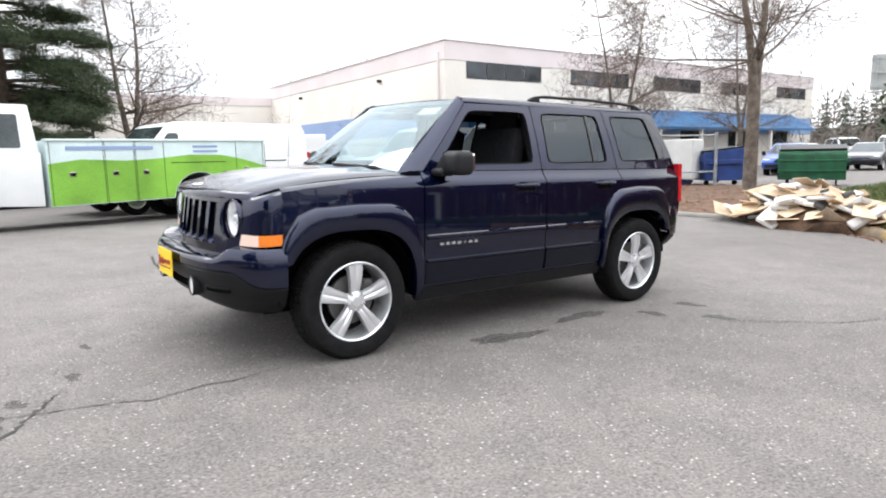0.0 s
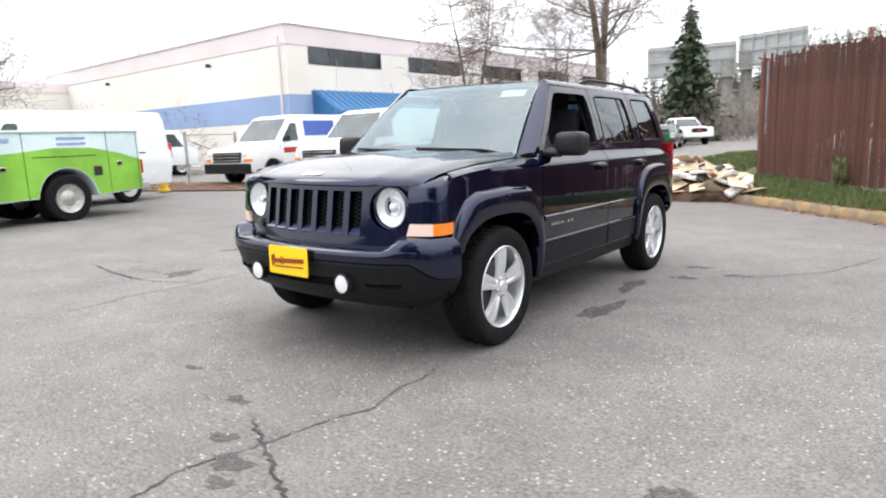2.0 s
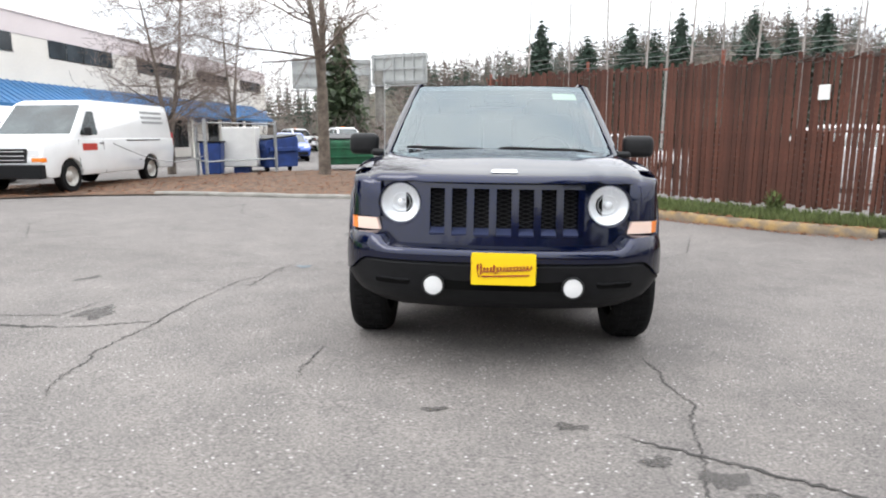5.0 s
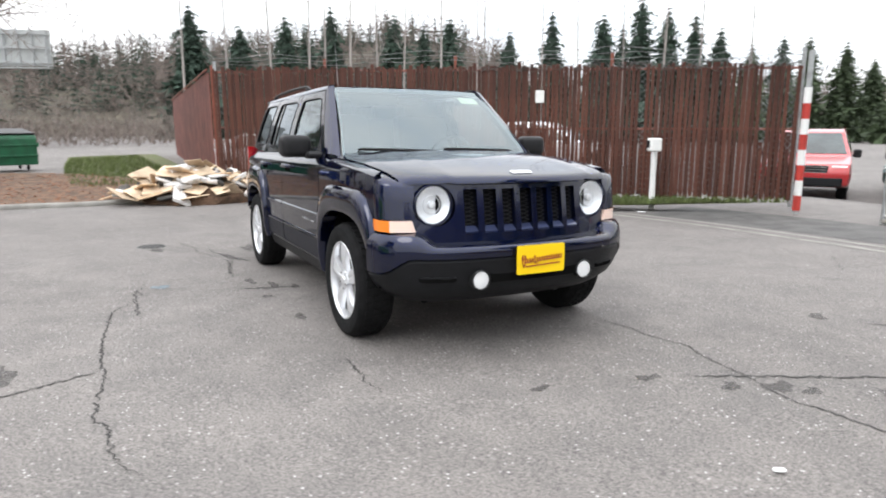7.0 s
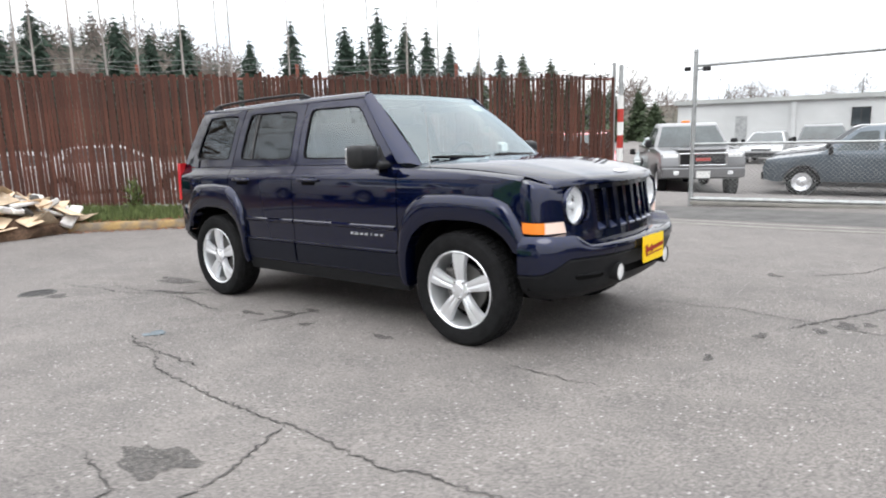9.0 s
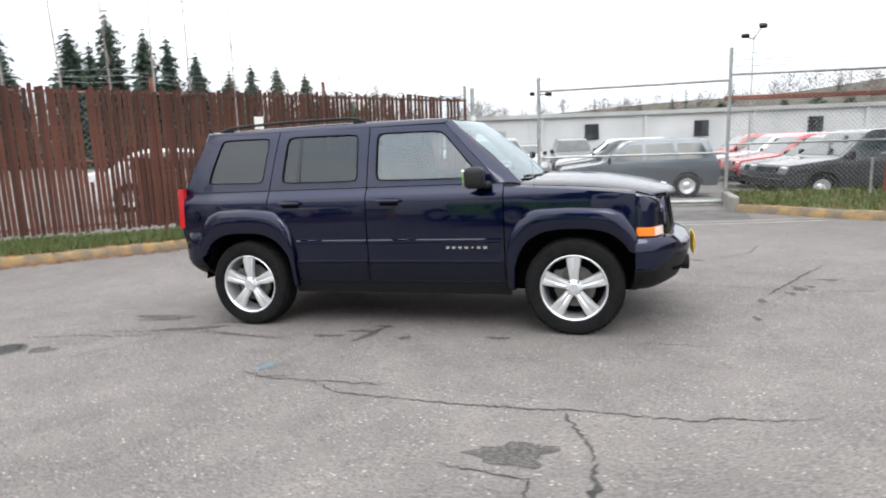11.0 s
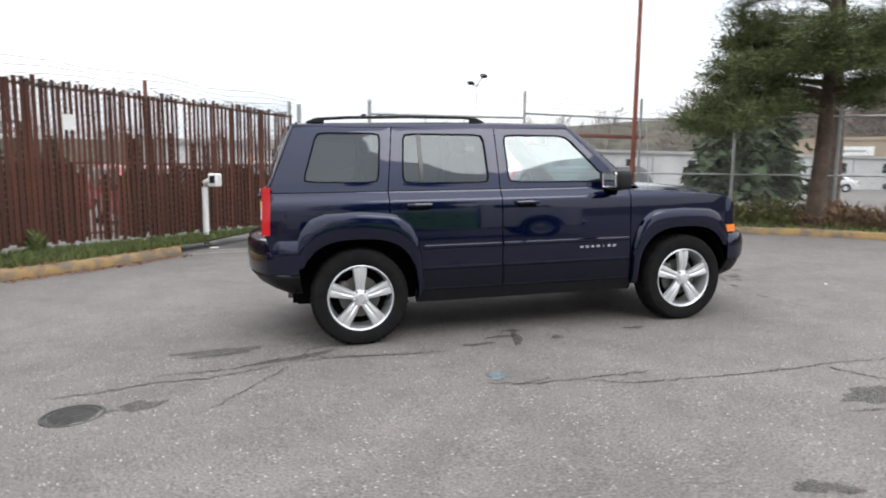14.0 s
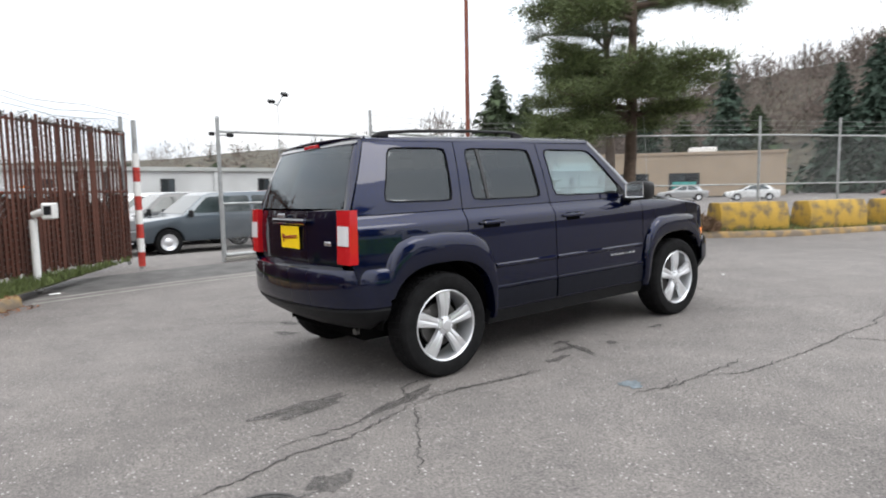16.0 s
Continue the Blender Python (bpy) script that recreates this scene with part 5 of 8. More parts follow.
def heap():
    """Loose rubbish: sheets of card, boards and foam thrown on a heap."""
    rnd = random.Random(17)
    n = 0
    for i in range(120):
        a = rnd.uniform(0, 6.28)
        q = rnd.random() ** 0.7
        u, v = math.cos(a) * q * 1.22, math.sin(a) * q * 0.78
        hgt = max(0.0, 0.62 * (1 - ((u - 0.25) / (1.05 if u > 0.25 else 1.55)) ** 2 - (v / 0.86) ** 2))
        x, y = -8.0 + u * 0.10 + v * 0.75, -0.85 + u * 1.08 + v * 0.1
        kind = rnd.random()
        if kind < 0.46:
            s, mt, nm, lb = (rnd.uniform(0.25, 0.75), rnd.uniform(0.2, 0.5), 0.012), M_CARDBOARD, "cardboard_sheet", "torn brown cardboard sheet on the rubbish heap"
        elif kind < 0.80:
            s, mt, nm, lb = (rnd.uniform(0.2, 0.5), rnd.uniform(0.15, 0.4), rnd.uniform(0.03, 0.1)), M_PALEWASTE, "foam_piece", "pale foam or paper scrap on the rubbish heap"
        elif kind < 0.92:
            s, mt, nm, lb = (rnd.uniform(0.5, 1.1), rnd.uniform(0.06, 0.14), 0.025), M_WOODWASTE, "scrap_board", "splintered wooden board on the rubbish heap"
        else:
            s, mt, nm, lb = (rnd.uniform(0.15, 0.35), rnd.uniform(0.1, 0.3), rnd.uniform(0.05, 0.15)), M_DARKWASTE, "dark_scrap", "dark crushed scrap on the rubbish heap"
        bm = boxed((0, 0, 0), s, min(s) * 0.2)
        for vv in bm.verts:
            vv.co.z += 0.10 * noise.noise(Vector((vv.co.x * 2.5 + i, vv.co.y * 2.5, 0)))
        ob = part(nm, bm, mt)
        ob.matrix_world = Matrix.Translation((x, y, slope(x, y) + 0.07 + hgt * rnd.uniform(0.55, 1.0))) @ Euler((rnd.uniform(-0.5, 0.5), rnd.uniform(-0.5, 0.5), rnd.uniform(0, 6.28))).to_matrix().to_4x4()
        tagged(ob, lb, "rubbish", "rubbish heap")


heap()
m_mound = bmesh.new()
bmesh.ops.create_icosphere(m_mound, subdivisions=3, radius=1.0)
for v in m_mound.verts:
    v.co = Vector((v.co.x * 0.68, v.co.y * 1.08, max(-0.05, v.co.z * 0.40))) * (1 + 0.15 * noise.noise(v.co * 2.5))
ob = part("rubbish_mound", m_mound, M_SOIL)
ob.matrix_world = Matrix.Translation((-8.05, -0.70, slope(-8.05, -0.70))) @ Matrix.Rotation(radians(-8), 4, "Z")
tagged(ob, "dirty core of the rubbish heap under the loose scraps", "rubbish")


def hydrant(x, y):
    root = thing("fire_hydrant", "yellow cast-iron fire hydrant on the soil strip", "hydrant", on_ground(x, y, 30, 0.03))
    part("barrel", revolve(bmesh.new(), [(0.001, 0), (0.17, 0), (0.17, 0.05), (0.115, 0.07), (0.115, 0.55), (0.15, 0.57), (0.15, 0.61), (0.12, 0.63), (0.10, 0.74), (0.05, 0.80), (0.001, 0.81)], (0, 0, 0), "z", 18), M_HYDRANT, root)
    part("bonnet_nut", boxed((0, 0, 0.83), (0.05, 0.05, 0.06)), M_HYDRANT, root)
    for s in (1, -1):
        part("nozzle", rodded((0, s * 0.08, 0.47), (0, s * 0.20, 0.47), 0.065, 0.065, 10), M_HYDRANT, root)
    part("nozzle", rodded((0.08, 0, 0.44), (0.21, 0, 0.44), 0.08, 0.08, 10), M_HYDRANT, root)


hydrant(-5.2, -14.1)


def left_rail_fence():
    """The low pipe fence and slack cable before the vans."""
    root = thing("pipe_fence", "grey pipe-rail fence with posts beside the parked vans", "fence", Matrix.Identity(4))
    for x, y in ((-8.4, -18.0), (-10.9, -18.6), (-13.4, -8.4), (-16.2, -7.2), (-15.4, -9.6)):
        part("fence_post", rodded((x, y, 0.0), (x, y, 1.75), 0.055, 0.055, 10), M_GALV, root)
    for z in (0.5, 1.65):
        part("rail", rodded((-8.4, -18.0, z), (-10.9, -18.6, z), 0.025, 0.025, 8), M_GALV, root)
        part("rail", rodded((-13.4, -8.4, z), (-16.2, -7.2, z), 0.025, 0.025, 8), M_GALV, root)
        part("rail", rodded((-13.4, -8.4, z), (-15.4, -9.6, z), 0.025, 0.025, 8), M_GALV, root)
    bm = bmesh.new()
    tube(bm, [Vector((-8.4, -18.0, 1.5)).lerp(Vector((-9.0, -12.6, 0.55)), k / 8) - Vector((0, 0, 0.25 * math.sin(k / 8 * math.pi))) for k in range(9)], 0.012, 5)
    part("slack_cable", bm, M_BLACKPLASTIC, root)
    bm = bmesh.new()
    tube(bm, [Vector((-9.0, -8.6, 1.1)).lerp(Vector((-13.4, -8.4, 0.7)), k / 8) - Vector((0, 0, 0.3 * math.sin(k / 8 * math.pi))) for k in range(9)], 0.012, 5)
    part("slack_cable", bm, M_GALV, root)
    cab = thing("utility_cabinet", "pale grey steel utility cabinet beside the fence post", "cabinet", on_ground(-16.0, -8.3, 10, 0.05))
    part("housing", boxed((0, 0, 0.85), (0.9, 1.1, 1.3), 0.03), M_WHITEPAINT, cab)
    part("leg", boxed((0, 0, 0.1), (0.5, 0.5, 0.25)), M_BLUEDUMP, cab)
    bar = thing("wheelie_bin", "dark blue plastic waste bin beside the cabinet", "bin", on_ground(-15.0, -8.9, 10, 0.05))
    part("tub", solid([(-0.28, 0.0), (0.28, 0.0), (0.34, 1.0), (-0.34, 1.0)], -0.3, 0.3, "yz", 0.03), M_BLUEDUMP, bar)
    part("lid", boxed((0, 0, 1.03), (0.66, 0.74, 0.06), 0.02), M_BLACKPLASTIC, bar)


left_rail_fence()


# ---- parked vehicles ----
v1 = van("white cargo van with blue side panel, parked nose out", on_ground(-9.8, -14.0, 3, 0.02), "white vans")
part("side_panel_graphic", side_pane([(-1.1, 1.42), (0.30, 1.42), (0.30, 1.9), (-1.1, 1.9)], lambda z: 0.975 - 0.13 * (z - 1.16) / 0.93, 1, 0.008), M_P_BLUE, v1, "blue lettering panel")
part("red_lettering", boxed((1.0, 0.998, 1.0), (0.55, 0.006, 0.16)), M_REDPAINT, v1)
v2 = van("white cargo van with red lettering, parked nose out", on_ground(-10.2, -10.28, 0, 0.02), "white vans")
part("red_lettering", boxed((1.0, 0.998, 1.0), (0.55, 0.006, 0.16)), M_REDPAINT, v2)
for k in range(3):
    part("grey_lettering", side_pane([(-2.6, 1.84 - k * 0.13), (-1.5, 1.84 - k * 0.13), (-1.5, 1.90 - k * 0.13), (-2.6, 1.90 - k * 0.13)], lambda z: 0.975 - 0.13 * (z - 1.16) / 0.93, 1, 0.008), M_GALV, v2)
v3 = van("plain white van behind the green service truck", on_ground(-1.3, -12.6, 12, 0.0), "white vans")


def service_truck():
    """White cab, steel service body wrapped in a green-hill picture."""
    root = thing("service_truck", "white utility truck with lime-green wrapped service body", "truck", on_ground(-0.47, -10.03, 9) @ Matrix.Scale(0.93, 4))
    # x forward from the rear axle, near side is +y
    def half(z):
        return 1.02
    lowb = [(-1.58, 0.50), (-0.62, 0.44)] + arc(0, 0.44, 0.56, 176, 4, 12) + [(2.87, 0.44), (2.87, 1.66), (-1.58, 1.66)]
    part("service_body", flared(lowb, half, bevel=0.02), M_TRUCKSKY, root, "pale sky-blue wrapped steel service body")
    hill = [(-1.57, 0.52), (-0.63, 0.46)] + arc(0, 0.44, 0.58, 174, 6, 12) + [(2.86, 0.46), (2.86, 1.24), (2.3, 1.32), (1.5, 1.28), (0.9, 1.31), (0.2, 1.38), (-0.5, 1.37), (-1.05, 1.26), (-1.57, 1.10)]
    part("green_wrap", side_pane(hill, half, 1, 0.004), M_TRUCKGREEN, root, "lime-green hill graphic")
    part("green_wrap", side_pane(hill, half, -1, 0.004), M_TRUCKGREEN, root)
    for i, (x0, x1) in enumerate(((-1.52, -0.86), (0.74, 1.30), (1.33, 1.87), (1.90, 2.82))):
        for x in (x0, x1):
            part("door_seam", boxed((x, 1.025, 1.06), (0.008, 0.005, 1.2)), M_HATCH, root)
        latch = part("latch", boxed(((x0 + x1) / 2 + 0.1, 1.03, 1.04), (0.12, 0.02, 0.09), 0.01), M_CHROME, root)
        part("latch_handle", boxed(((x0 + x1) / 2 + 0.1, 1.042, 1.04), (0.06, 0.012, 0.04)), M_HATCH, latch)
    part("door_seam", boxed((0.0, 1.026, 1.22), (1.2, 0.008, 0.012)), M_HATCH, root)
    part("top_rail", boxed((0.645, 0.9, 1.68), (4.45, 0.3, 0.05), 0.01), M_TRUCKSKY, root)
    part("top_rail", boxed((0.645, -0.9, 1.68), (4.45, 0.3, 0.05), 0.01), M_TRUCKSKY, root)
    part("rear_bumper", boxed((-1.68, 0, 0.55), (0.22, 1.9, 0.16), 0.02), M_GALV, root)
    part("rear_panel", boxed((-1.60, 0, 1.05), (0.05, 1.9, 1.1)), M_BLACKPLASTIC, root)
    part("tail_light", boxed((-1.63, 0.92, 0.95), (0.06, 0.12, 0.28), 0.01), M_REDLENS, root)
    part("filler_cap", boxed((-0.62, 1.03, 0.92), (0.18, 0.02, 0.18), 0.01), M_FRAMEDARK, root)
    for k in range(2):
        part("grey_lettering", boxed((-0.15, 1.03, 1.55 - k * 0.10), (0.55, 0.006, 0.045)), M_BLUEBAND, root)
    part("grey_lettering", boxed((1.75, 1.03, 1.53), (1.6, 0.006, 0.07)), M_BLUEBAND, root)
    part("chassis", boxed((1.6, 0, 0.52), (6.4, 0.9, 0.2)), M_BLACKPLASTIC, root)
    cab_low = [(2.94, 0.46)] + arc(4.32, 0.44, 0.52, 172, 8, 12) + [(5.12, 0.46), (5.22, 0.6), (5.22, 1.22), (5.07, 1.38), (4.57, 1.46), (2.94, 1.46)]
    part("cab", flared(cab_low, lambda z: 0.98, bevel=0.04), M_VANWHITE, root)
    cabt = [(2.96, 1.44), (4.72, 1.44), (4.57, 1.52), (4.02, 2.22), (3.82, 2.32), (3.04, 2.32)]
    hc = lambda z: 0.97 - 0.12 * (z - 1.44) / 0.88
    part("cab_roof", flared(cabt, hc, bevel=0.05), M_VANWHITE, root)
    for sd in (1, -1):
        part("side_window", side_pane(rounded([(3.24, 1.54), (4.40, 1.54), (3.98, 2.14), (3.24, 2.14)], 0.04), hc, sd), M_CARGLASS, root)
        part("wing_mirror", boxed((4.37, sd * 1.16, 1.70), (0.10, 0.2, 0.32), 0.03), M_BLACKPLASTIC, root)
        part("mirror_arm", boxed((4.37, sd * 1.0, 1.65), (0.04, 0.16, 0.04)), M_BLACKPLASTIC, root)
        wheel_parts(root, 4.32, sd * 0.86, 0.44, 0.24, M_STEELRIM, sd)
        wheel_parts(root, 0.0, sd * 0.90, 0.44, 0.24, M_STEELRIM, sd)
        wheel_parts(root, 0.0, sd * 0.62, 0.44, 0.24, M_STEELRIM, sd)
        part("headlight", boxed((5.21, sd * 0.75, 1.02), (0.06, 0.28, 0.18), 0.02), M_CLEARLENS, root)
    part("windscreen", glass_quad((4.59, 0.92, 1.54), (4.59, -0.92, 1.54), (4.04, -0.84, 2.20), (4.04, 0.84, 2.20), 0.06, (1, 0, 0.3)), M_CARGLASS, root)
    part("grille", boxed((5.22, 0, 1.0), (0.05, 1.1, 0.26), 0.01), M_BLACKPLASTIC, root)
    part("front_bumper", boxed((5.29, 0, 0.58), (0.14, 1.9, 0.2), 0.03), M_CHROME, root)


service_truck()


def box_truck():
    root = thing("box_truck", "white box truck with dark lettering parked by the fence", "truck", on_ground(-10.3, -24.5, 160))
    part("box_body", boxed((-1.2, 0, 1.45), (3.4, 2.0, 1.6), 0.03), M_VANWHITE, root)
    for k in range(3):
        part("grey_lettering", boxed((-1.4, -1.005, 1.85 - k * 0.2), (1.6 - 0.3 * k, 0.01, 0.05)), M_GALV, root)
        part("grey_lettering", boxed((-1.4, 1.005, 1.85 - k * 0.2), (1.6 - 0.3 * k, 0.01, 0.05)), M_GALV, root)
    part("cab", flared([(0.55, 0.45), (2.1, 0.45), (2.15, 1.1), (1.75, 1.25), (1.3, 1.95), (0.55, 2.0)], lambda z: 0.95, bevel=0.05), M_VANWHITE, root)
    for sd in (1, -1):
        part("side_window", side_pane([(0.7, 1.25), (1.55, 1.25), (1.2, 1.8), (0.7, 1.8)], lambda z: 0.95, sd), M_CARGLASS, root)
        wheel_parts(root, 1.4, sd * 0.82, 0.36, 0.22, M_STEELRIM, sd)
        wheel_parts(root, -1.6, sd * 0.82, 0.36, 0.22, M_STEELRIM, sd)
    part("chassis", boxed((-0.2, 0, 0.52), (4.2, 0.9, 0.2)), M_BLACKPLASTIC, root)


box_truck()
pickup("grey metallic crew-cab pickup waiting in the gateway", on_ground(-2.6, 14.5, -62), M_P_GREY)
# the dealer's rows behind the gate and the fence
LOT = "cars in the fenced lot"
suv("dark charcoal estate SUV parked behind the chain-link fence", on_ground(7.0, 12.65, 197), M_P_DARK, LOT, 0.35)
suv("slate blue SUV parked behind the gate", on_ground(1.75, 14.9, 186), M_P_SLATE, LOT)
suv("dark charcoal SUV parked in the fenced lot", on_ground(1.3, 17.7, 185), M_P_DARK, LOT)
suv("grey SUV parked beside the charcoal estate", on_ground(7.2, 15.5, 194), M_P_GREY, LOT)
suv("bright red SUV parked in the fenced lot", on_ground(7.0, 18.3, 190), M_P_RED, LOT)
suv("silver SUV parked in the fenced lot", on_ground(6.8, 21.1, 188), M_P_SILVER, LOT)
suv("white SUV parked in the fenced lot", on_ground(1.0, 20.5, 184), M_VANWHITE, LOT)
suv("red SUV parked far in the fenced lot", on_ground(6.4, 24.0, 186), M_P_RED, LOT)
suv("dark SUV parked far in the fenced lot", on_ground(-1.2, 27.0, -80), M_P_DARK, LOT)
saloon("silver car parked far in the fenced lot", on_ground(-3.8, 29.5, -85), M_P_SILVER, LOT)
saloon("white car parked far in the fenced lot", on_ground(2.0, 31.0, -95), M_VANWHITE, LOT)
suv("red SUV parked behind the slatted fence", on_ground(-5.6, 14.2, -60), M_P_RED, LOT)
saloon("dark green car parked behind the slatted fence", on_ground(-4.6, 18.2, -70), M_P_GREEN, LOT)
saloon("white car parked behind the slatted fence", on_ground(-14.4, 4.1, 66, -0.17), M_VANWHITE, LOT)
saloon("white car parked near the fence corner, behind the slats", on_ground(-15.6, 2.6, 62, -0.30), M_VANWHITE, LOT)
saloon("white car parked close behind the slatted fence", on_ground(-9.0, 8.2, 40), M_VANWHITE, LOT)
# across the street and past the heap
FAR = "cars across the lot"
saloon("bright blue car parked beyond the bare tree", on_ground(-27.5, -10.2, 20), M_P_BLUE, FAR)
saloon("silver car parked beyond the dumpster", on_ground(-31.5, -11.5, 15), M_P_SILVER, FAR)
saloon("dark car parked beyond the dumpster", on_ground(-35.0, -9.6, 10), M_P_DARK, FAR)
pickup("white pickup truck parked beyond the lawn", on_ground(-42.1, -10.6, 40), M_VANWHITE, FAR)
pickup("white pickup truck parked further beyond the lawn", on_ground(-48.0, -16.0, 55), M_VANWHITE, FAR)
for i, (x, y, mt, lb) in enumerate(((47.0, 34.0, M_P_DARK, "dark"), (50.0, 30.0, M_P_SILVER, "silver"), (53.0, 25.0, M_VANWHITE, "white"), (43.0, 38.5, M_VANWHITE, "white"), (58.0, 14.0, M_P_RED, "red"), (59.0, 10.5, M_P_SILVER, "silver"))):
    saloon(lb + " car parked before the tan building", on_ground(x, y, 130), mt, "cars by the tan building")


# ---- trees ----
class Soup:
    """Loose triangles and rods, gathered and made into one mesh."""

    def __init__(self):
        self.v, self.f = [], []

    def rod(self, p, q, r0, r1, seg=4):
        d = (q - p)
        if d.length < 1e-5:
            return
        d.normalize()
        a = d.cross(Vector((0.3, 0.2, 1)) if abs(d.z) < 0.9 else Vector((1, 0.1, 0))).normalized()
        b = d.cross(a)
        k = len(self.v)
        for c, r in ((p, r0), (q, r1)):
            for i in range(seg):
                t = 2 * math.pi * i / seg
                self.v.append(tuple(c + (a * math.cos(t) + b * math.sin(t)) * r))
        for i in range(seg):
            j = (i + 1) % seg
            self.f.append((k + i, k + j, k + seg + j, k + seg + i))

    def tri(self, a, b, c):
        k = len(self.v)
        self.v += [tuple(a), tuple(b), tuple(c)]
        self.f.append((k, k + 1, k + 2))

    def make(self, name, mat, parent=None, smooth=False):
        me = bpy.data.meshes.new(name)
        me.from_pydata(self.v, [], self.f)
        if smooth:
            for p in me.polygons:
                p.use_smooth = True
        me.materials.append(mat)
        ob = new(name, me)
        if parent is not None:
            ob.parent = parent
        return ob


def wander(rnd, amount):
    return Vector((rnd.uniform(-1, 1), rnd.uniform(-1, 1), rnd.uniform(-1, 1))) * amount


def limb(soup, twigs, rnd, p, d, length, r, level, up=0.25):
    """A limb in bent pieces, which forks until it is a twig."""
    n = 5 if level < 2 else 3
    step = length / n
    for i in range(n):
        d = (d + wander(rnd, 0.16) + Vector((0, 0, up * 0.12))).normalized()
        q = p + d * step
        r2 = r * (1 - 0.72 / n)
        (soup if r > 0.018 else twigs).rod(p, q, r, r2, 6 if level == 0 else (5 if level == 1 else 3))
        p, r = q, r2
        if level < 3 and (i > 0 or level > 0):
            for _ in range(rnd.choice((1, 2, 2)) if level < 2 else rnd.choice((1, 1, 2))):
                side = (d.cross(wander(rnd, 1.0))).normalized()
                limb(soup, twigs, rnd, p, (d * 0.55 + side * 0.85 + Vector((0, 0, up))).normalized(), length * rnd.uniform(0.38, 0.62), max(0.006, r * 0.52), level + 1, up)
        elif level == 3:
            side = (d.cross(wander(rnd, 1.0))).normalized()
            twigs.rod(p, p + (d * 0.6 + side).normalized() * step * 1.4, 0.006, 0.004, 3)


def bare_tree(x, y, h, seed, stems, label, r=0.17, up=0.25, base=0.05, trunk=0.17, thin=0.42):
    rnd = random.Random(seed)
    root = thing("bare_tree", label, "tree", on_ground(x, y, 0, base), "bare trees")
    wood, twigs = Soup(), Soup()
    fork = h * trunk
    wood.rod(Vector((0, 0, -0.1)), Vector((0.03, 0.02, fork)), r * 1.15, r, 10)
    for i in range(stems):
        a = 6.28 * i / stems + rnd.uniform(-0.4, 0.4)
        d = Vector((math.cos(a) * 0.16, math.sin(a) * 0.16, 1)).normalized()
        p, rr = Vector((0.03, 0.02, fork - 0.05)), r * (0.85 if stems > 1 else 1.0)
        n = 9
        for k in range(n):
            d = (d + wander(rnd, 0.05) + Vector((0, 0, 0.06))).normalized()
            q = p + d * (h - fork) / n
            r2 = rr * 0.82
            wood.rod(p, q, rr, r2, 7)
            p, rr = q, r2
            for _ in range(3 if k < n - 2 else 4):
                an = rnd.uniform(0, 6.28)
                side = Vector((math.cos(an), math.sin(an), rnd.uniform(0.05, 0.55))).normalized()
                limb(wood, twigs, rnd, p, side, h * rnd.uniform(0.18, 0.34) * (1.15 - 0.6 * k / n), max(0.016, rr * thin), 1, up)
    wood.make("trunk", M_BARK, root, True)
    twigs.make("crown", M_TWIG, root)
    return root


bare_tree(-14.3, -5.05, 11.0, 3, 2, "tall leafless tree with two grey stems in the planting bed", 0.165, 0.10, 0.05, 0.24, 0.32)
bare_tree(-15.6, -10.6, 6.4, 8, 2, "smaller leafless tree with fine brown twigs by the parked vans", 0.13, 0.12)
bare_tree(-31.0, -14.5, 8.5, 12, 2, "leafless tree standing beyond the parked cars", 0.15)
bare_tree(-1.6, -20.5, 8.0, 14, 2, "leafless tree behind the green service truck", 0.16)


def tuft(soup, rnd, c, size, count, flat=0.5):
    """A spray of needles."""
    for _ in range(count):
        o = Vector((rnd.gauss(0, 0.42), rnd.gauss(0, 0.42), rnd.gauss(0, 0.42 * flat))) * size
        d = (o * 0.8 + wander(rnd, 0.35 * size) + Vector((0, 0, 0.15 * size))).normalized()
        s = d.cross(wander(rnd, 1.0)).normalized()
        ln, w = size * rnd.uniform(0.24, 0.46), size * 0.030
        p = c + o
        soup.tri(p - s * w, p + s * w, p + d * ln)


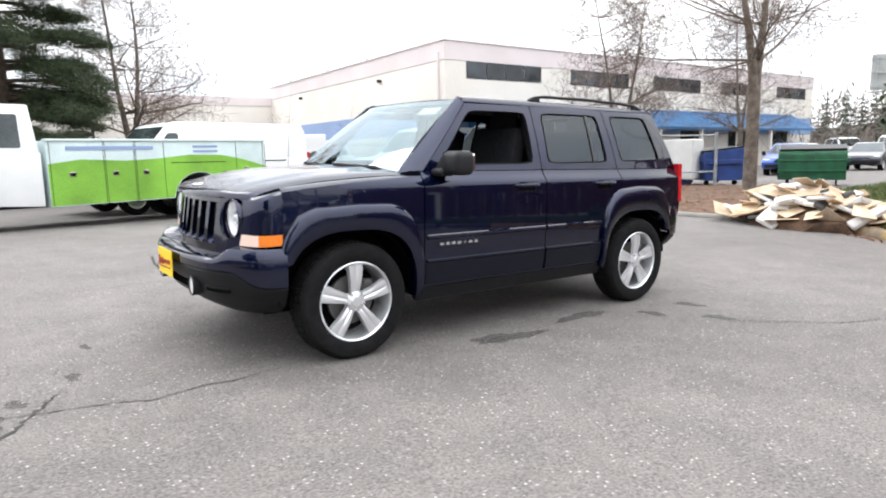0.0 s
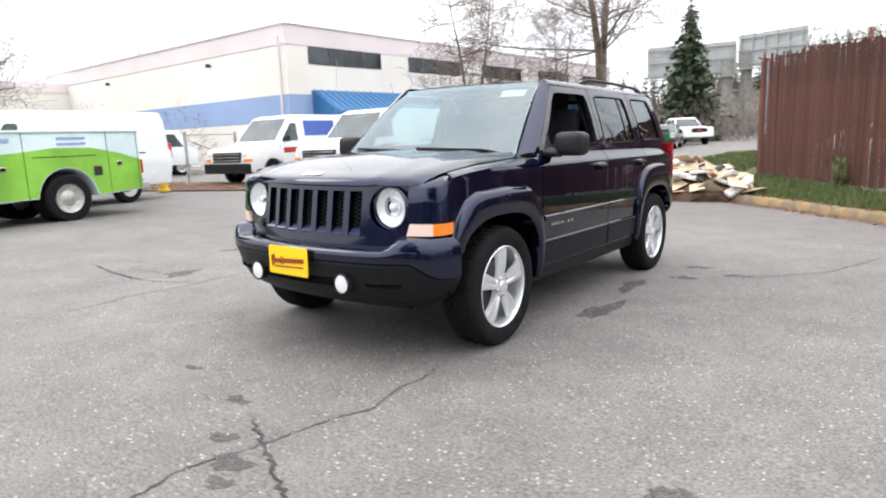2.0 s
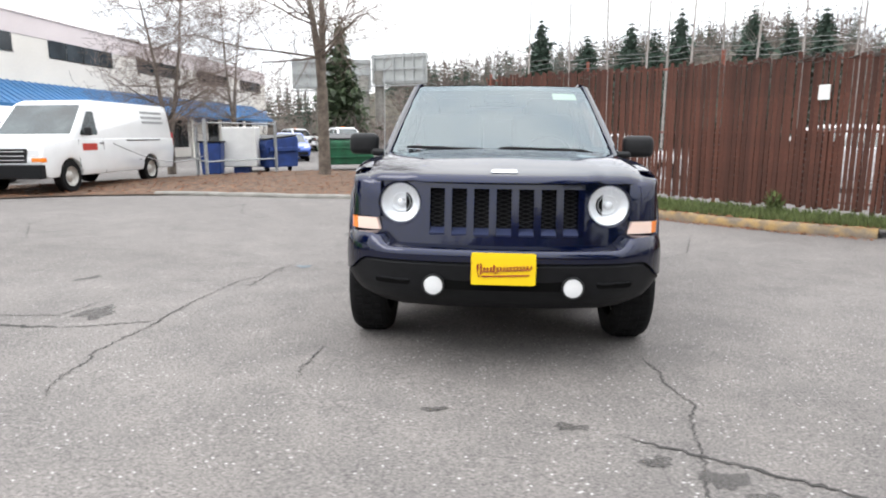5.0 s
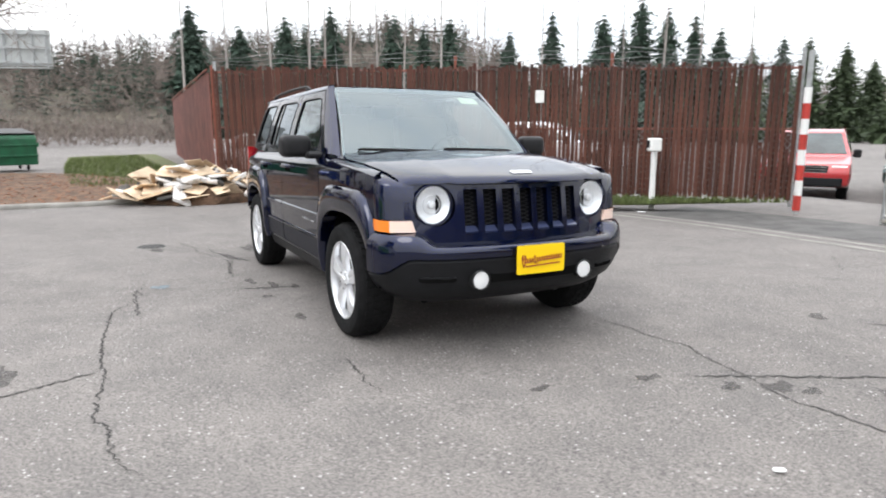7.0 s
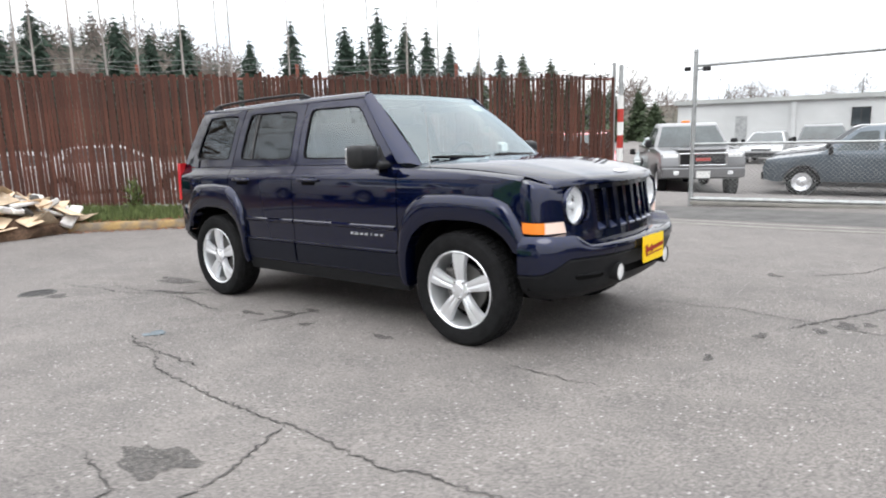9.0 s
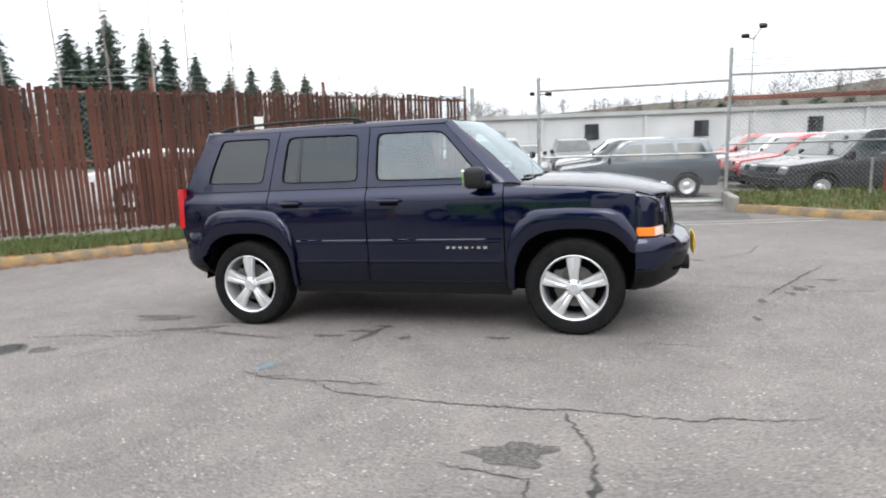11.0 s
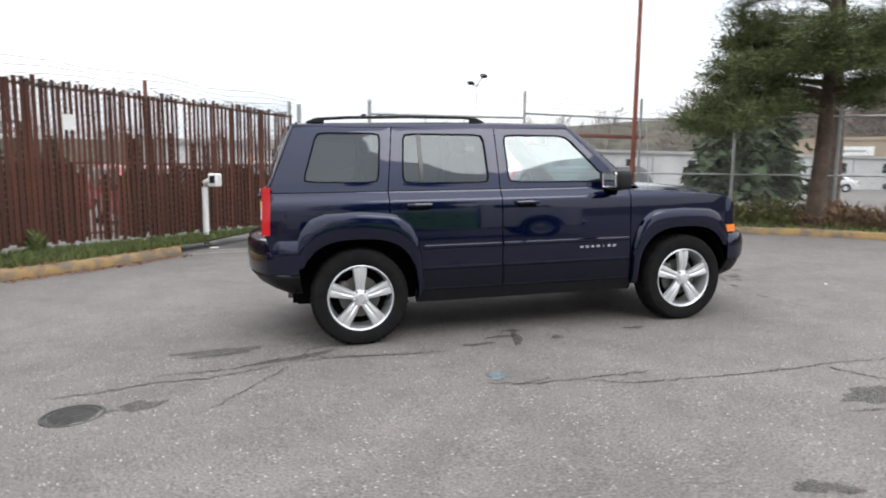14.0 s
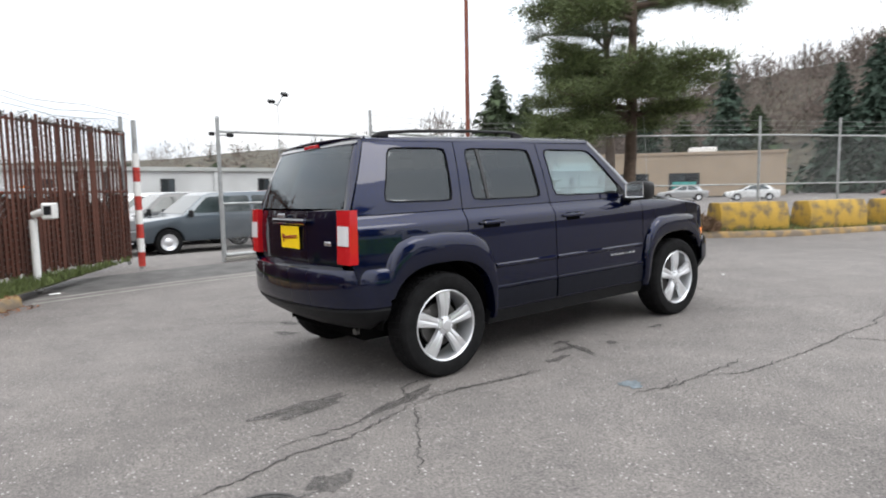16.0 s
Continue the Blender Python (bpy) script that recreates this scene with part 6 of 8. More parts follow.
def pine(x, y, limbs, h, seed, label, r=0.20, density=1.0, lean=(0, 0), mat=None, base=0.15):
    """A pine: bent trunk, named limbs as (height, heading, reach, droop), and needle sprays along them."""
    rnd = random.Random(seed)
    root = thing("pine_tree", label, "tree", on_ground(x, y, 0, base), "evergreen trees")
    wood, needles = Soup(), Soup()
    pts = [Vector((lean[0] * (k / 10) ** 1.3 + 0.05 * math.sin(k * 1.1), lean[1] * (k / 10) ** 1.3 + 0.05 * math.cos(k * 0.8), h * k / 10 - 0.1)) for k in range(11)]
    for k in range(10):
        wood.rod(pts[k], pts[k + 1], r * (1 - 0.085 * k), r * (1 - 0.085 * (k + 1)), 10)
    for z, head, reach, droop in limbs:
        t = min(9.99, z / h * 10)
        p = pts[int(t)].lerp(pts[int(t) + 1], t % 1)
        a = radians(head)
        d = Vector((math.cos(a), math.sin(a), 0.18))
        n = 6
        rr = 0.05 + 0.012 * reach
        for k in range(n):
            d = (d + wander(rnd, 0.10) + Vector((0, 0, -droop * 0.10))).normalized()
            q = p + d * reach / n
            wood.rod(p, q, rr, rr * 0.8, 5)
            rr *= 0.8
            p = q
            if k >= 1:
                for _ in range(int((3 + k) * density)):
                    s2 = (d.cross(Vector((0, 0, 1))) * rnd.choice((-1, 1)) + wander(rnd, 0.5) + d * 0.5).normalized()
                    ln = reach * rnd.uniform(0.10, 0.28)
                    e = p + s2 * ln + Vector((0, 0, rnd.uniform(-0.06, 0.14)))
                    wood.rod(p, e, 0.012, 0.005, 3)
                    for f in (0.45, 0.75, 1.0):
                        tuft(needles, rnd, p.lerp(e, f), rnd.uniform(0.22, 0.36), 40, 0.45)
    wood.make("trunk", M_PINEBARK, root, True)
    needles.make("crown", mat or M_NEEDLE, root)
    return root


rl = random.Random(77)
limbs_main = [(2.5 + rl.uniform(-0.2, 0.5), 140 + rl.uniform(-30, 40), rl.uniform(1.9, 2.7), rl.uniform(0.2, 0.6)) for _ in range(8)]
limbs_main += [(2.7 + rl.uniform(-0.1, 0.9), rl.uniform(200, 380), rl.uniform(1.2, 1.9), rl.uniform(0.2, 0.6)) for _ in range(9)]
limbs_main += [(3.3 + rl.uniform(-0.2, 0.4), rl.uniform(60, 180), rl.uniform(1.2, 1.9), rl.uniform(0.0, 0.3)) for _ in range(6)]
limbs_main += [(4.9 + rl.uniform(-0.1, 0.6), 150 + rl.uniform(-30, 30), rl.uniform(1.6, 2.2), rl.uniform(0.3, 0.9)) for _ in range(5)]
limbs_main += [(5.0 + rl.uniform(0, 0.8), -30 + rl.uniform(-30, 30), rl.uniform(1.4, 2.0), rl.uniform(0.0, 0.5)) for _ in range(5)]
limbs_main += [(6.3 + rl.uniform(0, 2.2), rl.uniform(0, 360), rl.uniform(0.8, 1.6), 0.3) for _ in range(12)]
pine(8.35, 4.95, limbs_main, 8.8, 5, "large irregular pine with layered dark green boughs on the verge", 0.16, 1.35, (0.35, 0.1))
limbs_b = [(2.8 + rl.uniform(0, 6.0), rl.uniform(0, 360), rl.uniform(1.3, 2.6), rl.uniform(0.1, 0.6)) for _ in range(30)]
pine(13.6, 9.6, limbs_b, 9.6, 6, "second tall pine behind the chain-link fence", 0.2, 0.8, (-0.3, 0.2), M_NEEDLE2)
limbs_c = [(0.5 + rl.uniform(0, 9.0), rl.uniform(0, 360), rl.uniform(1.5, 2.7), rl.uniform(0.3, 1.1)) for _ in range(125)]
pine(2.1, -18.4, limbs_c, 10.5, 9, "bushy evergreen behind the service truck", 0.2, 1.3, (0.2, 0.2), M_NEEDLE2, 0.0)
limbs_d = [(2.2 + rl.uniform(0, 3.2), rl.uniform(0, 360), rl.uniform(0.8, 1.5), 0.3) for _ in range(14)]
pine(-3.4, -42.0, limbs_d, 6.0, 10, "small far pine beyond the cream building", 0.14, 0.7, (0.2, 0), M_NEEDLE2, 0.0)


def conifer(soup, trunk, rnd, base, h, width, tiers=19, sprays=6):
    """A spired conifer of drooping bough tiers."""
    trunk.rod(base, base + Vector((0, 0, h * 0.97)), h * 0.014, h * 0.003, 5)
    for k in range(tiers):
        t = (k + 0.5) / tiers
        z = h * (0.06 + 0.94 * t)
        rad = width * (1 - t) ** 0.68 * rnd.uniform(0.7, 1.2) + width * 0.06
        m = rnd.randint(9, 12)
        ph = rnd.uniform(0, 6.28)
        for i in range(m):
            a = ph + 6.28 * i / m + rnd.uniform(-0.3, 0.3)
            r = rad * rnd.uniform(0.5, 1.2)
            o = Vector((math.cos(a), math.sin(a), 0))
            top = base + Vector((0, 0, z))
            droop = rnd.uniform(0.15, 0.5)
            # small sprays along each bough
            for q in range(sprays):
                f0 = (q + rnd.random()) / sprays
                c = top + o * r * f0 - Vector((0, 0, r * droop * f0 * f0 * 1.3))
                g = r * 0.26 * (1.3 - f0 * 0.7)
                a1, a2 = wander(rnd, g), wander(rnd, g)
                a1.z *= 0.5
                soup.tri(c - a1 * 0.6, c + a1, c + a2 - Vector((0, 0, g * 0.5)) + o * g * 0.6)


def lone_conifer(x, y, h, width, seed, label, base=0.0):
    rnd = random.Random(seed)
    root = thing("conifer", label, "tree", Matrix.Translation((x, y, base)), "conifers")
    leaf, wood = Soup(), Soup()
    for j in range(3):
        conifer(leaf, wood, rnd, Vector((0, 0, 0)), h * (1 - 0.03 * j), width * (1 - 0.1 * j), 24, 8)
    wood.make("trunk", M_PINEBARK, root)
    leaf.make("crown", M_FARGREEN if h > 12 else M_NEEDLE2, root)


lone_conifer(-51.0, -12.7, 11.5, 2.9, 1, "dark spired conifer before the billboards")
# conifers along the skyline: heading from north, height, width
SKY = [(-82.9, 15.7, 2.6), (-79.1, 13.6, 2.5), (-75.2, 15.0, 2.4), (-73.6, 14.0, 1.8), (-71.5, 16.2, 2.3), (-66.0, 15.5, 2.4), (-63.6, 14.0, 2.0), (-61.2, 14.9, 2.4), (-56.0, 13.3, 2.0), (-52.5, 15.4, 2.1),
       (-48.1, 15.0, 2.2), (-46.6, 13.6, 1.6), (-45.2, 17.0, 2.3), (-42.9, 15.4, 2.0), (-41.0, 14.5, 1.8), (-39.0, 12.7, 2.0), (-36.6, 10.8, 1.6), (-34.6, 11.3, 1.6), (-32.7, 11.2, 1.6), (-30.3, 10.4, 1.6), (-28.6, 8.4, 1.6),
       (-26.5, 7.1, 1.8), (-25.3, 6.3, 1.7), (-22.9, 6.3, 1.1), (-21.6, 4.8, 1.2)]
for i, (a, h, w) in enumerate(SKY):
    d = 84 + 6 * math.sin(i * 2.3)
    lone_conifer(4 + d * math.sin(radians(a)), -3.4 + d * math.cos(radians(a)), h * d / 84 * 1.04, w * 1.75, 20 + i, "dark green conifer on the skyline behind the fence", -0.5)
for i, (a, d, h, w) in enumerate(((10.5, 85, 5.2, 2.4), (12.6, 87, 4.6, 3.2), (15.0, 85, 5.0, 3.4), (17.2, 88, 5.4, 3.4), (19.4, 86, 5.0, 3.4), (8.6, 86, 4.4, 2.4), (41.5, 42, 9.0, 3.0), (44.0, 44, 8.0, 2.6), (60.7, 92, 18.0, 4.2), (63.0, 95, 12.0, 5.0), (68.6, 100, 18.0, 4.5), (71.0, 96, 20.0, 5.0), (54.5, 95, 13.0, 4.0), (57.5, 96, 11.0, 4.5), (75.0, 98, 19.0, 5.0))):
    lone_conifer(-3.6 + d * math.sin(radians(a)), -4.3 + d * math.cos(radians(a)), h, w, 60 + i, "tall dark conifer below the wooded hill", -0.5)


def ridge(a):
    """The height of the hills by heading from north."""
    return float(np.interp(a, (-180, -120, -105, -98, -94, -86, -78, -74, -70, -66, -62, -58, -56, -50, -40, -20, 0, 7, 22, 32, 45, 55, 66, 80, 100, 130, 180), (3, 3, 9, 16, 15, 19, 21, 23, 25, 26, 25, 19, 10, 7, 7, 7, 8, 9, 13, 16, 16, 20, 29, 34, 30, 10, 4)))


M_PALEBARK = material("pale_alder_bark", (0.30, 0.27, 0.25), 0.9, per_island=0.2)


def hills():
    bm = bmesh.new()
    rows = []
    for k in range(181):
        a = -180 + 2 * k
        row = []
        for r, f in ((105, -0.02), (122, 0.25), (150, 0.72), (180, 1.0), (230, 0.9)):
            x, y = r * math.sin(radians(a)), r * math.cos(radians(a))
            z = ridge(a) * max(0, f) - 0.6 + (1.6 * noise.noise(Vector((x * 0.03, y * 0.03, 0))) if f > 0.1 else 0)
            row.append(bm.verts.new((x, y, z)))
        rows.append(row)
    for p, q in zip(rows, rows[1:]):
        for j in range(4):
            bm.faces.new((p[j], p[j + 1], q[j + 1], q[j]))
    ob = part("backdrop_hills", bm, M_HILL, sharp=80)
    tagged(ob, "low brown wooded hills round the skyline", "hills", kind="structure")
    rnd = random.Random(44)
    brown, green, wood = Soup(), Soup(), Soup()
    for i in range(2000):
        a = rnd.uniform(-128, 112) if i % 5 < 2 else (rnd.uniform(48, 92) if i % 2 else rnd.uniform(-98, -50))
        f = rnd.uniform(0.15, 1.0)
        r = 112 + 68 * f
        x, y = r * math.sin(radians(a)), r * math.cos(radians(a))
        z = ridge(a) * f * 0.95 - 1.0
        h = rnd.uniform(5, 10) * (0.6 if -20 < a < 35 else 1.0)
        if rnd.random() < (0.55 if a < -50 else 0.14):
            conifer(green, wood, rnd, Vector((x, y, z)), h * 1.2, h * 0.24, 11, 4)
        else:
            c = Vector((x, y, z + h * 0.55))
            wood.rod(Vector((x, y, z)), Vector((x, y, z + h)), 0.12, 0.04, 3)
            for _ in range(120):
                o = Vector((rnd.gauss(0, 0.26) * h * 0.7, rnd.gauss(0, 0.26) * h * 0.7, rnd.gauss(0, 0.25) * h))
                d = (o.normalized() + Vector((0, 0, 0.8)) + wander(rnd, 0.4)).normalized()
                s = d.cross(wander(rnd, 1.0)).normalized() * h * 0.014
                brown.tri(c + o - s, c + o + s, c + o + d * h * rnd.uniform(0.10, 0.22))
    tagged(brown.make("bare_woods", M_FARBROWN), "hazy brown leafless woods on the hills", "woods", kind="stuff")
    tagged(green.make("conifer_woods", M_FARGREEN), "dark conifers scattered on the hills", "woods", kind="stuff")
    tagged(wood.make("wood_trunks", M_FARBROWN), "thin far tree trunks on the hills", "woods", kind="stuff")
    # slim bare trunks behind the slatted fence
    poles = Soup()
    for a in (-76, -73, -69.5, -66.9, -65, -61.5, -57.8, -53, -49.5, -46, -43, -36.5, -58.6, -71.8, -80, -83.5, -40.2):
        d = rnd.uniform(55, 70)
        p = Vector((4 + d * math.sin(radians(a)), -3.4 + d * math.cos(radians(a)), -0.5))
        h = rnd.uniform(16, 24)
        poles.rod(p, p + Vector((rnd.uniform(-0.6, 0.6), rnd.uniform(-0.6, 0.6), h)), 0.12, 0.03, 4)
        for _ in range(34):
            z = rnd.uniform(0.4, 1.0) * h
            e = p + Vector((0, 0, z))
            an = rnd.uniform(0, 6.28)
            poles.rod(e, e + Vector((math.cos(an), math.sin(an), rnd.uniform(0.6, 1.6))) * rnd.uniform(0.5, 1.6), 0.018, 0.006, 3)
    tagged(poles.make("slim_bare_trees", M_PALEBARK), "slim leafless alders standing behind the fence", "trees", kind="stuff")
    # hedge of bare scrub at the end of the side road, and shrubs by the wall
    scrub = Soup()
    for _ in range(9000):
        x = rnd.uniform(-62, -44)
        y = rnd.uniform(-34, 4)
        c = Vector((x, y, abs(rnd.gauss(0, 1.3))))
        d = (wander(rnd, 0.7) + Vector((0, 0, 1))).normalized()
        s = d.cross(wander(rnd, 1.0)).normalized() * 0.03
        scrub.tri(c - s, c + s, c + d * rnd.uniform(0.5, 1.3))
    tagged(scrub.make("roadside_scrub", M_FARBROWN), "brown leafless roadside scrub", "bushes", kind="stuff")


hills()


def shrub(x, y, w, h, seed, mat, label, base=0.12, count=420, long=False):
    rnd = random.Random(seed)
    s = Soup()
    for _ in range(count):
        a, q = rnd.uniform(0, 6.28), math.sqrt(rnd.random())
        p = Vector((math.cos(a) * q * w, math.sin(a) * q * w * 0.7, rnd.random() ** 1.2 * h * (1.05 - q * q * 0.7)))
        d = (Vector((p.x * 0.6, p.y * 0.6, 0.6)) + wander(rnd, 0.5)).normalized()
        t = d.cross(wander(rnd, 1)).normalized() * (0.012 if long else 0.02)
        s.tri(p - t, p + t, p + d * rnd.uniform(0.08, 0.2) * (1.8 if long else 1))
    ob = s.make("shrub", mat)
    ob.matrix_world = on_ground(x, y, rnd.uniform(0, 360), base)
    tagged(ob, label, "shrub", "shrubs on the verge")


M_SHRUB = material("olive_shrub_leaves", (0.10, 0.10, 0.035), 0.85, per_island=0.5)
M_DRYSHRUB = material("dry_brown_shrub", (0.16, 0.10, 0.06), 0.9, per_island=0.45)
for i, (x, y, w, h, k) in enumerate(((8.0, 5.9, 0.9, 0.50, 0), (8.9, 5.0, 0.9, 0.46, 1), (9.6, 4.4, 0.8, 0.40, 1), (8.7, 6.2, 0.9, 0.50, 0), (7.4, 6.3, 0.7, 0.42, 0), (9.3, 3.7, 0.5, 0.28, 1), (12.0, 4.0, 0.6, 0.35, 1), (14.0, 3.2, 0.6, 0.35, 1), (9.4, 5.6, 0.8, 0.45, 1))):
    shrub(x, y, w, h, i, M_DRYSHRUB if k else M_SHRUB, "low brown dry shrub on the verge" if k else "low olive-green shrub on the verge", 0.14, 900)
for i, (x, y) in enumerate(((-4.0, -31.0), (-7.5, -30.0), (-10.5, -29.0), (-14.0, -27.0))):
    shrub(x, y, 1.5, 3.6, 30 + i, M_TWIG, "tall leafless shrub against the cream wall", 0.0, 900, True)
shrub(-5.15, 4.5, 0.12, 0.30, 50, M_BLADE, "weed clump growing at the fence foot", 0.15, 110)
shrub(-8.45, 1.72, 0.14, 0.6, 51, M_BLADE, "creeper climbing the fence slats", 0.15, 110)


# ---- the dark blue SUV in the middle of the lot ----
M_NAVY = material("navy_metallic_paint", (0.0021, 0.0053, 0.0280), 0.36, 0.78, coat=1.0, spec=0.0)
M_NAVY.node_tree.nodes["Principled BSDF"].inputs["Coat IOR"].default_value = 1.52
M_NAVY.node_tree.nodes["Principled BSDF"].inputs["Specular Tint"].default_value = (0.03, 0.06, 0.25, 1)
# near-black and dull: the doors' dark ground reflection is put into the colour
M_CLAD = material("navy_cladding_ground_dark", (0.0075, 0.0085, 0.014), 0.45, vary=0.1, scale=20, bump=0.1, bump_scale=200, spec=0.16)
M_INTERIOR = material("charcoal_cloth", (0.018, 0.018, 0.020), 0.9, vary=0.15, scale=30, spec=0.05)
M_INTLIGHT = material("grey_trim", (0.20, 0.19, 0.18), 0.8)
M_MESHBLACK = material("black_grille_mesh", (0.005, 0.005, 0.006), 0.6, spec=0.05)
M_DISC = material("brake_steel", (0.16, 0.155, 0.15), 0.5, 0.7)
M_LABELPAPER = material("pale_yellow_paper", (0.80, 0.76, 0.52), 0.8)
M_FRIT = material("black_glass_border", (0.012, 0.012, 0.013), 0.12)
M_REFLECT = material("headlight_reflector", (0.92, 0.93, 0.94), 0.34, 0.45, bump=0.35, bump_scale=60)
M_LENS = glass("lamp_lens", (0.95, 0.96, 0.97), 0.02, 1.35)
# lighter than the body navy: the lip's sky reflection is put into the colour
M_LIP = material("navy_lip_sky_sheen", (0.035, 0.045, 0.10), 0.35, 0.3, coat=0.8)
M_PALEAMBER = material("pale_orange_lens", (0.88, 0.66, 0.56), 0.15, coat=0.6)
M_SILVERTEXT = material("silver_badge", (0.62, 0.63, 0.65), 0.25, 0.8)

car_up = Vector((-0.022, 0.015, 1.0)).normalized()
suv_root = thing("suv", "dark navy blue boxy SUV with silver five-spoke wheels, parked alone", "car",
                 Vector((0, 0, 1)).rotation_difference(car_up).to_matrix().to_4x4())
WX, WZ = 1.3175, 0.345


def lerp(a, b, t):
    return a + (b - a) * t


BODY_Z = (0.28, 0.36, 0.45, 0.62, 0.70, 0.90, 1.00, 1.030, 1.042, 1.085, 1.098, 1.115, 1.16, 1.35, 1.56, 1.60)
BODY_Y = (0.800, 0.836, 0.850, 0.856, 0.858, 0.856, 0.852, 0.847, 0.839, 0.806, 0.800, 0.793, 0.784, 0.728, 0.652, 0.622)


def half_width(x, z):
    y = float(np.interp(z, BODY_Z, BODY_Y))
    if x > 1.15:
        y -= 0.072 * ((x - 1.15) / 0.75) ** 2
    if x < -1.35:
        y -= 0.045 * ((-1.35 - x) / 0.60) ** 2
    return y


def shell(bm, out, thick):
    """Gives a sheet a thickness, away from the side that out points to."""
    bm.normal_update()
    mean = sum((f.normal * f.calc_area() for f in bm.faces), Vector())
    if mean.dot(Vector(out)) < 0:
        bmesh.ops.reverse_faces(bm, faces=bm.faces)
        bm.normal_update()
    if thick <= 0:
        return bm
    faces = list(bm.faces)
    twin = {v: bm.verts.new(v.co - v.normal * thick) for v in list(bm.verts)}
    rim = [e for e in bm.edges if len(e.link_faces) == 1]
    loops = []
    for e in rim:
        f = e.link_faces[0]
        vs = list(f.verts)
        i = vs.index(e.verts[0])
        a, b = (e.verts[0], e.verts[1]) if vs[(i + 1) % len(vs)] == e.verts[1] else (e.verts[1], e.verts[0])
        loops.append((a, b))
    for f in faces:
        bm.faces.new([twin[v] for v in reversed(f.verts)])
    for a, b in loops:
        bm.faces.new((b, a, twin[a], twin[b]))
    return bm


def sheet(polys, fn, out, cu=(), cv=(), thick=0.012):
    """A curved panel: outlines in (u, v), cut across so that it can bend, laid into space by fn."""
    bm = bmesh.new()
    if polys and not isinstance(polys[0][0], (tuple, list)):
        polys = [polys]
    for poly in polys:
        bm.faces.new([bm.verts.new((u, v, 0)) for u, v in poly])
    for vals, no in ((cu, (1, 0, 0)), (cv, (0, 1, 0))):
        for c in vals:
            bmesh.ops.bisect_plane(bm, geom=bm.verts[:] + bm.edges[:] + bm.faces[:], plane_co=(c * no[0], c * no[1], 0), plane_no=no, dist=1e-5)
    bmesh.ops.triangulate(bm, faces=[f for f in bm.faces if len(f.verts) > 4])
    for v in bm.verts:
        v.co = Vector(fn(v.co.x, v.co.y))
    return shell(bm, out, thick)


def resample(pts, n, closed=False):
    pts = [Vector(p) for p in pts]
    if closed:
        pts.append(pts[0])
    d = [0.0]
    for a, b in zip(pts, pts[1:]):
        d.append(d[-1] + (b - a).length)
    res = []
    for k in range(n if closed else n + 1):
        s = d[-1] * k / n
        i = min(max(j for j in range(len(d)) if d[j] <= s + 1e-9), len(pts) - 2)
        res.append(pts[i].lerp(pts[i + 1], (s - d[i]) / max(1e-9, d[i + 1] - d[i])))
    return res


def loft(rows, out, thick=0.0, closed=False):
    """Quads between rows of points."""
    bm = bmesh.new()
    vs = [[bm.verts.new(p) for p in row] for row in rows]
    for a, b in zip(vs, vs[1:]):
        m = len(a)
        for i in range(m if closed else m - 1):
            bm.faces.new((a[i], a[(i + 1) % m], b[(i + 1) % m], b[i]))
    return shell(bm, out, thick)


def frame_ring(outer, inner, s, lift=0.0, thick=0.02, n=8):
    """The frame between a four-cornered outline and the window in it."""
    o, i = [], []
    for k in range(4):
        for j in range(n):
            t = j / n
            o.append(Vector(outer[k]).lerp(Vector(outer[(k + 1) % 4]), t))
            i.append(Vector(inner[k]).lerp(Vector(inner[(k + 1) % 4]), t))
    # round the window's corners a little
    ctr = sum(i, Vector((0, 0))) / len(i)
    for k in range(4):
        i[k * n] = i[k * n].lerp(ctr, 0.045)
    rows = []
    for t in (0.0, 0.5, 1.0):
        rows.append([(p.x, s * (half_width(p.x, p.y) + lift), p.y) for p in (a.lerp(b, t) for a, b in zip(o, i))])
    return loft(rows, (0, s, 0.2), thick, closed=True), [(p.x, p.y) for p in i]


Z_CUTS = [0.36, 0.40, 0.45, 0.53, 0.62, 0.70, 0.80, 0.90, 0.95, 1.00, 1.03, 1.042, 1.055, 1.07, 1.085]
X_CUTS = [-1.9, -1.8, -1.7, -1.6, -1.5, -1.4, 1.2, 1.3, 1.4, 1.5, 1.6, 1.7, 1.8]


def side_skin(name, poly, s, label="", thick=0.014, lift=0.0):
    return part(name, sheet(poly, lambda u, v: (u, s * (half_width(u, v) + lift), v), (0, s, 0), X_CUTS, Z_CUTS, thick), M_NAVY, suv_root, label, sharp=40)


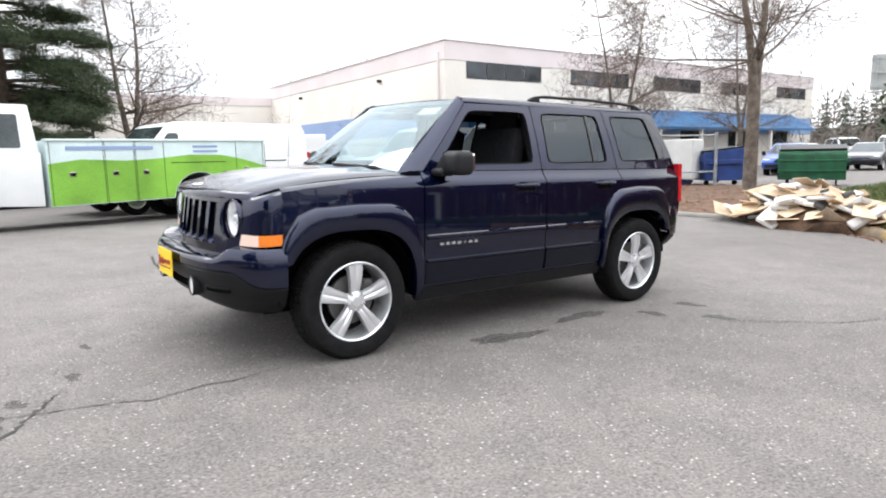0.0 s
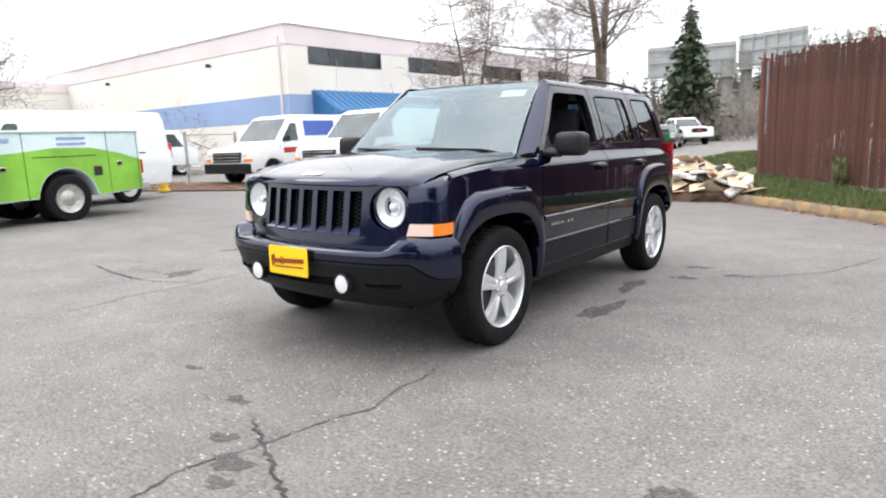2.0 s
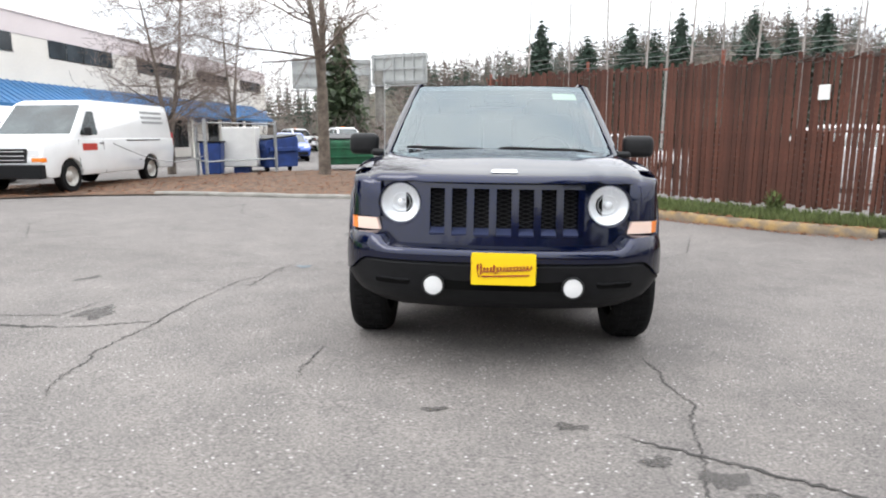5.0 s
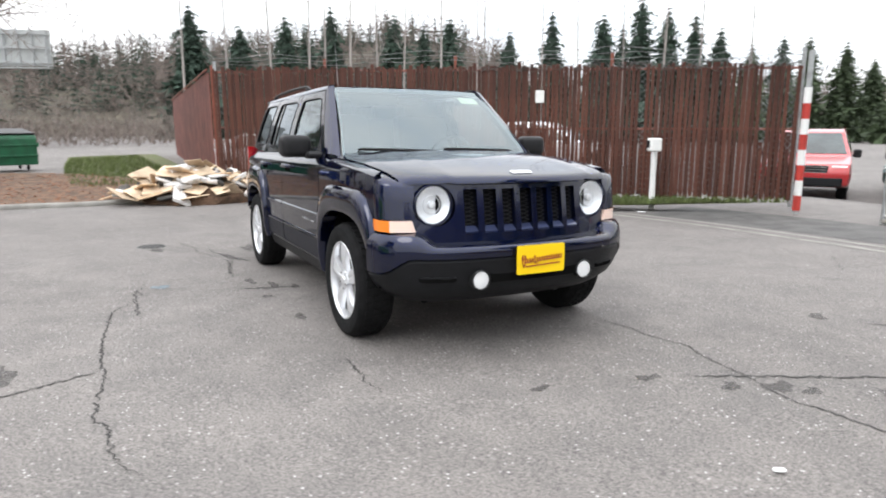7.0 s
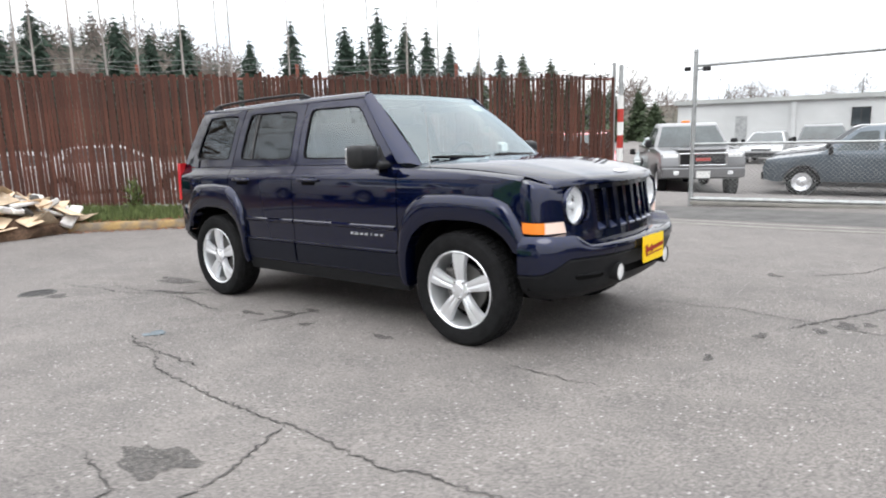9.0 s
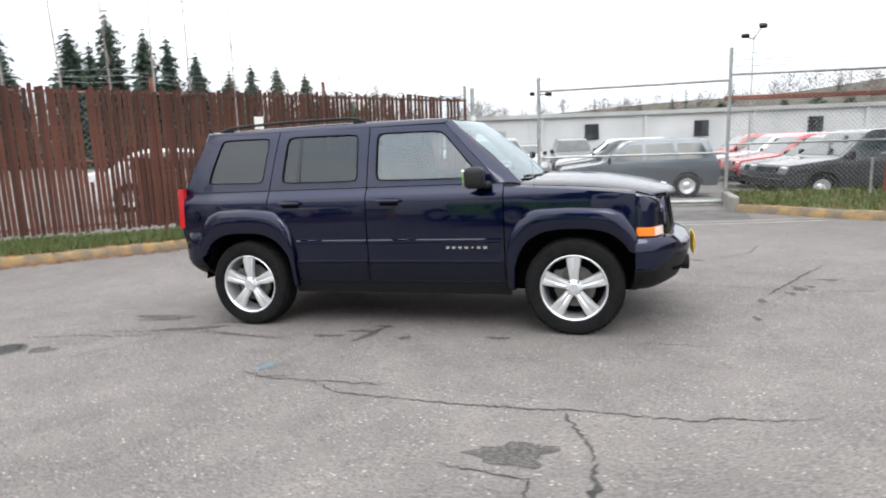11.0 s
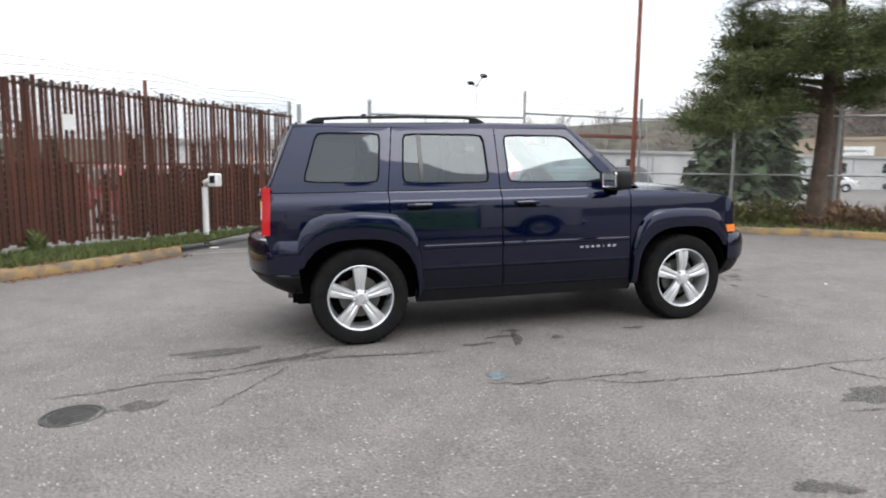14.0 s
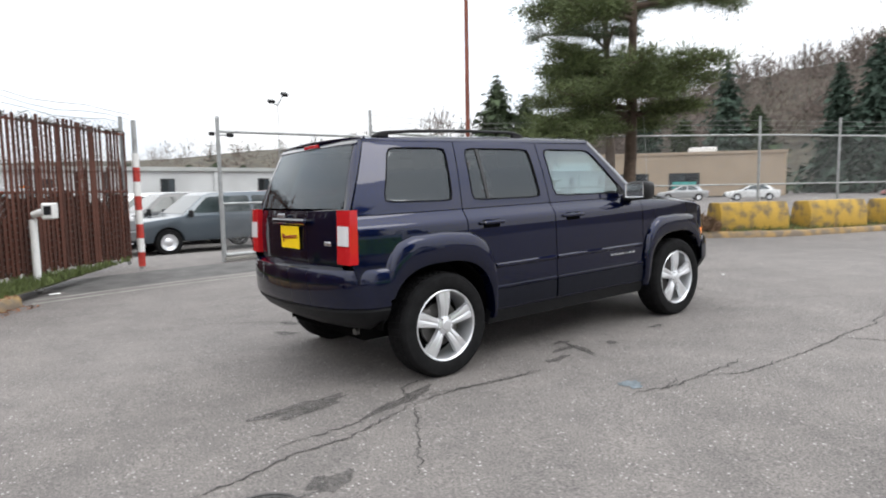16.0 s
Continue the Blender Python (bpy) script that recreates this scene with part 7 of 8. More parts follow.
def flare(s, cx, front):
    """The squared wheel-arch flare with its rolled edge."""
    if front:
        outer = [(0.838, 0.34), (0.845, 0.62), (0.885, 0.76), (0.955, 0.865), (1.05, 0.915), (1.30, 0.922), (1.57, 0.908), (1.66, 0.865), (1.735, 0.76), (1.775, 0.64), (1.785, 0.58)]
        a0, a1 = 183, 34
    else:
        outer = [(-1.775, 0.56), (-1.77, 0.70), (-1.735, 0.82), (-1.66, 0.915), (-1.56, 0.955), (-1.30, 0.965), (-1.06, 0.945), (-0.96, 0.89), (-0.895, 0.78), (-0.865, 0.62), (-0.858, 0.34)]
        a0, a1 = 148, -3
    o = resample(outer, 30)
    i = []
    for k in range(31):
        a = radians(a0 + (a1 - a0) * k / 30)
        sq = (abs(math.cos(a)) ** 2.8 + abs(math.sin(a)) ** 2.8) ** (-1 / 2.8)
        i.append(Vector((cx + 0.418 * sq * math.cos(a), WZ + 0.425 * sq * math.sin(a))))
    rows = []
    for t, lift in ((0.0, 0.002), (0.05, 0.020), (0.16, 0.034), (0.45, 0.038), (0.85, 0.038), (1.0, 0.028)):
        rows.append([(p.x, s * (half_width(p.x, min(p.y, 0.9)) + lift), p.y) for p in (a.lerp(b, t) for a, b in zip(o, i))])
    rows.append([(p.x, s * (half_width(p.x, min(p.y, 0.9)) - 0.06), p.y) for p in i])
    return part("wheel_arch_flare", loft(rows, (0, s, 0)), M_NAVY, suv_root, sharp=50)


def wheel(x, s):
    """Tyre with tread, five-spoke alloy, hub cap, nuts and brake disc."""
    y = s * 0.765
    w = 0.108
    R = WZ
    bm = bmesh.new()
    revolve(bm, [(0.225, -w * 0.9), (0.30, -w * 1.04), (0.325, -w * 1.0), (0.338, -w * 0.86), (R, -w * 0.70), (R, w * 0.70), (0.338, w * 0.86), (0.325, w * 1.0), (0.30, w * 1.05),
                 (0.262, w * 1.02), (0.240, w * 0.93), (0.228, w * 0.80), (0.225, -w * 0.9)], (x, y, R), "y", 48, s)
    tyre = part("wheel", bm, M_RUBBER, suv_root, "black tyre on a silver five-spoke alloy", sharp=30)
    bm = bmesh.new()
    for k in range(48):
        a = 2 * math.pi * k / 48
        for q in (-1, 0, 1):
            aa = a + q * 0.02
            c = Vector((x + (R + 0.001) * math.cos(aa), y + q * w * 0.46, R + (R + 0.001) * math.sin(aa)))
            box(bm, c, (0.012, w * 0.36, 0.030), 0.0, Matrix.Rotation(-aa, 3, "Y"))
    part("tread", bm, M_RUBBER, tyre)
    bm = bmesh.new()
    f = w * 0.86
    revolve(bm, [(0.2395, f + 0.006), (0.234, f + 0.010), (0.226, f + 0.003), (0.218, f - 0.030), (0.212, -w * 0.5), (0.220, -w * 0.5)], (x, y, R), "y", 48, s)
    part("rim", bm, M_RIM, tyre)
    for k in range(5):
        a = radians(90 + 72 * k)
        ca, sa = math.cos(a), math.sin(a)
        bm = bmesh.new()
        prof = [(0.035, 0.034, f - 0.014), (0.070, 0.033, f - 0.006), (0.12, 0.041, f + 0.002), (0.17, 0.049, f + 0.003), (0.222, 0.056, f - 0.002)]
        rows = []
        for rr, hw, yy in prof:
            row = []
            for t, d in ((-1, -0.030), (-0.86, -0.004), (-0.35, 0.0), (0.0, -0.006), (0.35, 0.0), (0.86, -0.004), (1, -0.030)):
                u = hw * t
                row.append(Vector((x + rr * ca - u * sa, y + s * (yy + d), R + rr * sa + u * ca)))
            rows.append(row)
        vs = [[bm.verts.new(p) for p in row] for row in rows]
        for p, q in zip(vs, vs[1:]):
            for i in range(6):
                bm.faces.new((p[i], p[i + 1], q[i + 1], q[i]))
        part("spoke", shell(bm, (0, s, 0), 0.012), M_RIM, tyre, sharp=30)
    bm = revolve(bmesh.new(), [(0.062, f - 0.03), (0.058, f - 0.006), (0.034, f + 0.002), (0.030, f + 0.008), (0.001, f + 0.010)], (x, y, R), "y", 28, s)
    part("hub_cap", bm, M_RIM, tyre)
    for k in range(5):
        a = radians(54 + 72 * k)
        part("wheel_nut", rodded((x + 0.052 * math.cos(a), y + s * (f - 0.02), R + 0.052 * math.sin(a)), (x + 0.052 * math.cos(a), y + s * (f + 0.004), R + 0.052 * math.sin(a)), 0.009, 0.008, 6), M_CHROME, tyre)
    part("brake_disc", revolve(bmesh.new(), [(0.05, 0.02), (0.148, 0.02), (0.148, 0.0), (0.05, 0.0)], (x, y, R), "y", 32, s), M_DISC, tyre)
    cal = boxed((x - 0.11, y + s * 0.015, R + 0.05), (0.07, 0.05, 0.13), 0.01)
    part("brake_caliper", cal, M_DISC, tyre)
    part("wheel_backing", revolve(bmesh.new(), [(0.001, -0.045), (0.205, -0.045), (0.205, -0.055), (0.001, -0.055)], (x, y, R), "y", 24, s), M_HATCH, tyre)


for s in (1, -1):
    for x in (WX, -WX):
        wheel(x, s)
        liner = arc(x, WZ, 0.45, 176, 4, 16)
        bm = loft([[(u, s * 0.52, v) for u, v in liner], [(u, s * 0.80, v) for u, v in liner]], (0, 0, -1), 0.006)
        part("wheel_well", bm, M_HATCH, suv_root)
        # added black plate that stops brightness showing through the wheel well
        part("well_blanking", boxed((x, s * 0.545, 0.56), (0.94, 0.02, 0.56)), M_HATCH, suv_root)
    side_skin("front_fender", [(0.835, 0.345), (0.835, 1.075), (1.00, 1.062), (1.30, 1.044), (1.60, 1.014), (1.70, 0.999), (1.738, 0.987), (1.746, 0.80), (1.744, 0.70), (1.66, 0.66)] + arc(WX, WZ, 0.47, 42, 180, 12), s)
    side_skin("front_door", [(-0.236, 0.372), (0.826, 0.372), (0.826, 1.098), (-0.236, 1.098)], s)
    side_skin("rear_door", [(-0.244, 0.372), (-0.244, 1.098), (-1.088, 1.098), (-1.086, 0.93), (-1.02, 0.88), (-0.94, 0.78), (-0.895, 0.62), (-0.88, 0.372)], s)
    side_skin("rear_quarter", [(-1.096, 1.098), (-1.096, 0.90)] + arc(-WX, WZ, 0.47, 62, 146, 10) + [(-1.80, 0.60), (-1.93, 0.70), (-1.955, 0.80), (-1.93, 1.098)], s)
    flare(s, WX, True)
    flare(s, -WX, False)
    # window frames and panes
    f1, w1 = frame_ring([(-0.236, 1.104), (0.80, 1.104), (0.365, 1.562), (-0.236, 1.568)], [(-0.168, 1.150), (0.672, 1.142), (0.350, 1.512), (-0.176, 1.520)], s)
    f2, w2 = frame_ring([(-1.088, 1.104), (-0.244, 1.104), (-0.244, 1.568), (-1.030, 1.576)], [(-0.985, 1.158), (-0.318, 1.150), (-0.332, 1.522), (-0.955, 1.530)], s)
    f3, w3 = frame_ring([(-1.925, 1.104), (-1.096, 1.104), (-1.038, 1.576), (-1.735, 1.580)], [(-1.690, 1.176), (-1.156, 1.164), (-1.118, 1.532), (-1.580, 1.536)], s)
    for nm, bm in (("front_door_frame", f1), ("rear_door_frame", f2), ("quarter_frame", f3)):
        part(nm, bm, M_NAVY, suv_root, sharp=45)
    for k, (nm, w, mt) in enumerate((("front_door_window", w1, M_GLASS), ("rear_door_window", w2, M_PRIVACY), ("quarter_window", w3, M_PRIVACY))):
        gasket = loft([[(p[0], s * (half_width(*p) + 0.004), p[1]) for p in w],
                       [(q[0], s * (half_width(*q) - 0.002), q[1]) for q in (tuple(Vector(p).lerp(sum((Vector(z) for z in w), Vector((0, 0))) / len(w), 0.035)) for p in w)]], (0, s, 0), 0.012, True)
        part("window_seal", gasket, M_MESHBLACK, suv_root)
        if k == 0 and s == 1:
            continue
        zc = [1.2, 1.3, 1.4, 1.5]
        pane = sheet(w, lambda u, v: (u, s * (half_width(u, v) - 0.009), v), (0, s, 0), (), zc, 0.0)
        po = part(nm, pane, mt, suv_root)
        po.visible_shadow = False
    part("window_divider", sheet([(-0.850, 1.155), (-0.822, 1.155), (-0.822, 1.528), (-0.850, 1.528)], lambda u, v: (u, s * (half_width(u, v) - 0.002), v), (0, s, 0), (), [1.3, 1.4], 0.012), M_FRIT, suv_root)
    # pillar from the bonnet's corner to the roof, and the roof's edge
    n = 8
    lo, hi = [], []
    for i in range(n + 1):
        t = i / n
        lo.append((lerp(0.805, 0.369, t), s * half_width(0.8, lerp(1.104, 1.564, t)), lerp(1.104, 1.564, t)))
        hi.append((lerp(0.965, 0.400, t), s * lerp(0.742, 0.596, t), lerp(1.085, 1.600, t)))
    midr = [((a[0] + b[0]) / 2 + 0.01, (a[1] + b[1]) / 2 + s * 0.012, (a[2] + b[2]) / 2 + 0.008) for a, b in zip(lo, hi)]
    part("windscreen_pillar", loft([lo, midr, hi], (0.3, s, 0.3), 0.015), M_NAVY, suv_root, sharp=60)
    rail = [0.375, 0.1, -0.3, -0.7, -1.05, -1.4, -1.74]
    rows = [[(x, s * half_width(x, 1.572), 1.568 + (0.010 if x < -0.9 else 0.004)) for x in rail],
            [(x, s * 0.630, 1.602 - 0.004 * abs(x + 0.6)) for x in rail], [(x, s * 0.575, 1.624 - 0.012 * abs(x + 0.6)) for x in rail]]
    part("roof_edge", loft(rows, (0, s, 1), 0.012), M_NAVY, suv_root, sharp=60)
    # sill, side strips, badge bars
    part("sill", sheet([(-0.90, 0.275), (0.86, 0.275), (0.86, 0.366), (-0.90, 0.366)], lambda u, v: (u, s * (half_width(u, v) - 0.004), v), (0, s, 0), (), [0.32], 0.05), M_GREYPLASTIC, suv_root)
    for z, hgt, lift, mt in ((0.690, 0.016, 0.010, M_NAVY), (0.535, 0.012, 0.012, M_NAVY)):
        for x0, x1 in ((-0.85, -0.25), (-0.23, 0.81)):
            part("side_strip", sheet([(x0, z - hgt), (x1, z - hgt), (x1, z + hgt), (x0, z + hgt)], lambda u, v: (u, s * (half_width(u, v) + (lift if abs(v - z) < hgt * 0.6 else 0.001)), v), (0, s, 0), (), [z - hgt * 0.5, z + hgt * 0.5], 0.004), mt, suv_root)
    part("door_cladding", sheet([(-0.845, 0.385), (-0.252, 0.385), (-0.252, 0.522), (-0.86, 0.522)], lambda u, v: (u, s * (half_width(u, v) + 0.007), v), (0, s, 0), (), [0.45], 0.008), M_CLAD, suv_root)
    part("door_cladding", sheet([(-0.228, 0.385), (0.818, 0.385), (0.818, 0.522), (-0.228, 0.522)], lambda u, v: (u, s * (half_width(u, v) + 0.007), v), (0, s, 0), (), [0.45], 0.008), M_CLAD, suv_root)
    for i in range(7):
        x = 0.700 - i * 0.047 if s > 0 else 0.405 + i * 0.047
        bm = boxed((x, s * (half_width(x, 0.640) + 0.004), 0.640), (0.006 if i == 4 else 0.026, 0.006, 0.017))
        part("door_badge", bm, M_SILVERTEXT, suv_root)
    # handles
    for x in (-0.88, -0.045):
        y0 = half_width(x, 0.995)
        part("handle_recess", boxed((x, s * (y0 + 0.001), 0.990), (0.15, 0.006, 0.058), 0.002), M_HATCH, suv_root)
        bm = tube(bmesh.new(), [(x - 0.098, s * (y0 - 0.002), 0.998), (x - 0.085, s * (y0 + 0.026), 1.000), (x, s * (y0 + 0.036), 1.002), (x + 0.085, s * (y0 + 0.026), 1.000), (x + 0.098, s * (y0 - 0.002), 0.998)], [0.012, 0.015, 0.016, 0.015, 0.012], 8)
        part("door_handle", bm, M_NAVY, suv_root)
    # mirrors
    mir = bmesh.new()
    box(mir, (0.655, s * 0.962, 1.155), (0.140, 0.205, 0.152), 0.042, Matrix.Rotation(s * -0.12, 3, "Z"), 3)
    mo = part("wing_mirror", mir, M_BLACKPLASTIC, suv_root, "black plastic wing mirror")
    part("mirror_glass", boxed((0.582, s * 0.960, 1.157), (0.006, 0.165, 0.112), 0.01, Matrix.Rotation(s * -0.12, 3, "Z")), M_CHROME, mo)
    part("mirror_foot", boxed((0.685, s * 0.845, 1.095), (0.12, 0.12, 0.05), 0.018), M_BLACKPLASTIC, mo)
    part("sail_panel", sheet([(0.60, 1.130), (0.705, 1.118), (0.610, 1.235)], lambda u, v: (u, s * (half_width(u, v) + 0.002), v), (0, s, 0), (), (), 0.012), M_BLACKPLASTIC, suv_root)
    # roof rails
    rr = [(-0.30, s * 0.575, 1.618), (-0.36, s * 0.578, 1.644), (-0.45, s * 0.580, 1.656), (-0.9, s * 0.582, 1.660), (-1.35, s * 0.580, 1.652), (-1.56, s * 0.578, 1.640), (-1.64, s * 0.575, 1.612)]
    ra = part("roof_rail", tube(bmesh.new(), rr, 0.012, 10), M_BLACKPLASTIC, suv_root)
    for fx in (-0.37, -1.56):
        part("rail_foot", boxed((fx, s * 0.577, 1.625), (0.09, 0.028, 0.04), 0.010), M_BLACKPLASTIC, ra)

# roof, bonnet, windscreen
def roof_at(u, v):
    e = abs(u + 0.6)
    return (u, v, 1.634 - 0.012 * e - 0.030 * (v / 0.60) ** 4 * 0.5 - (0.022 * max(0.0, u - 0.15) / 0.25 if u > 0.15 else 0.0))


part("roof", sheet([(0.395, -0.578), (0.445, -0.3), (0.462, 0.0), (0.445, 0.3), (0.395, 0.578), (-1.74, 0.578), (-1.78, 0.0), (-1.74, -0.578)], roof_at, (0, 0, 1),
                   [0.3, 0.2, 0.1, -0.3, -0.7, -1.1, -1.5], [-0.5, -0.4, -0.2, 0, 0.2, 0.4, 0.5], 0.012), M_NAVY, suv_root, sharp=60)


def bonnet_at(u, v):
    x = u - 0.155 * (v / 0.70) ** 2 * max(0.0, (u - 1.15) / 0.88) ** 2 - 0.01 * (v / 0.70) ** 2
    z = float(np.interp(u, (0.95, 1.2, 1.5, 1.72, 1.85, 1.96, 2.01, 2.03, 2.036), (1.098, 1.090, 1.068, 1.044, 1.027, 1.005, 0.990, 0.976, 0.954)))
    k = abs(v) / 0.705
    v *= 1.0 + 0.095 * min(1.0, max(0.0, (2.036 - u) / 0.98)) ** 0.8
    z += 0.034 * (1 - k * k) * (1 - 0.9 * min(1.0, max(0.0, (u - 1.55) / 0.33))) - (0.018 * max(0.0, (k - 0.90) / 0.10) ** 1.5)
    if 0.42 < abs(v) < 0.52:
        z += 0.006 * math.sin((abs(v) - 0.42) / 0.10 * math.pi)
    return (x, v, z)


part("bonnet", sheet([(0.955, -0.705), (2.036, -0.705), (2.036, 0.705), (0.955, 0.705), (1.01, 0.35), (1.03, 0.0), (1.01, -0.35)], bonnet_at, (0, 0, 1),
                     [1.1, 1.25, 1.4, 1.5, 1.6, 1.72, 1.78, 1.85, 1.91, 1.96, 1.99, 2.01, 2.03], [-0.68, -0.64, -0.52, -0.47, -0.42, -0.3, -0.15, 0, 0.15, 0.3, 0.42, 0.47, 0.52, 0.58, 0.64, 0.68], 0.030), M_NAVY, suv_root, sharp=45)
for s in (1, -1):
    xs = [0.84, 0.95, 1.1, 1.3, 1.5, 1.62, 1.70, 1.738]
    top = [float(np.interp(x, (0.835, 1.0, 1.3, 1.6, 1.76, 1.87), (1.075, 1.062, 1.044, 1.014, 0.990, 0.960))) for x in xs]
    inn = [bonnet_at(x, s * 0.705)[2] - 0.006 for x in xs]
    rows = [[(x, s * half_width(x, z), z) for x, z in zip(xs, top)], [(x, s * (half_width(x, z) * 0.5 + bonnet_at(x, 0.709)[1] * 0.5), lerp(z, i, 0.75) + 0.006) for x, z, i in zip(xs, top, inn)],
            [(bonnet_at(x, 0.709)[0], s * bonnet_at(x, 0.709)[1], i) for x, i in zip(xs, inn)]]
    part("fender_top", loft(rows, (0, s * 0.3, 1), 0.012), M_NAVY, suv_root, sharp=50)


def screen_at(u, v):
    x = lerp(1.045, 0.476, v) - 0.085 * (u / 0.72) ** 2
    return (x + 0.02 * math.sin(v * math.pi), u * lerp(1.0, 0.815, v), lerp(1.078, 1.588, v) + 0.012 * math.sin(v * math.pi))


sc = rounded([(-0.725, 0.0), (0.725, 0.0), (0.725, 1.0), (-0.725, 1.0)], 0.05)
cu_, cv_ = [-0.6, -0.4, -0.2, 0, 0.2, 0.4, 0.6], [0.15, 0.3, 0.5, 0.7, 0.85]
ws = part("windscreen", sheet(sc, screen_at, (1, 0, 0.6), cu_, cv_, 0.0), M_SCREEN, suv_root)
ws.visible_shadow = False
for poly in ([(-0.725, 0.0), (0.725, 0.0), (0.725, 0.05), (-0.725, 0.05)], [(-0.725, 0.95), (0.725, 0.95), (0.725, 1.0), (-0.725, 1.0)],
             [(-0.725, 0.05), (-0.705, 0.05), (-0.705, 0.95), (-0.725, 0.95)], [(0.705, 0.05), (0.725, 0.05), (0.725, 0.95), (0.705, 0.95)]):
    part("screen_border", sheet(poly, lambda u, v: tuple(Vector(screen_at(u, v)) - Vector((0.006, 0, 0.006))), (1, 0, 0.6), cu_, cv_, 0.003), M_FRIT, suv_root)
part("screen_label", sheet([(0.44, 0.80), (0.64, 0.80), (0.64, 0.90), (0.44, 0.90)], lambda u, v: tuple(Vector(screen_at(u, v)) - Vector((0.007, 0, 0.007))), (1, 0, 0.6), [0.5], (), 0.001), M_LABELPAPER, suv_root, "pale yellow paper label behind the screen")
part("cowl", sheet([(0.93, -0.72), (1.03, -0.72), (1.06, 0), (1.03, 0.72), (0.93, 0.72)], lambda u, v: (u - 0.05 * (v / 0.72) ** 2, v, 1.076), (0, 0, 1), (), [-0.4, 0, 0.4], 0.02), M_BLACKPLASTIC, suv_root)
for y0, y1 in ((0.62, 0.02), (-0.02, -0.60)):
    p = [(1.03 - 0.05 * (y0 / 0.72) ** 2 - 0.03, y0, 1.098)] + [tuple(Vector(screen_at(lerp(y0, y1, t), 0.045 + 0.03 * t)) + Vector((0.022, 0, 0.018))) for t in (0.15, 0.4, 0.7, 1.0)]
    wi = part("wiper", tube(bmesh.new(), p, 0.009, 6), M_BLACKPLASTIC, suv_root)
    part("wiper_blade", tube(bmesh.new(), [tuple(Vector(screen_at(lerp(y0, y1, t), 0.052 + 0.03 * t)) + Vector((0.012, 0, 0.010))) for t in (0.2, 0.5, 0.8, 1.05)], 0.008, 5), M_RUBBER, wi)
part("aerial", tube(bmesh.new(), [(1.04, -0.755, 1.045), (1.04, -0.757, 1.10), (1.02, -0.76, 1.45), (0.985, -0.765, 1.80)], [0.010, 0.003, 0.0014, 0.001], 6), M_GALV, suv_root)


# front face
def face_at(u, v):
    return (2.03 - 0.105 * (u / 0.60) ** 2 - 0.14 * (v - 0.69), u, v)


def ring_cells(cu, cv, r, u0, u1, v0, v1, n=32):
    """The panel between a round hole and its rectangle."""
    turns = sorted([2 * math.pi * k / n for k in range(n)] + [math.atan2(v - cv, u - cu) % (2 * math.pi) for u in (u0, u1) for v in (v0, v1)])
    inner, outer = [], []
    for t in turns:
        c, d = math.cos(t), math.sin(t)
        reach = min((u1 - cu) / c if c > 1e-9 else ((u0 - cu) / c if c < -1e-9 else 9), (v1 - cv) / d if d > 1e-9 else ((v0 - cv) / d if d < -1e-9 else 9))
        inner.append((cu + r * c, cv + r * d))
        outer.append((cu + reach * c, cv + reach * d))
    m = len(turns)
    return [[inner[k], outer[k], outer[(k + 1) % m], inner[(k + 1) % m]] for k in range(m)]


SLOTS = [-0.339 + i * 0.113 for i in range(7)]
LAMP_Y, LAMP_Z = 0.537, 0.842
sw, z0, z1 = 0.038, 0.722, 0.924
cells = ring_cells(-LAMP_Y, LAMP_Z, 0.114, -0.70, -0.41, 0.632, 0.962) + ring_cells(LAMP_Y, LAMP_Z, 0.114, 0.41, 0.70, 0.632, 0.962)
cells += [[(-0.41, 0.632), (0.41, 0.632), (0.41, 0.688), (-0.41, 0.688)], [(-0.41, z1), (0.41, z1), (0.41, 0.962), (-0.41, 0.962)]]
edges = [-0.41] + [e for c in SLOTS for e in (c - sw, c + sw)] + [0.41]
for a, b in zip(edges[::2], edges[1::2]):
    cells.append([(a, 0.688), (b, 0.688), (b, z1), (a, z1)])
grille = part("grille_panel", sheet(cells, face_at, (1, 0, 0), [-0.2, 0.0, 0.2], [], 0.03), M_NAVY, suv_root, "navy front panel with seven upright slots", sharp=50)
part("grille_mesh", sheet([(-0.40, 0.67), (0.40, 0.67), (0.40, 0.94), (-0.40, 0.94)], lambda u, v: (face_at(u, v)[0] - 0.045, u, v), (1, 0, 0), [-0.3, -0.15, 0, 0.15, 0.3], (), 0.01), M_MESHBLACK, grille)
for c in SLOTS:
    bm = bmesh.new()
    for k in range(9):
        zz = z0 + 0.010 + k * 0.0225
        for d in (1, -1):
            p = face_at(c, zz)
            rod(bm, (p[0] - 0.036, c - sw, zz - d * 0.011), (p[0] - 0.036, c + sw, zz + d * 0.011), 0.0028, 0.0028, 4)
    part("slot_lattice", bm, M_BLACKPLASTIC, grille)
    q = face_at(c, 0.700)
    lip = loft([[(q[0] + 0.000, c - sw, 0.686), (q[0] + 0.000, c + sw, 0.686)], [(q[0] + 0.005, c - sw, 0.696), (q[0] + 0.005, c + sw, 0.696)], [(q[0] - 0.036, c - sw, 0.724), (q[0] - 0.036, c + sw, 0.724)]], (1, 0, 0.5), 0.008)
    part("slot_lip", lip, M_LIP, grille, "navy lower lip of the slot, sky reflection in its colour")
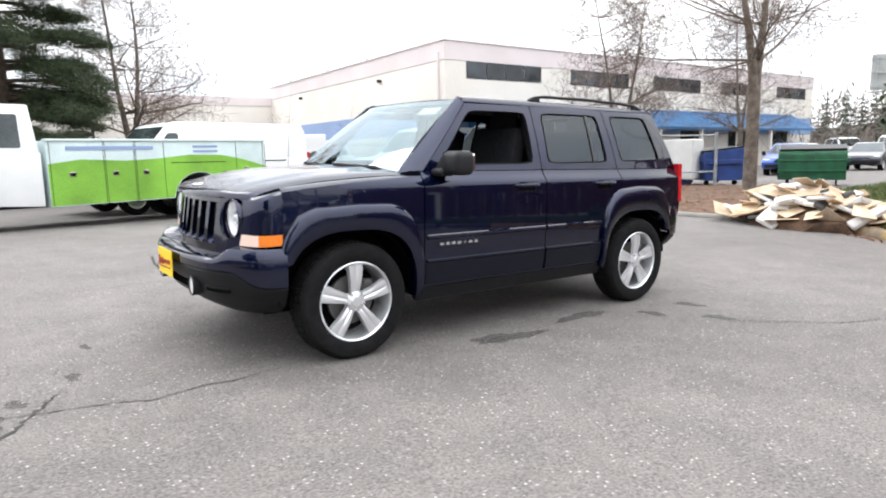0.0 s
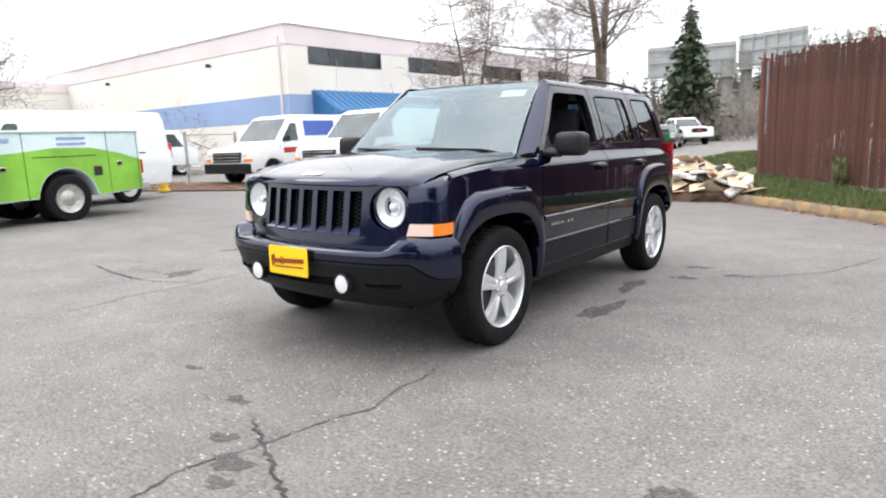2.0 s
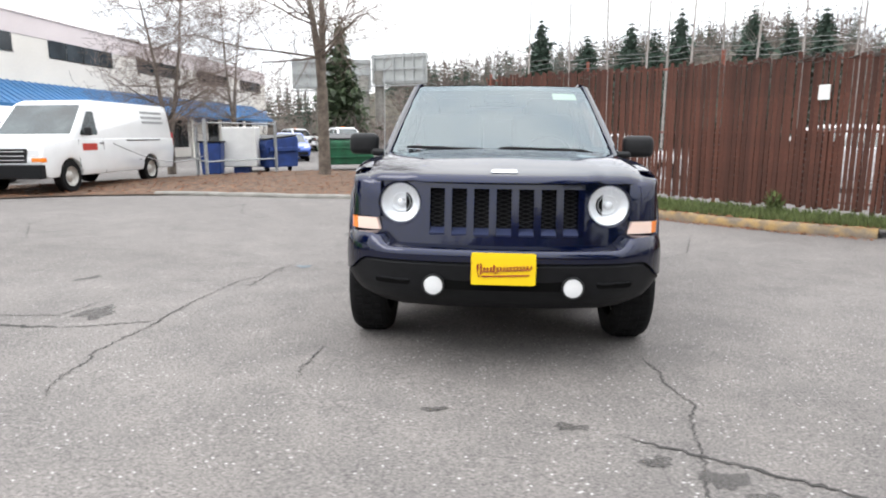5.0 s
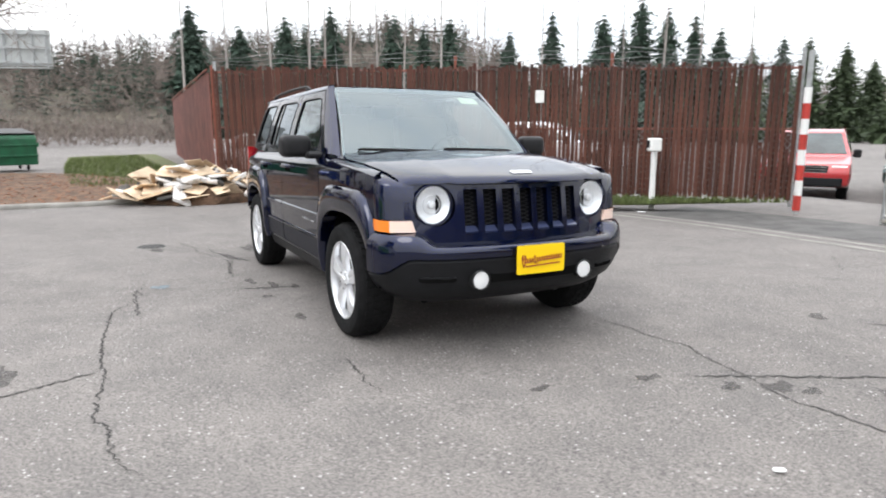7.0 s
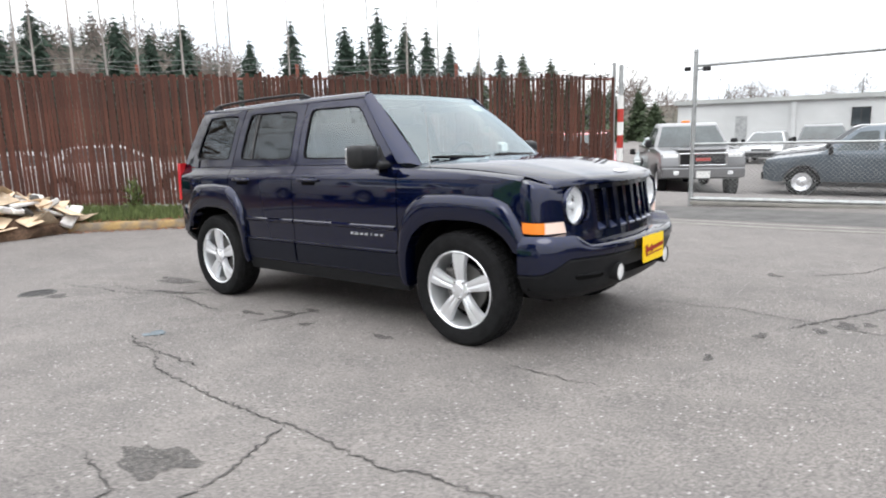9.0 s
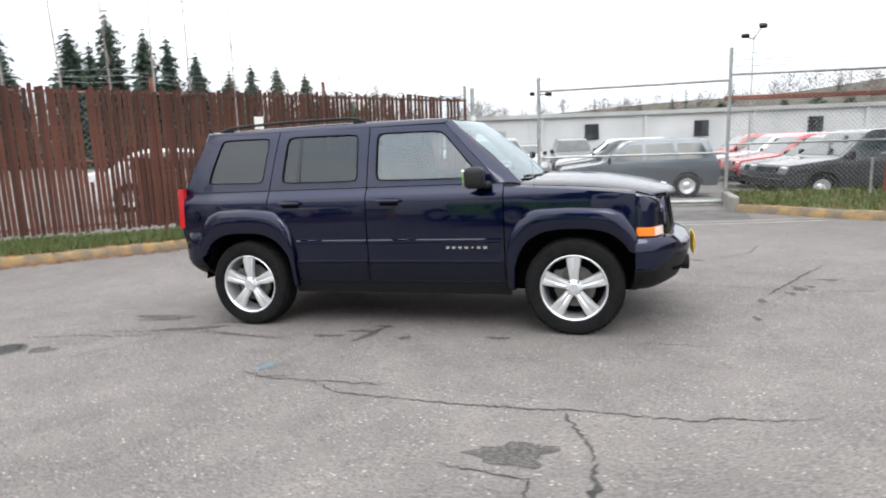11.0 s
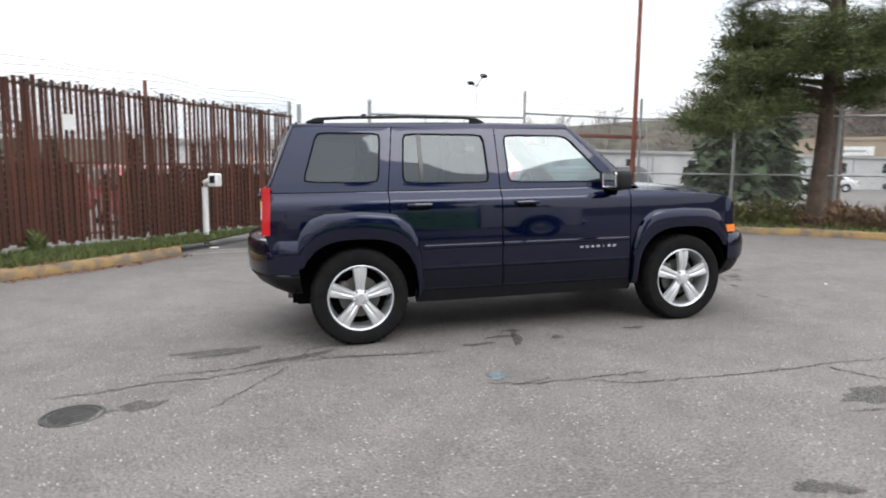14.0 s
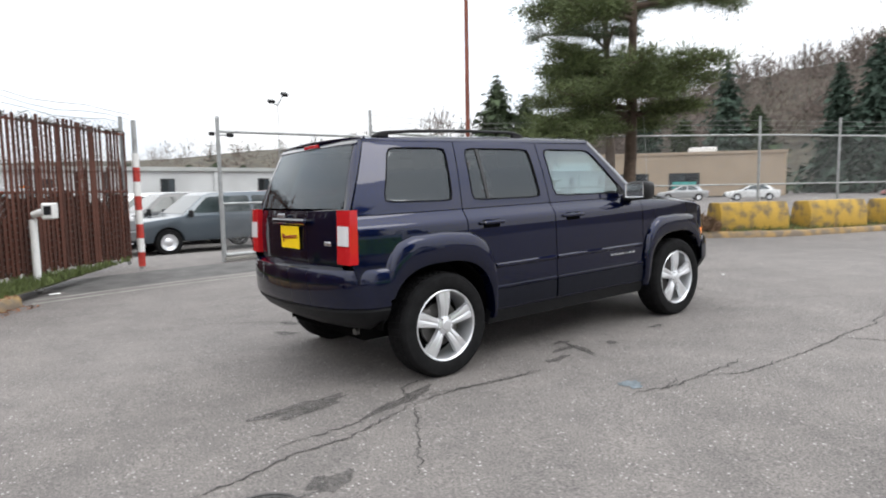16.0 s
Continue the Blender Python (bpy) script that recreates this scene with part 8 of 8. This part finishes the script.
for s in (1, -1):
    cx, cy, cz = face_at(s * LAMP_Y, LAMP_Z)
    hd = part("headlight", revolve(bmesh.new(), [(0.117, -0.045), (0.117, -0.006), (0.112, 0.004), (0.106, 0.002), (0.101, -0.010), (0.100, -0.045)], (cx, cy, cz), "x", 40), M_NAVY, suv_root, "round clear headlight in a navy bezel")
    part("reflector", revolve(bmesh.new(), [(0.101, -0.010), (0.095, -0.018), (0.076, -0.030), (0.050, -0.038), (0.030, -0.041), (0.001, -0.042)], (cx, cy, cz), "x", 32), M_REFLECT, hd)
    part("bulb_shield", revolve(bmesh.new(), [(0.022, -0.042), (0.022, -0.022), (0.016, -0.014), (0.001, -0.011)], (cx, cy, cz), "x", 16), M_CLEARLENS, hd)
    for rr in (0.052,):
        part("reflector_ring", revolve(bmesh.new(), [(rr, -0.038), (rr - 0.002, -0.028), (rr - 0.006, -0.038)], (cx, cy, cz), "x", 28), M_REFLECT, hd)
    lens = part("lens", revolve(bmesh.new(), [(0.101, -0.008), (0.082, 0.006), (0.05, 0.015), (0.001, 0.019)], (cx, cy, cz), "x", 32), M_LENS, hd)
    lens.visible_shadow = False
    # turn lamp wrapping the corner
    def corner(u, v):
        t = u
        x = lerp(1.925, 1.745, t) + 0.022 * math.sin(t * math.pi)
        y = lerp(0.645, half_width(1.745, 0.74) + 0.006, math.sin(min(1.0, t * 1.15) * math.pi / 2))
        return (x, s * y, v)
    sl = part("turn_lamp", sheet([(0.0, 0.700), (0.46, 0.700), (0.46, 0.762), (0.06, 0.762)], corner, (1, s, 0), [0.1, 0.2, 0.34], (), 0.03), M_PALEAMBER, suv_root, "pale orange and amber turn lamp")
    part("amber_lens", sheet([(0.46, 0.700), (1.0, 0.706), (1.0, 0.766), (0.46, 0.762)], corner, (1, s, 0), [0.6, 0.75, 0.9], (), 0.03), M_AMBER, sl)
    rows = []
    for v, pull in ((0.768, 0.0), (0.86, 0.012), (0.935, 0.022), (0.962, 0.040)):
        row = []
        for q in range(9):
            c = corner(q / 8, v)
            row.append((c[0] - 0.004 - pull * (1 - 0.6 * q / 8), c[1] - s * pull * 0.35 * q / 8, v + (v - 0.774) * 0.11 * q / 8))
        rows.append(row)
    edge = [bonnet_at(lerp(2.025, 1.738, q / 8), 0.707) for q in range(9)]
    rows.append([(p[0] - 0.004, s * p[1], p[2] - 0.010) for p in edge])
    part("corner_panel", loft(rows, (1, s, 0.5), 0.012), M_NAVY, suv_root, sharp=60)

# bumpers, by their plan line and an upright profile
def bumper(name, pts, z_rows, mat, label="", thick=0.02, dip=(), rise=()):
    """A wrap-round moulding; z_rows: height and how far it stands out."""
    line = [Vector(p) for p in smooth_line(pts, 56, 2)]
    rows = []
    for k, (z, o) in enumerate(z_rows):
        row = []
        fall, lift = dip[k] if k < len(dip) else 0.0, rise[k] if k < len(rise) else 0.0
        for i, p in enumerate(line):
            a, b = line[max(0, i - 1)], line[min(len(line) - 1, i + 1)]
            d = (b - a).normalized()
            nrm = Vector((d.y, -d.x))
            if nrm.dot(p) < 0:
                nrm = -nrm
            c = min(1.0, max(0.0, (abs(p.y) - 0.70) / 0.14))
            e = min(1.0, max(0.0, (abs(p.y) - 0.60) / 0.07))
            row.append((p.x + nrm.x * o, p.y + nrm.y * o, z - fall * c * c * (3 - 2 * c) + lift * e))
        rows.append(row)
    sign = 1 if pts[len(pts) // 2][0] > 0 else -1
    return part(name, loft(rows, (sign, 0, 0), thick), mat, suv_root, label, sharp=40)


FB = [(1.735, -0.856), (1.82, -0.842), (1.91, -0.800), (1.985, -0.730), (2.062, -0.605), (2.105, -0.47), (2.135, -0.26), (2.145, 0.0), (2.135, 0.26), (2.105, 0.47), (2.062, 0.605), (1.985, 0.730), (1.91, 0.800), (1.82, 0.842), (1.735, 0.856)]
bumper("front_bumper", FB, [(0.566, -0.012), (0.570, 0.002), (0.598, 0.003), (0.616, 0.000), (0.628, -0.010), (0.634, -0.026), (0.640, -0.125)], M_NAVY, "navy upper front bumper", dip=(0.09, 0.09, 0.03), rise=(0, 0, 0, 0.012, 0.040, 0.056, 0.060))
bumper("lower_bumper", FB, [(0.300, -0.19), (0.330, -0.135), (0.375, -0.075), (0.43, -0.045), (0.500, -0.022), (0.552, -0.006), (0.564, -0.014)], M_GREYPLASTIC, "dark grey plastic lower bumper", dip=(0.0, 0.0, 0.01, 0.03, 0.06, 0.088, 0.09))
part("skid_lip", boxed((1.72, 0, 0.31), (0.30, 1.1, 0.04), 0.015), M_BLACKPLASTIC, suv_root)


def bump_x(y):
    return float(np.interp(abs(y), (0.0, 0.26, 0.47, 0.605, 0.73), (2.143, 2.133, 2.100, 2.057, 1.977)))


part("lower_intake", sheet(rounded([(-0.30, 0.425), (0.30, 0.425), (0.30, 0.505), (-0.30, 0.505)], 0.02), lambda u, v: (bump_x(u) - 0.030, u, v), (1, 0, 0), [-0.15, 0, 0.15], (), 0.02), M_HATCH, suv_root)
for s in (1, -1):
    fx = bump_x(0.347) - 0.012
    fg = part("fog_lamp", revolve(bmesh.new(), [(0.054, -0.05), (0.058, 0.004), (0.052, 0.010), (0.047, 0.004), (0.047, -0.03)], (fx, s * 0.347, 0.446), "x", 28), M_BLACKPLASTIC, suv_root, "round clear fog lamp in a black ring")
    part("fog_lens", revolve(bmesh.new(), [(0.048, 0.003), (0.03, 0.007), (0.001, 0.008)], (fx, s * 0.347, 0.446), "x", 24), M_CLEARLENS, fg)
    part("fog_pocket", sheet(rounded([(0.47, 0.437), (0.66, 0.437), (0.66, 0.492), (0.47, 0.492)], 0.02), lambda u, v: (bump_x(u) - 0.034, s * u, v), (1, 0, 0), [0.55, 0.6], (), 0.02), M_HATCH, suv_root)
    part("pocket_bar", sheet([(0.475, 0.460), (0.655, 0.460), (0.655, 0.468), (0.475, 0.468)], lambda u, v: (bump_x(u) - 0.028, s * u, v), (1, 0, 0), [0.55, 0.6], (), 0.008), M_GREYPLASTIC, suv_root)
fp = part("front_plate", sheet(rounded([(-0.157, 0.467), (0.157, 0.467), (0.157, 0.625), (-0.157, 0.625)], 0.012), lambda u, v: (2.170, u, v), (1, 0, 0), (), (), 0.006), M_YELLOWPLATE, suv_root, "yellow dealer plate with a slanting red-brown line of script")
stroke = []
for k in range(90):
    t = k / 89
    tall = 0.034 if t < 0.10 else (0.024 if 0.30 < t < 0.36 else 0.012)
    stroke.append((2.1745, -0.130 + 0.262 * t + 0.006 * math.cos(k * 1.15), 0.540 + 0.016 * t + tall * math.sin(k * 1.15)))
part("script_line", tube(bmesh.new(), stroke, 0.0032, 5), M_PLATERED, fp, "slanting red-brown handwriting-like stroke")
part("script_underline", boxed((2.173, 0.01, 0.514), (0.004, 0.23, 0.006), 0.0, Matrix.Rotation(0.04, 3, "X")), M_PLATERED, fp)
part("bonnet_badge", boxed((1.955, 0, 1.012), (0.045, 0.135, 0.012), 0.006, Matrix.Rotation(0.25, 3, "Y")), M_SILVERTEXT, suv_root, "small chrome badge on the bonnet edge")

# rear
RB = [(-1.74, 0.870), (-1.84, 0.858), (-1.93, 0.810), (-2.00, 0.70), (-2.06, 0.52), (-2.10, 0.28), (-2.115, 0.0), (-2.10, -0.28), (-2.06, -0.52), (-2.00, -0.70), (-1.93, -0.810), (-1.84, -0.858), (-1.74, -0.870)]
bumper("rear_bumper", RB, [(0.530, -0.012), (0.538, 0.002), (0.68, 0.006), (0.745, 0.000), (0.772, -0.014), (0.782, -0.05), (0.790, -0.15)], M_NAVY, "navy upper rear bumper")
bumper("rear_lower_bumper", RB, [(0.370, -0.20), (0.400, -0.135), (0.45, -0.06), (0.49, -0.028), (0.515, -0.010), (0.528, -0.014)], M_GREYPLASTIC, "dark grey plastic lower rear bumper")
part("exhaust", rodded((-1.60, -0.52, 0.34), (-1.82, -0.52, 0.335), 0.022, 0.022, 12), M_DISC, suv_root)


def hatch_at(u, v):
    x = float(np.interp(v, (0.78, 0.95, 1.12, 1.16, 1.40, 1.58, 1.625), (-1.990, -1.988, -1.972, -1.955, -1.875, -1.795, -1.755)))
    return (x + 0.040 * (u / 0.65) ** 2, u, v)


part("tailgate", sheet([(-0.655, 0.785), (0.655, 0.785), (0.665, 1.135), (-0.665, 1.135)], hatch_at, (-1, 0, 0), [-0.5, -0.25, 0, 0.25, 0.5], [0.95, 1.08], 0.02), M_NAVY, suv_root, sharp=50)
rg = part("rear_window", sheet(rounded([(-0.655, 1.150), (0.655, 1.150), (0.560, 1.570), (-0.560, 1.570)], 0.05), hatch_at, (-1, 0, 0), [-0.4, -0.2, 0, 0.2, 0.4], [1.25, 1.35, 1.45], 0.0), M_PRIVACY, suv_root)
rg.visible_shadow = False
part("rear_spoiler", sheet([(-0.60, 1.572), (0.60, 1.572), (0.60, 1.622), (-0.60, 1.622)], lambda u, v: (hatch_at(u, v)[0] - 0.012 + (v - 1.572) * 0.5, u, v - 0.004), (-1, 0, 0.3), [-0.4, 0, 0.4], (), 0.02), M_NAVY, suv_root)
part("brake_lamp", boxed((-1.795, 0, 1.585), (0.012, 0.22, 0.022), 0.003), M_REDLENS, suv_root)
for s in (1, -1):
    n = 8
    a, b = [], []
    for i in range(n + 1):
        t = i / n
        z = lerp(1.140, 1.600, t)
        a.append(hatch_at(s * lerp(0.660, 0.560, t), z))
        xq = lerp(-1.925, -1.735, t)
        b.append((xq, s * half_width(xq, min(z, 1.59)), z - 0.012 * t))
    m2 = [(lerp(p[0], q[0], 0.6) - 0.010, lerp(p[1], q[1], 0.6) + s * 0.008, lerp(p[2], q[2], 0.6)) for p, q in zip(a, b)]
    part("rear_pillar", loft([a, m2, b], (-1, s, 0.2), 0.015), M_NAVY, suv_root, sharp=60)
    def tail_at(u, v):
        t = u
        x = lerp(-1.985, -1.925, max(0.0, (t - 0.42) / 0.58)) if t > 0.42 else -1.985
        y = lerp(0.660, 0.812, min(1.0, t / 0.5))
        if t > 0.5:
            y = max(y, half_width(x, v) + 0.004)
        return (x + (v - 0.82) * 0.05, s * y, v)
    tl = part("tail_light", sheet([(0, 0.812), (1, 0.812), (1, 1.142), (0, 1.142)], tail_at, (-1, s, 0), [0.1, 0.25, 0.42, 0.5, 0.75], [0.9, 0.935, 1.04, 1.1], 0.04), M_REDLENS, suv_root, "red tail light with a clear middle")
    part("reverse_lens", sheet([(0.05, 0.925), (0.47, 0.925), (0.47, 1.045), (0.05, 1.045)], lambda u, v: tuple(Vector(tail_at(u, v)) + Vector((-0.004, 0, 0))), (-1, s, 0), [0.25, 0.42], (), 0.006), M_CLEARLENS, tl)
    part("tail_backing", sheet([(-1.96, 0.79), (-1.90, 0.79), (-1.90, 1.10), (-1.94, 1.10)], lambda u, v: (u, s * (half_width(u, v) - 0.02), v), (0, s, 0), (), (), 0.01), M_NAVY, suv_root)
rp = part("rear_plate", boxed((-1.998, 0.0, 0.955), (0.008, 0.30, 0.155), 0.003), M_YELLOWPLATE, suv_root, "yellow dealer plate with a line of script")
stroke = [(-2.004, 0.118 - 0.24 * k / 69 + 0.005 * math.cos(k * 1.2), 0.948 + 0.014 * k / 69 + (0.030 if k < 8 else 0.012) * math.sin(k * 1.2)) for k in range(70)]
part("script_line", tube(bmesh.new(), stroke, 0.0032, 5), M_PLATERED, rp)
part("plate_light", boxed((-2.0, 0, 1.065), (0.035, 0.55, 0.04), 0.012), M_NAVY, suv_root)
part("tailgate_badge", boxed((-1.985, -0.545, 0.93), (0.010, 0.085, 0.028), 0.003), M_SILVERTEXT, suv_root)
part("tailgate_badge", boxed((-2.003, 0.12, 1.10), (0.010, 0.12, 0.03), 0.003), M_SILVERTEXT, suv_root)

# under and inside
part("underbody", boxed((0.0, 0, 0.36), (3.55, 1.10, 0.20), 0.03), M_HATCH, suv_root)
# added black boxes fill the shell so that its gaps stay dark
part("dark_gap_fill", boxed((-0.02, 0, 0.68), (1.70, 1.58, 0.70)), M_HATCH, suv_root)
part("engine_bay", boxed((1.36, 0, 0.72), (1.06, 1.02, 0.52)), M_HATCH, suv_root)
part("boot_floor", boxed((-1.40, 0, 0.86), (1.04, 1.04, 0.40)), M_INTERIOR, suv_root)
part("dashboard", solid([(0.42, 0.95), (0.60, 1.05), (0.98, 1.065), (0.98, 0.85), (0.45, 0.85)], -0.74, 0.74, "xz", 0.02), M_INTERIOR, suv_root)
part("steering_wheel", tube(bmesh.new(), [(0.40 + 0.06 * math.sin(2 * math.pi * k / 20), 0.36 + 0.18 * math.cos(2 * math.pi * k / 20), 1.06 + 0.17 * math.sin(2 * math.pi * k / 20)) for k in range(20)], 0.014, 6, True), M_BLACKPLASTIC, suv_root)
part("rear_mirror", boxed((0.42, 0.0, 1.50), (0.03, 0.22, 0.06), 0.012), M_BLACKPLASTIC, suv_root)


def seat(x, y, w, back):
    st = part("seat", boxed((x + 0.02, y, 1.02), (0.50, w, 0.14), 0.05, None, 2), M_INTERIOR, suv_root)
    part("backrest", boxed((x - 0.27, y, 1.18), (0.14, w * 0.96, 0.48), 0.05, Matrix.Rotation(-0.20, 3, "Y"), 2), M_INTERIOR, st)
    for yy in ([y] if w < 0.7 else [y - w * 0.3, y + w * 0.3]):
        part("headrest", boxed((x - 0.345, yy, 1.475), (0.09, 0.26, 0.17), 0.04, Matrix.Rotation(-0.15, 3, "Y"), 2), M_INTERIOR, st)
        part("headrest_stem", rodded((x - 0.33, yy - 0.06, 1.36), (x - 0.335, yy - 0.06, 1.44), 0.007, 0.007, 6), M_CHROME, st)
        part("headrest_stem", rodded((x - 0.33, yy + 0.06, 1.36), (x - 0.335, yy + 0.06, 1.44), 0.007, 0.007, 6), M_CHROME, st)


seat(0.10, 0.37, 0.52, 0)
seat(0.10, -0.37, 0.52, 0)
seat(-0.75, 0.0, 1.30, 0)
part("headliner", sheet([(0.36, -0.56), (0.36, 0.56), (-1.70, 0.56), (-1.70, -0.56)], lambda u, v: (u, v, roof_at(u, v)[2] - 0.035), (0, 0, -1), [-0.6], [0], 0.006), M_INTLIGHT, suv_root)
for s in (1, -1):
    part("door_trim", boxed((0.26, s * 0.775, 1.03), (1.04, 0.03, 0.20), 0.01), M_INTERIOR, suv_root)
    part("door_trim", boxed((-0.66, s * 0.775, 1.03), (0.80, 0.03, 0.20), 0.01), M_INTERIOR, suv_root)
    part("pillar_trim", boxed((-0.24, s * 0.655, 1.33), (0.09, 0.03, 0.42), 0.01, Matrix.Rotation(s * 0.32, 3, "X")), M_INTERIOR, suv_root)
    part("seat_belt", tube(bmesh.new(), [(-0.24, s * 0.675, 1.44), (-0.24, s * 0.70, 1.1)], 0.012, 4), M_BLACKPLASTIC, suv_root)

# the cabin above the belt line is a little lower than the panels were drawn
squat = {p for p in suv_root.children_recursive if p.type == "MESH"}
for me in {p.data for p in squat}:
    for v in me.vertices:
        if v.co.z > 1.12:
            v.co.z = 1.12 + (v.co.z - 1.12) * 0.975
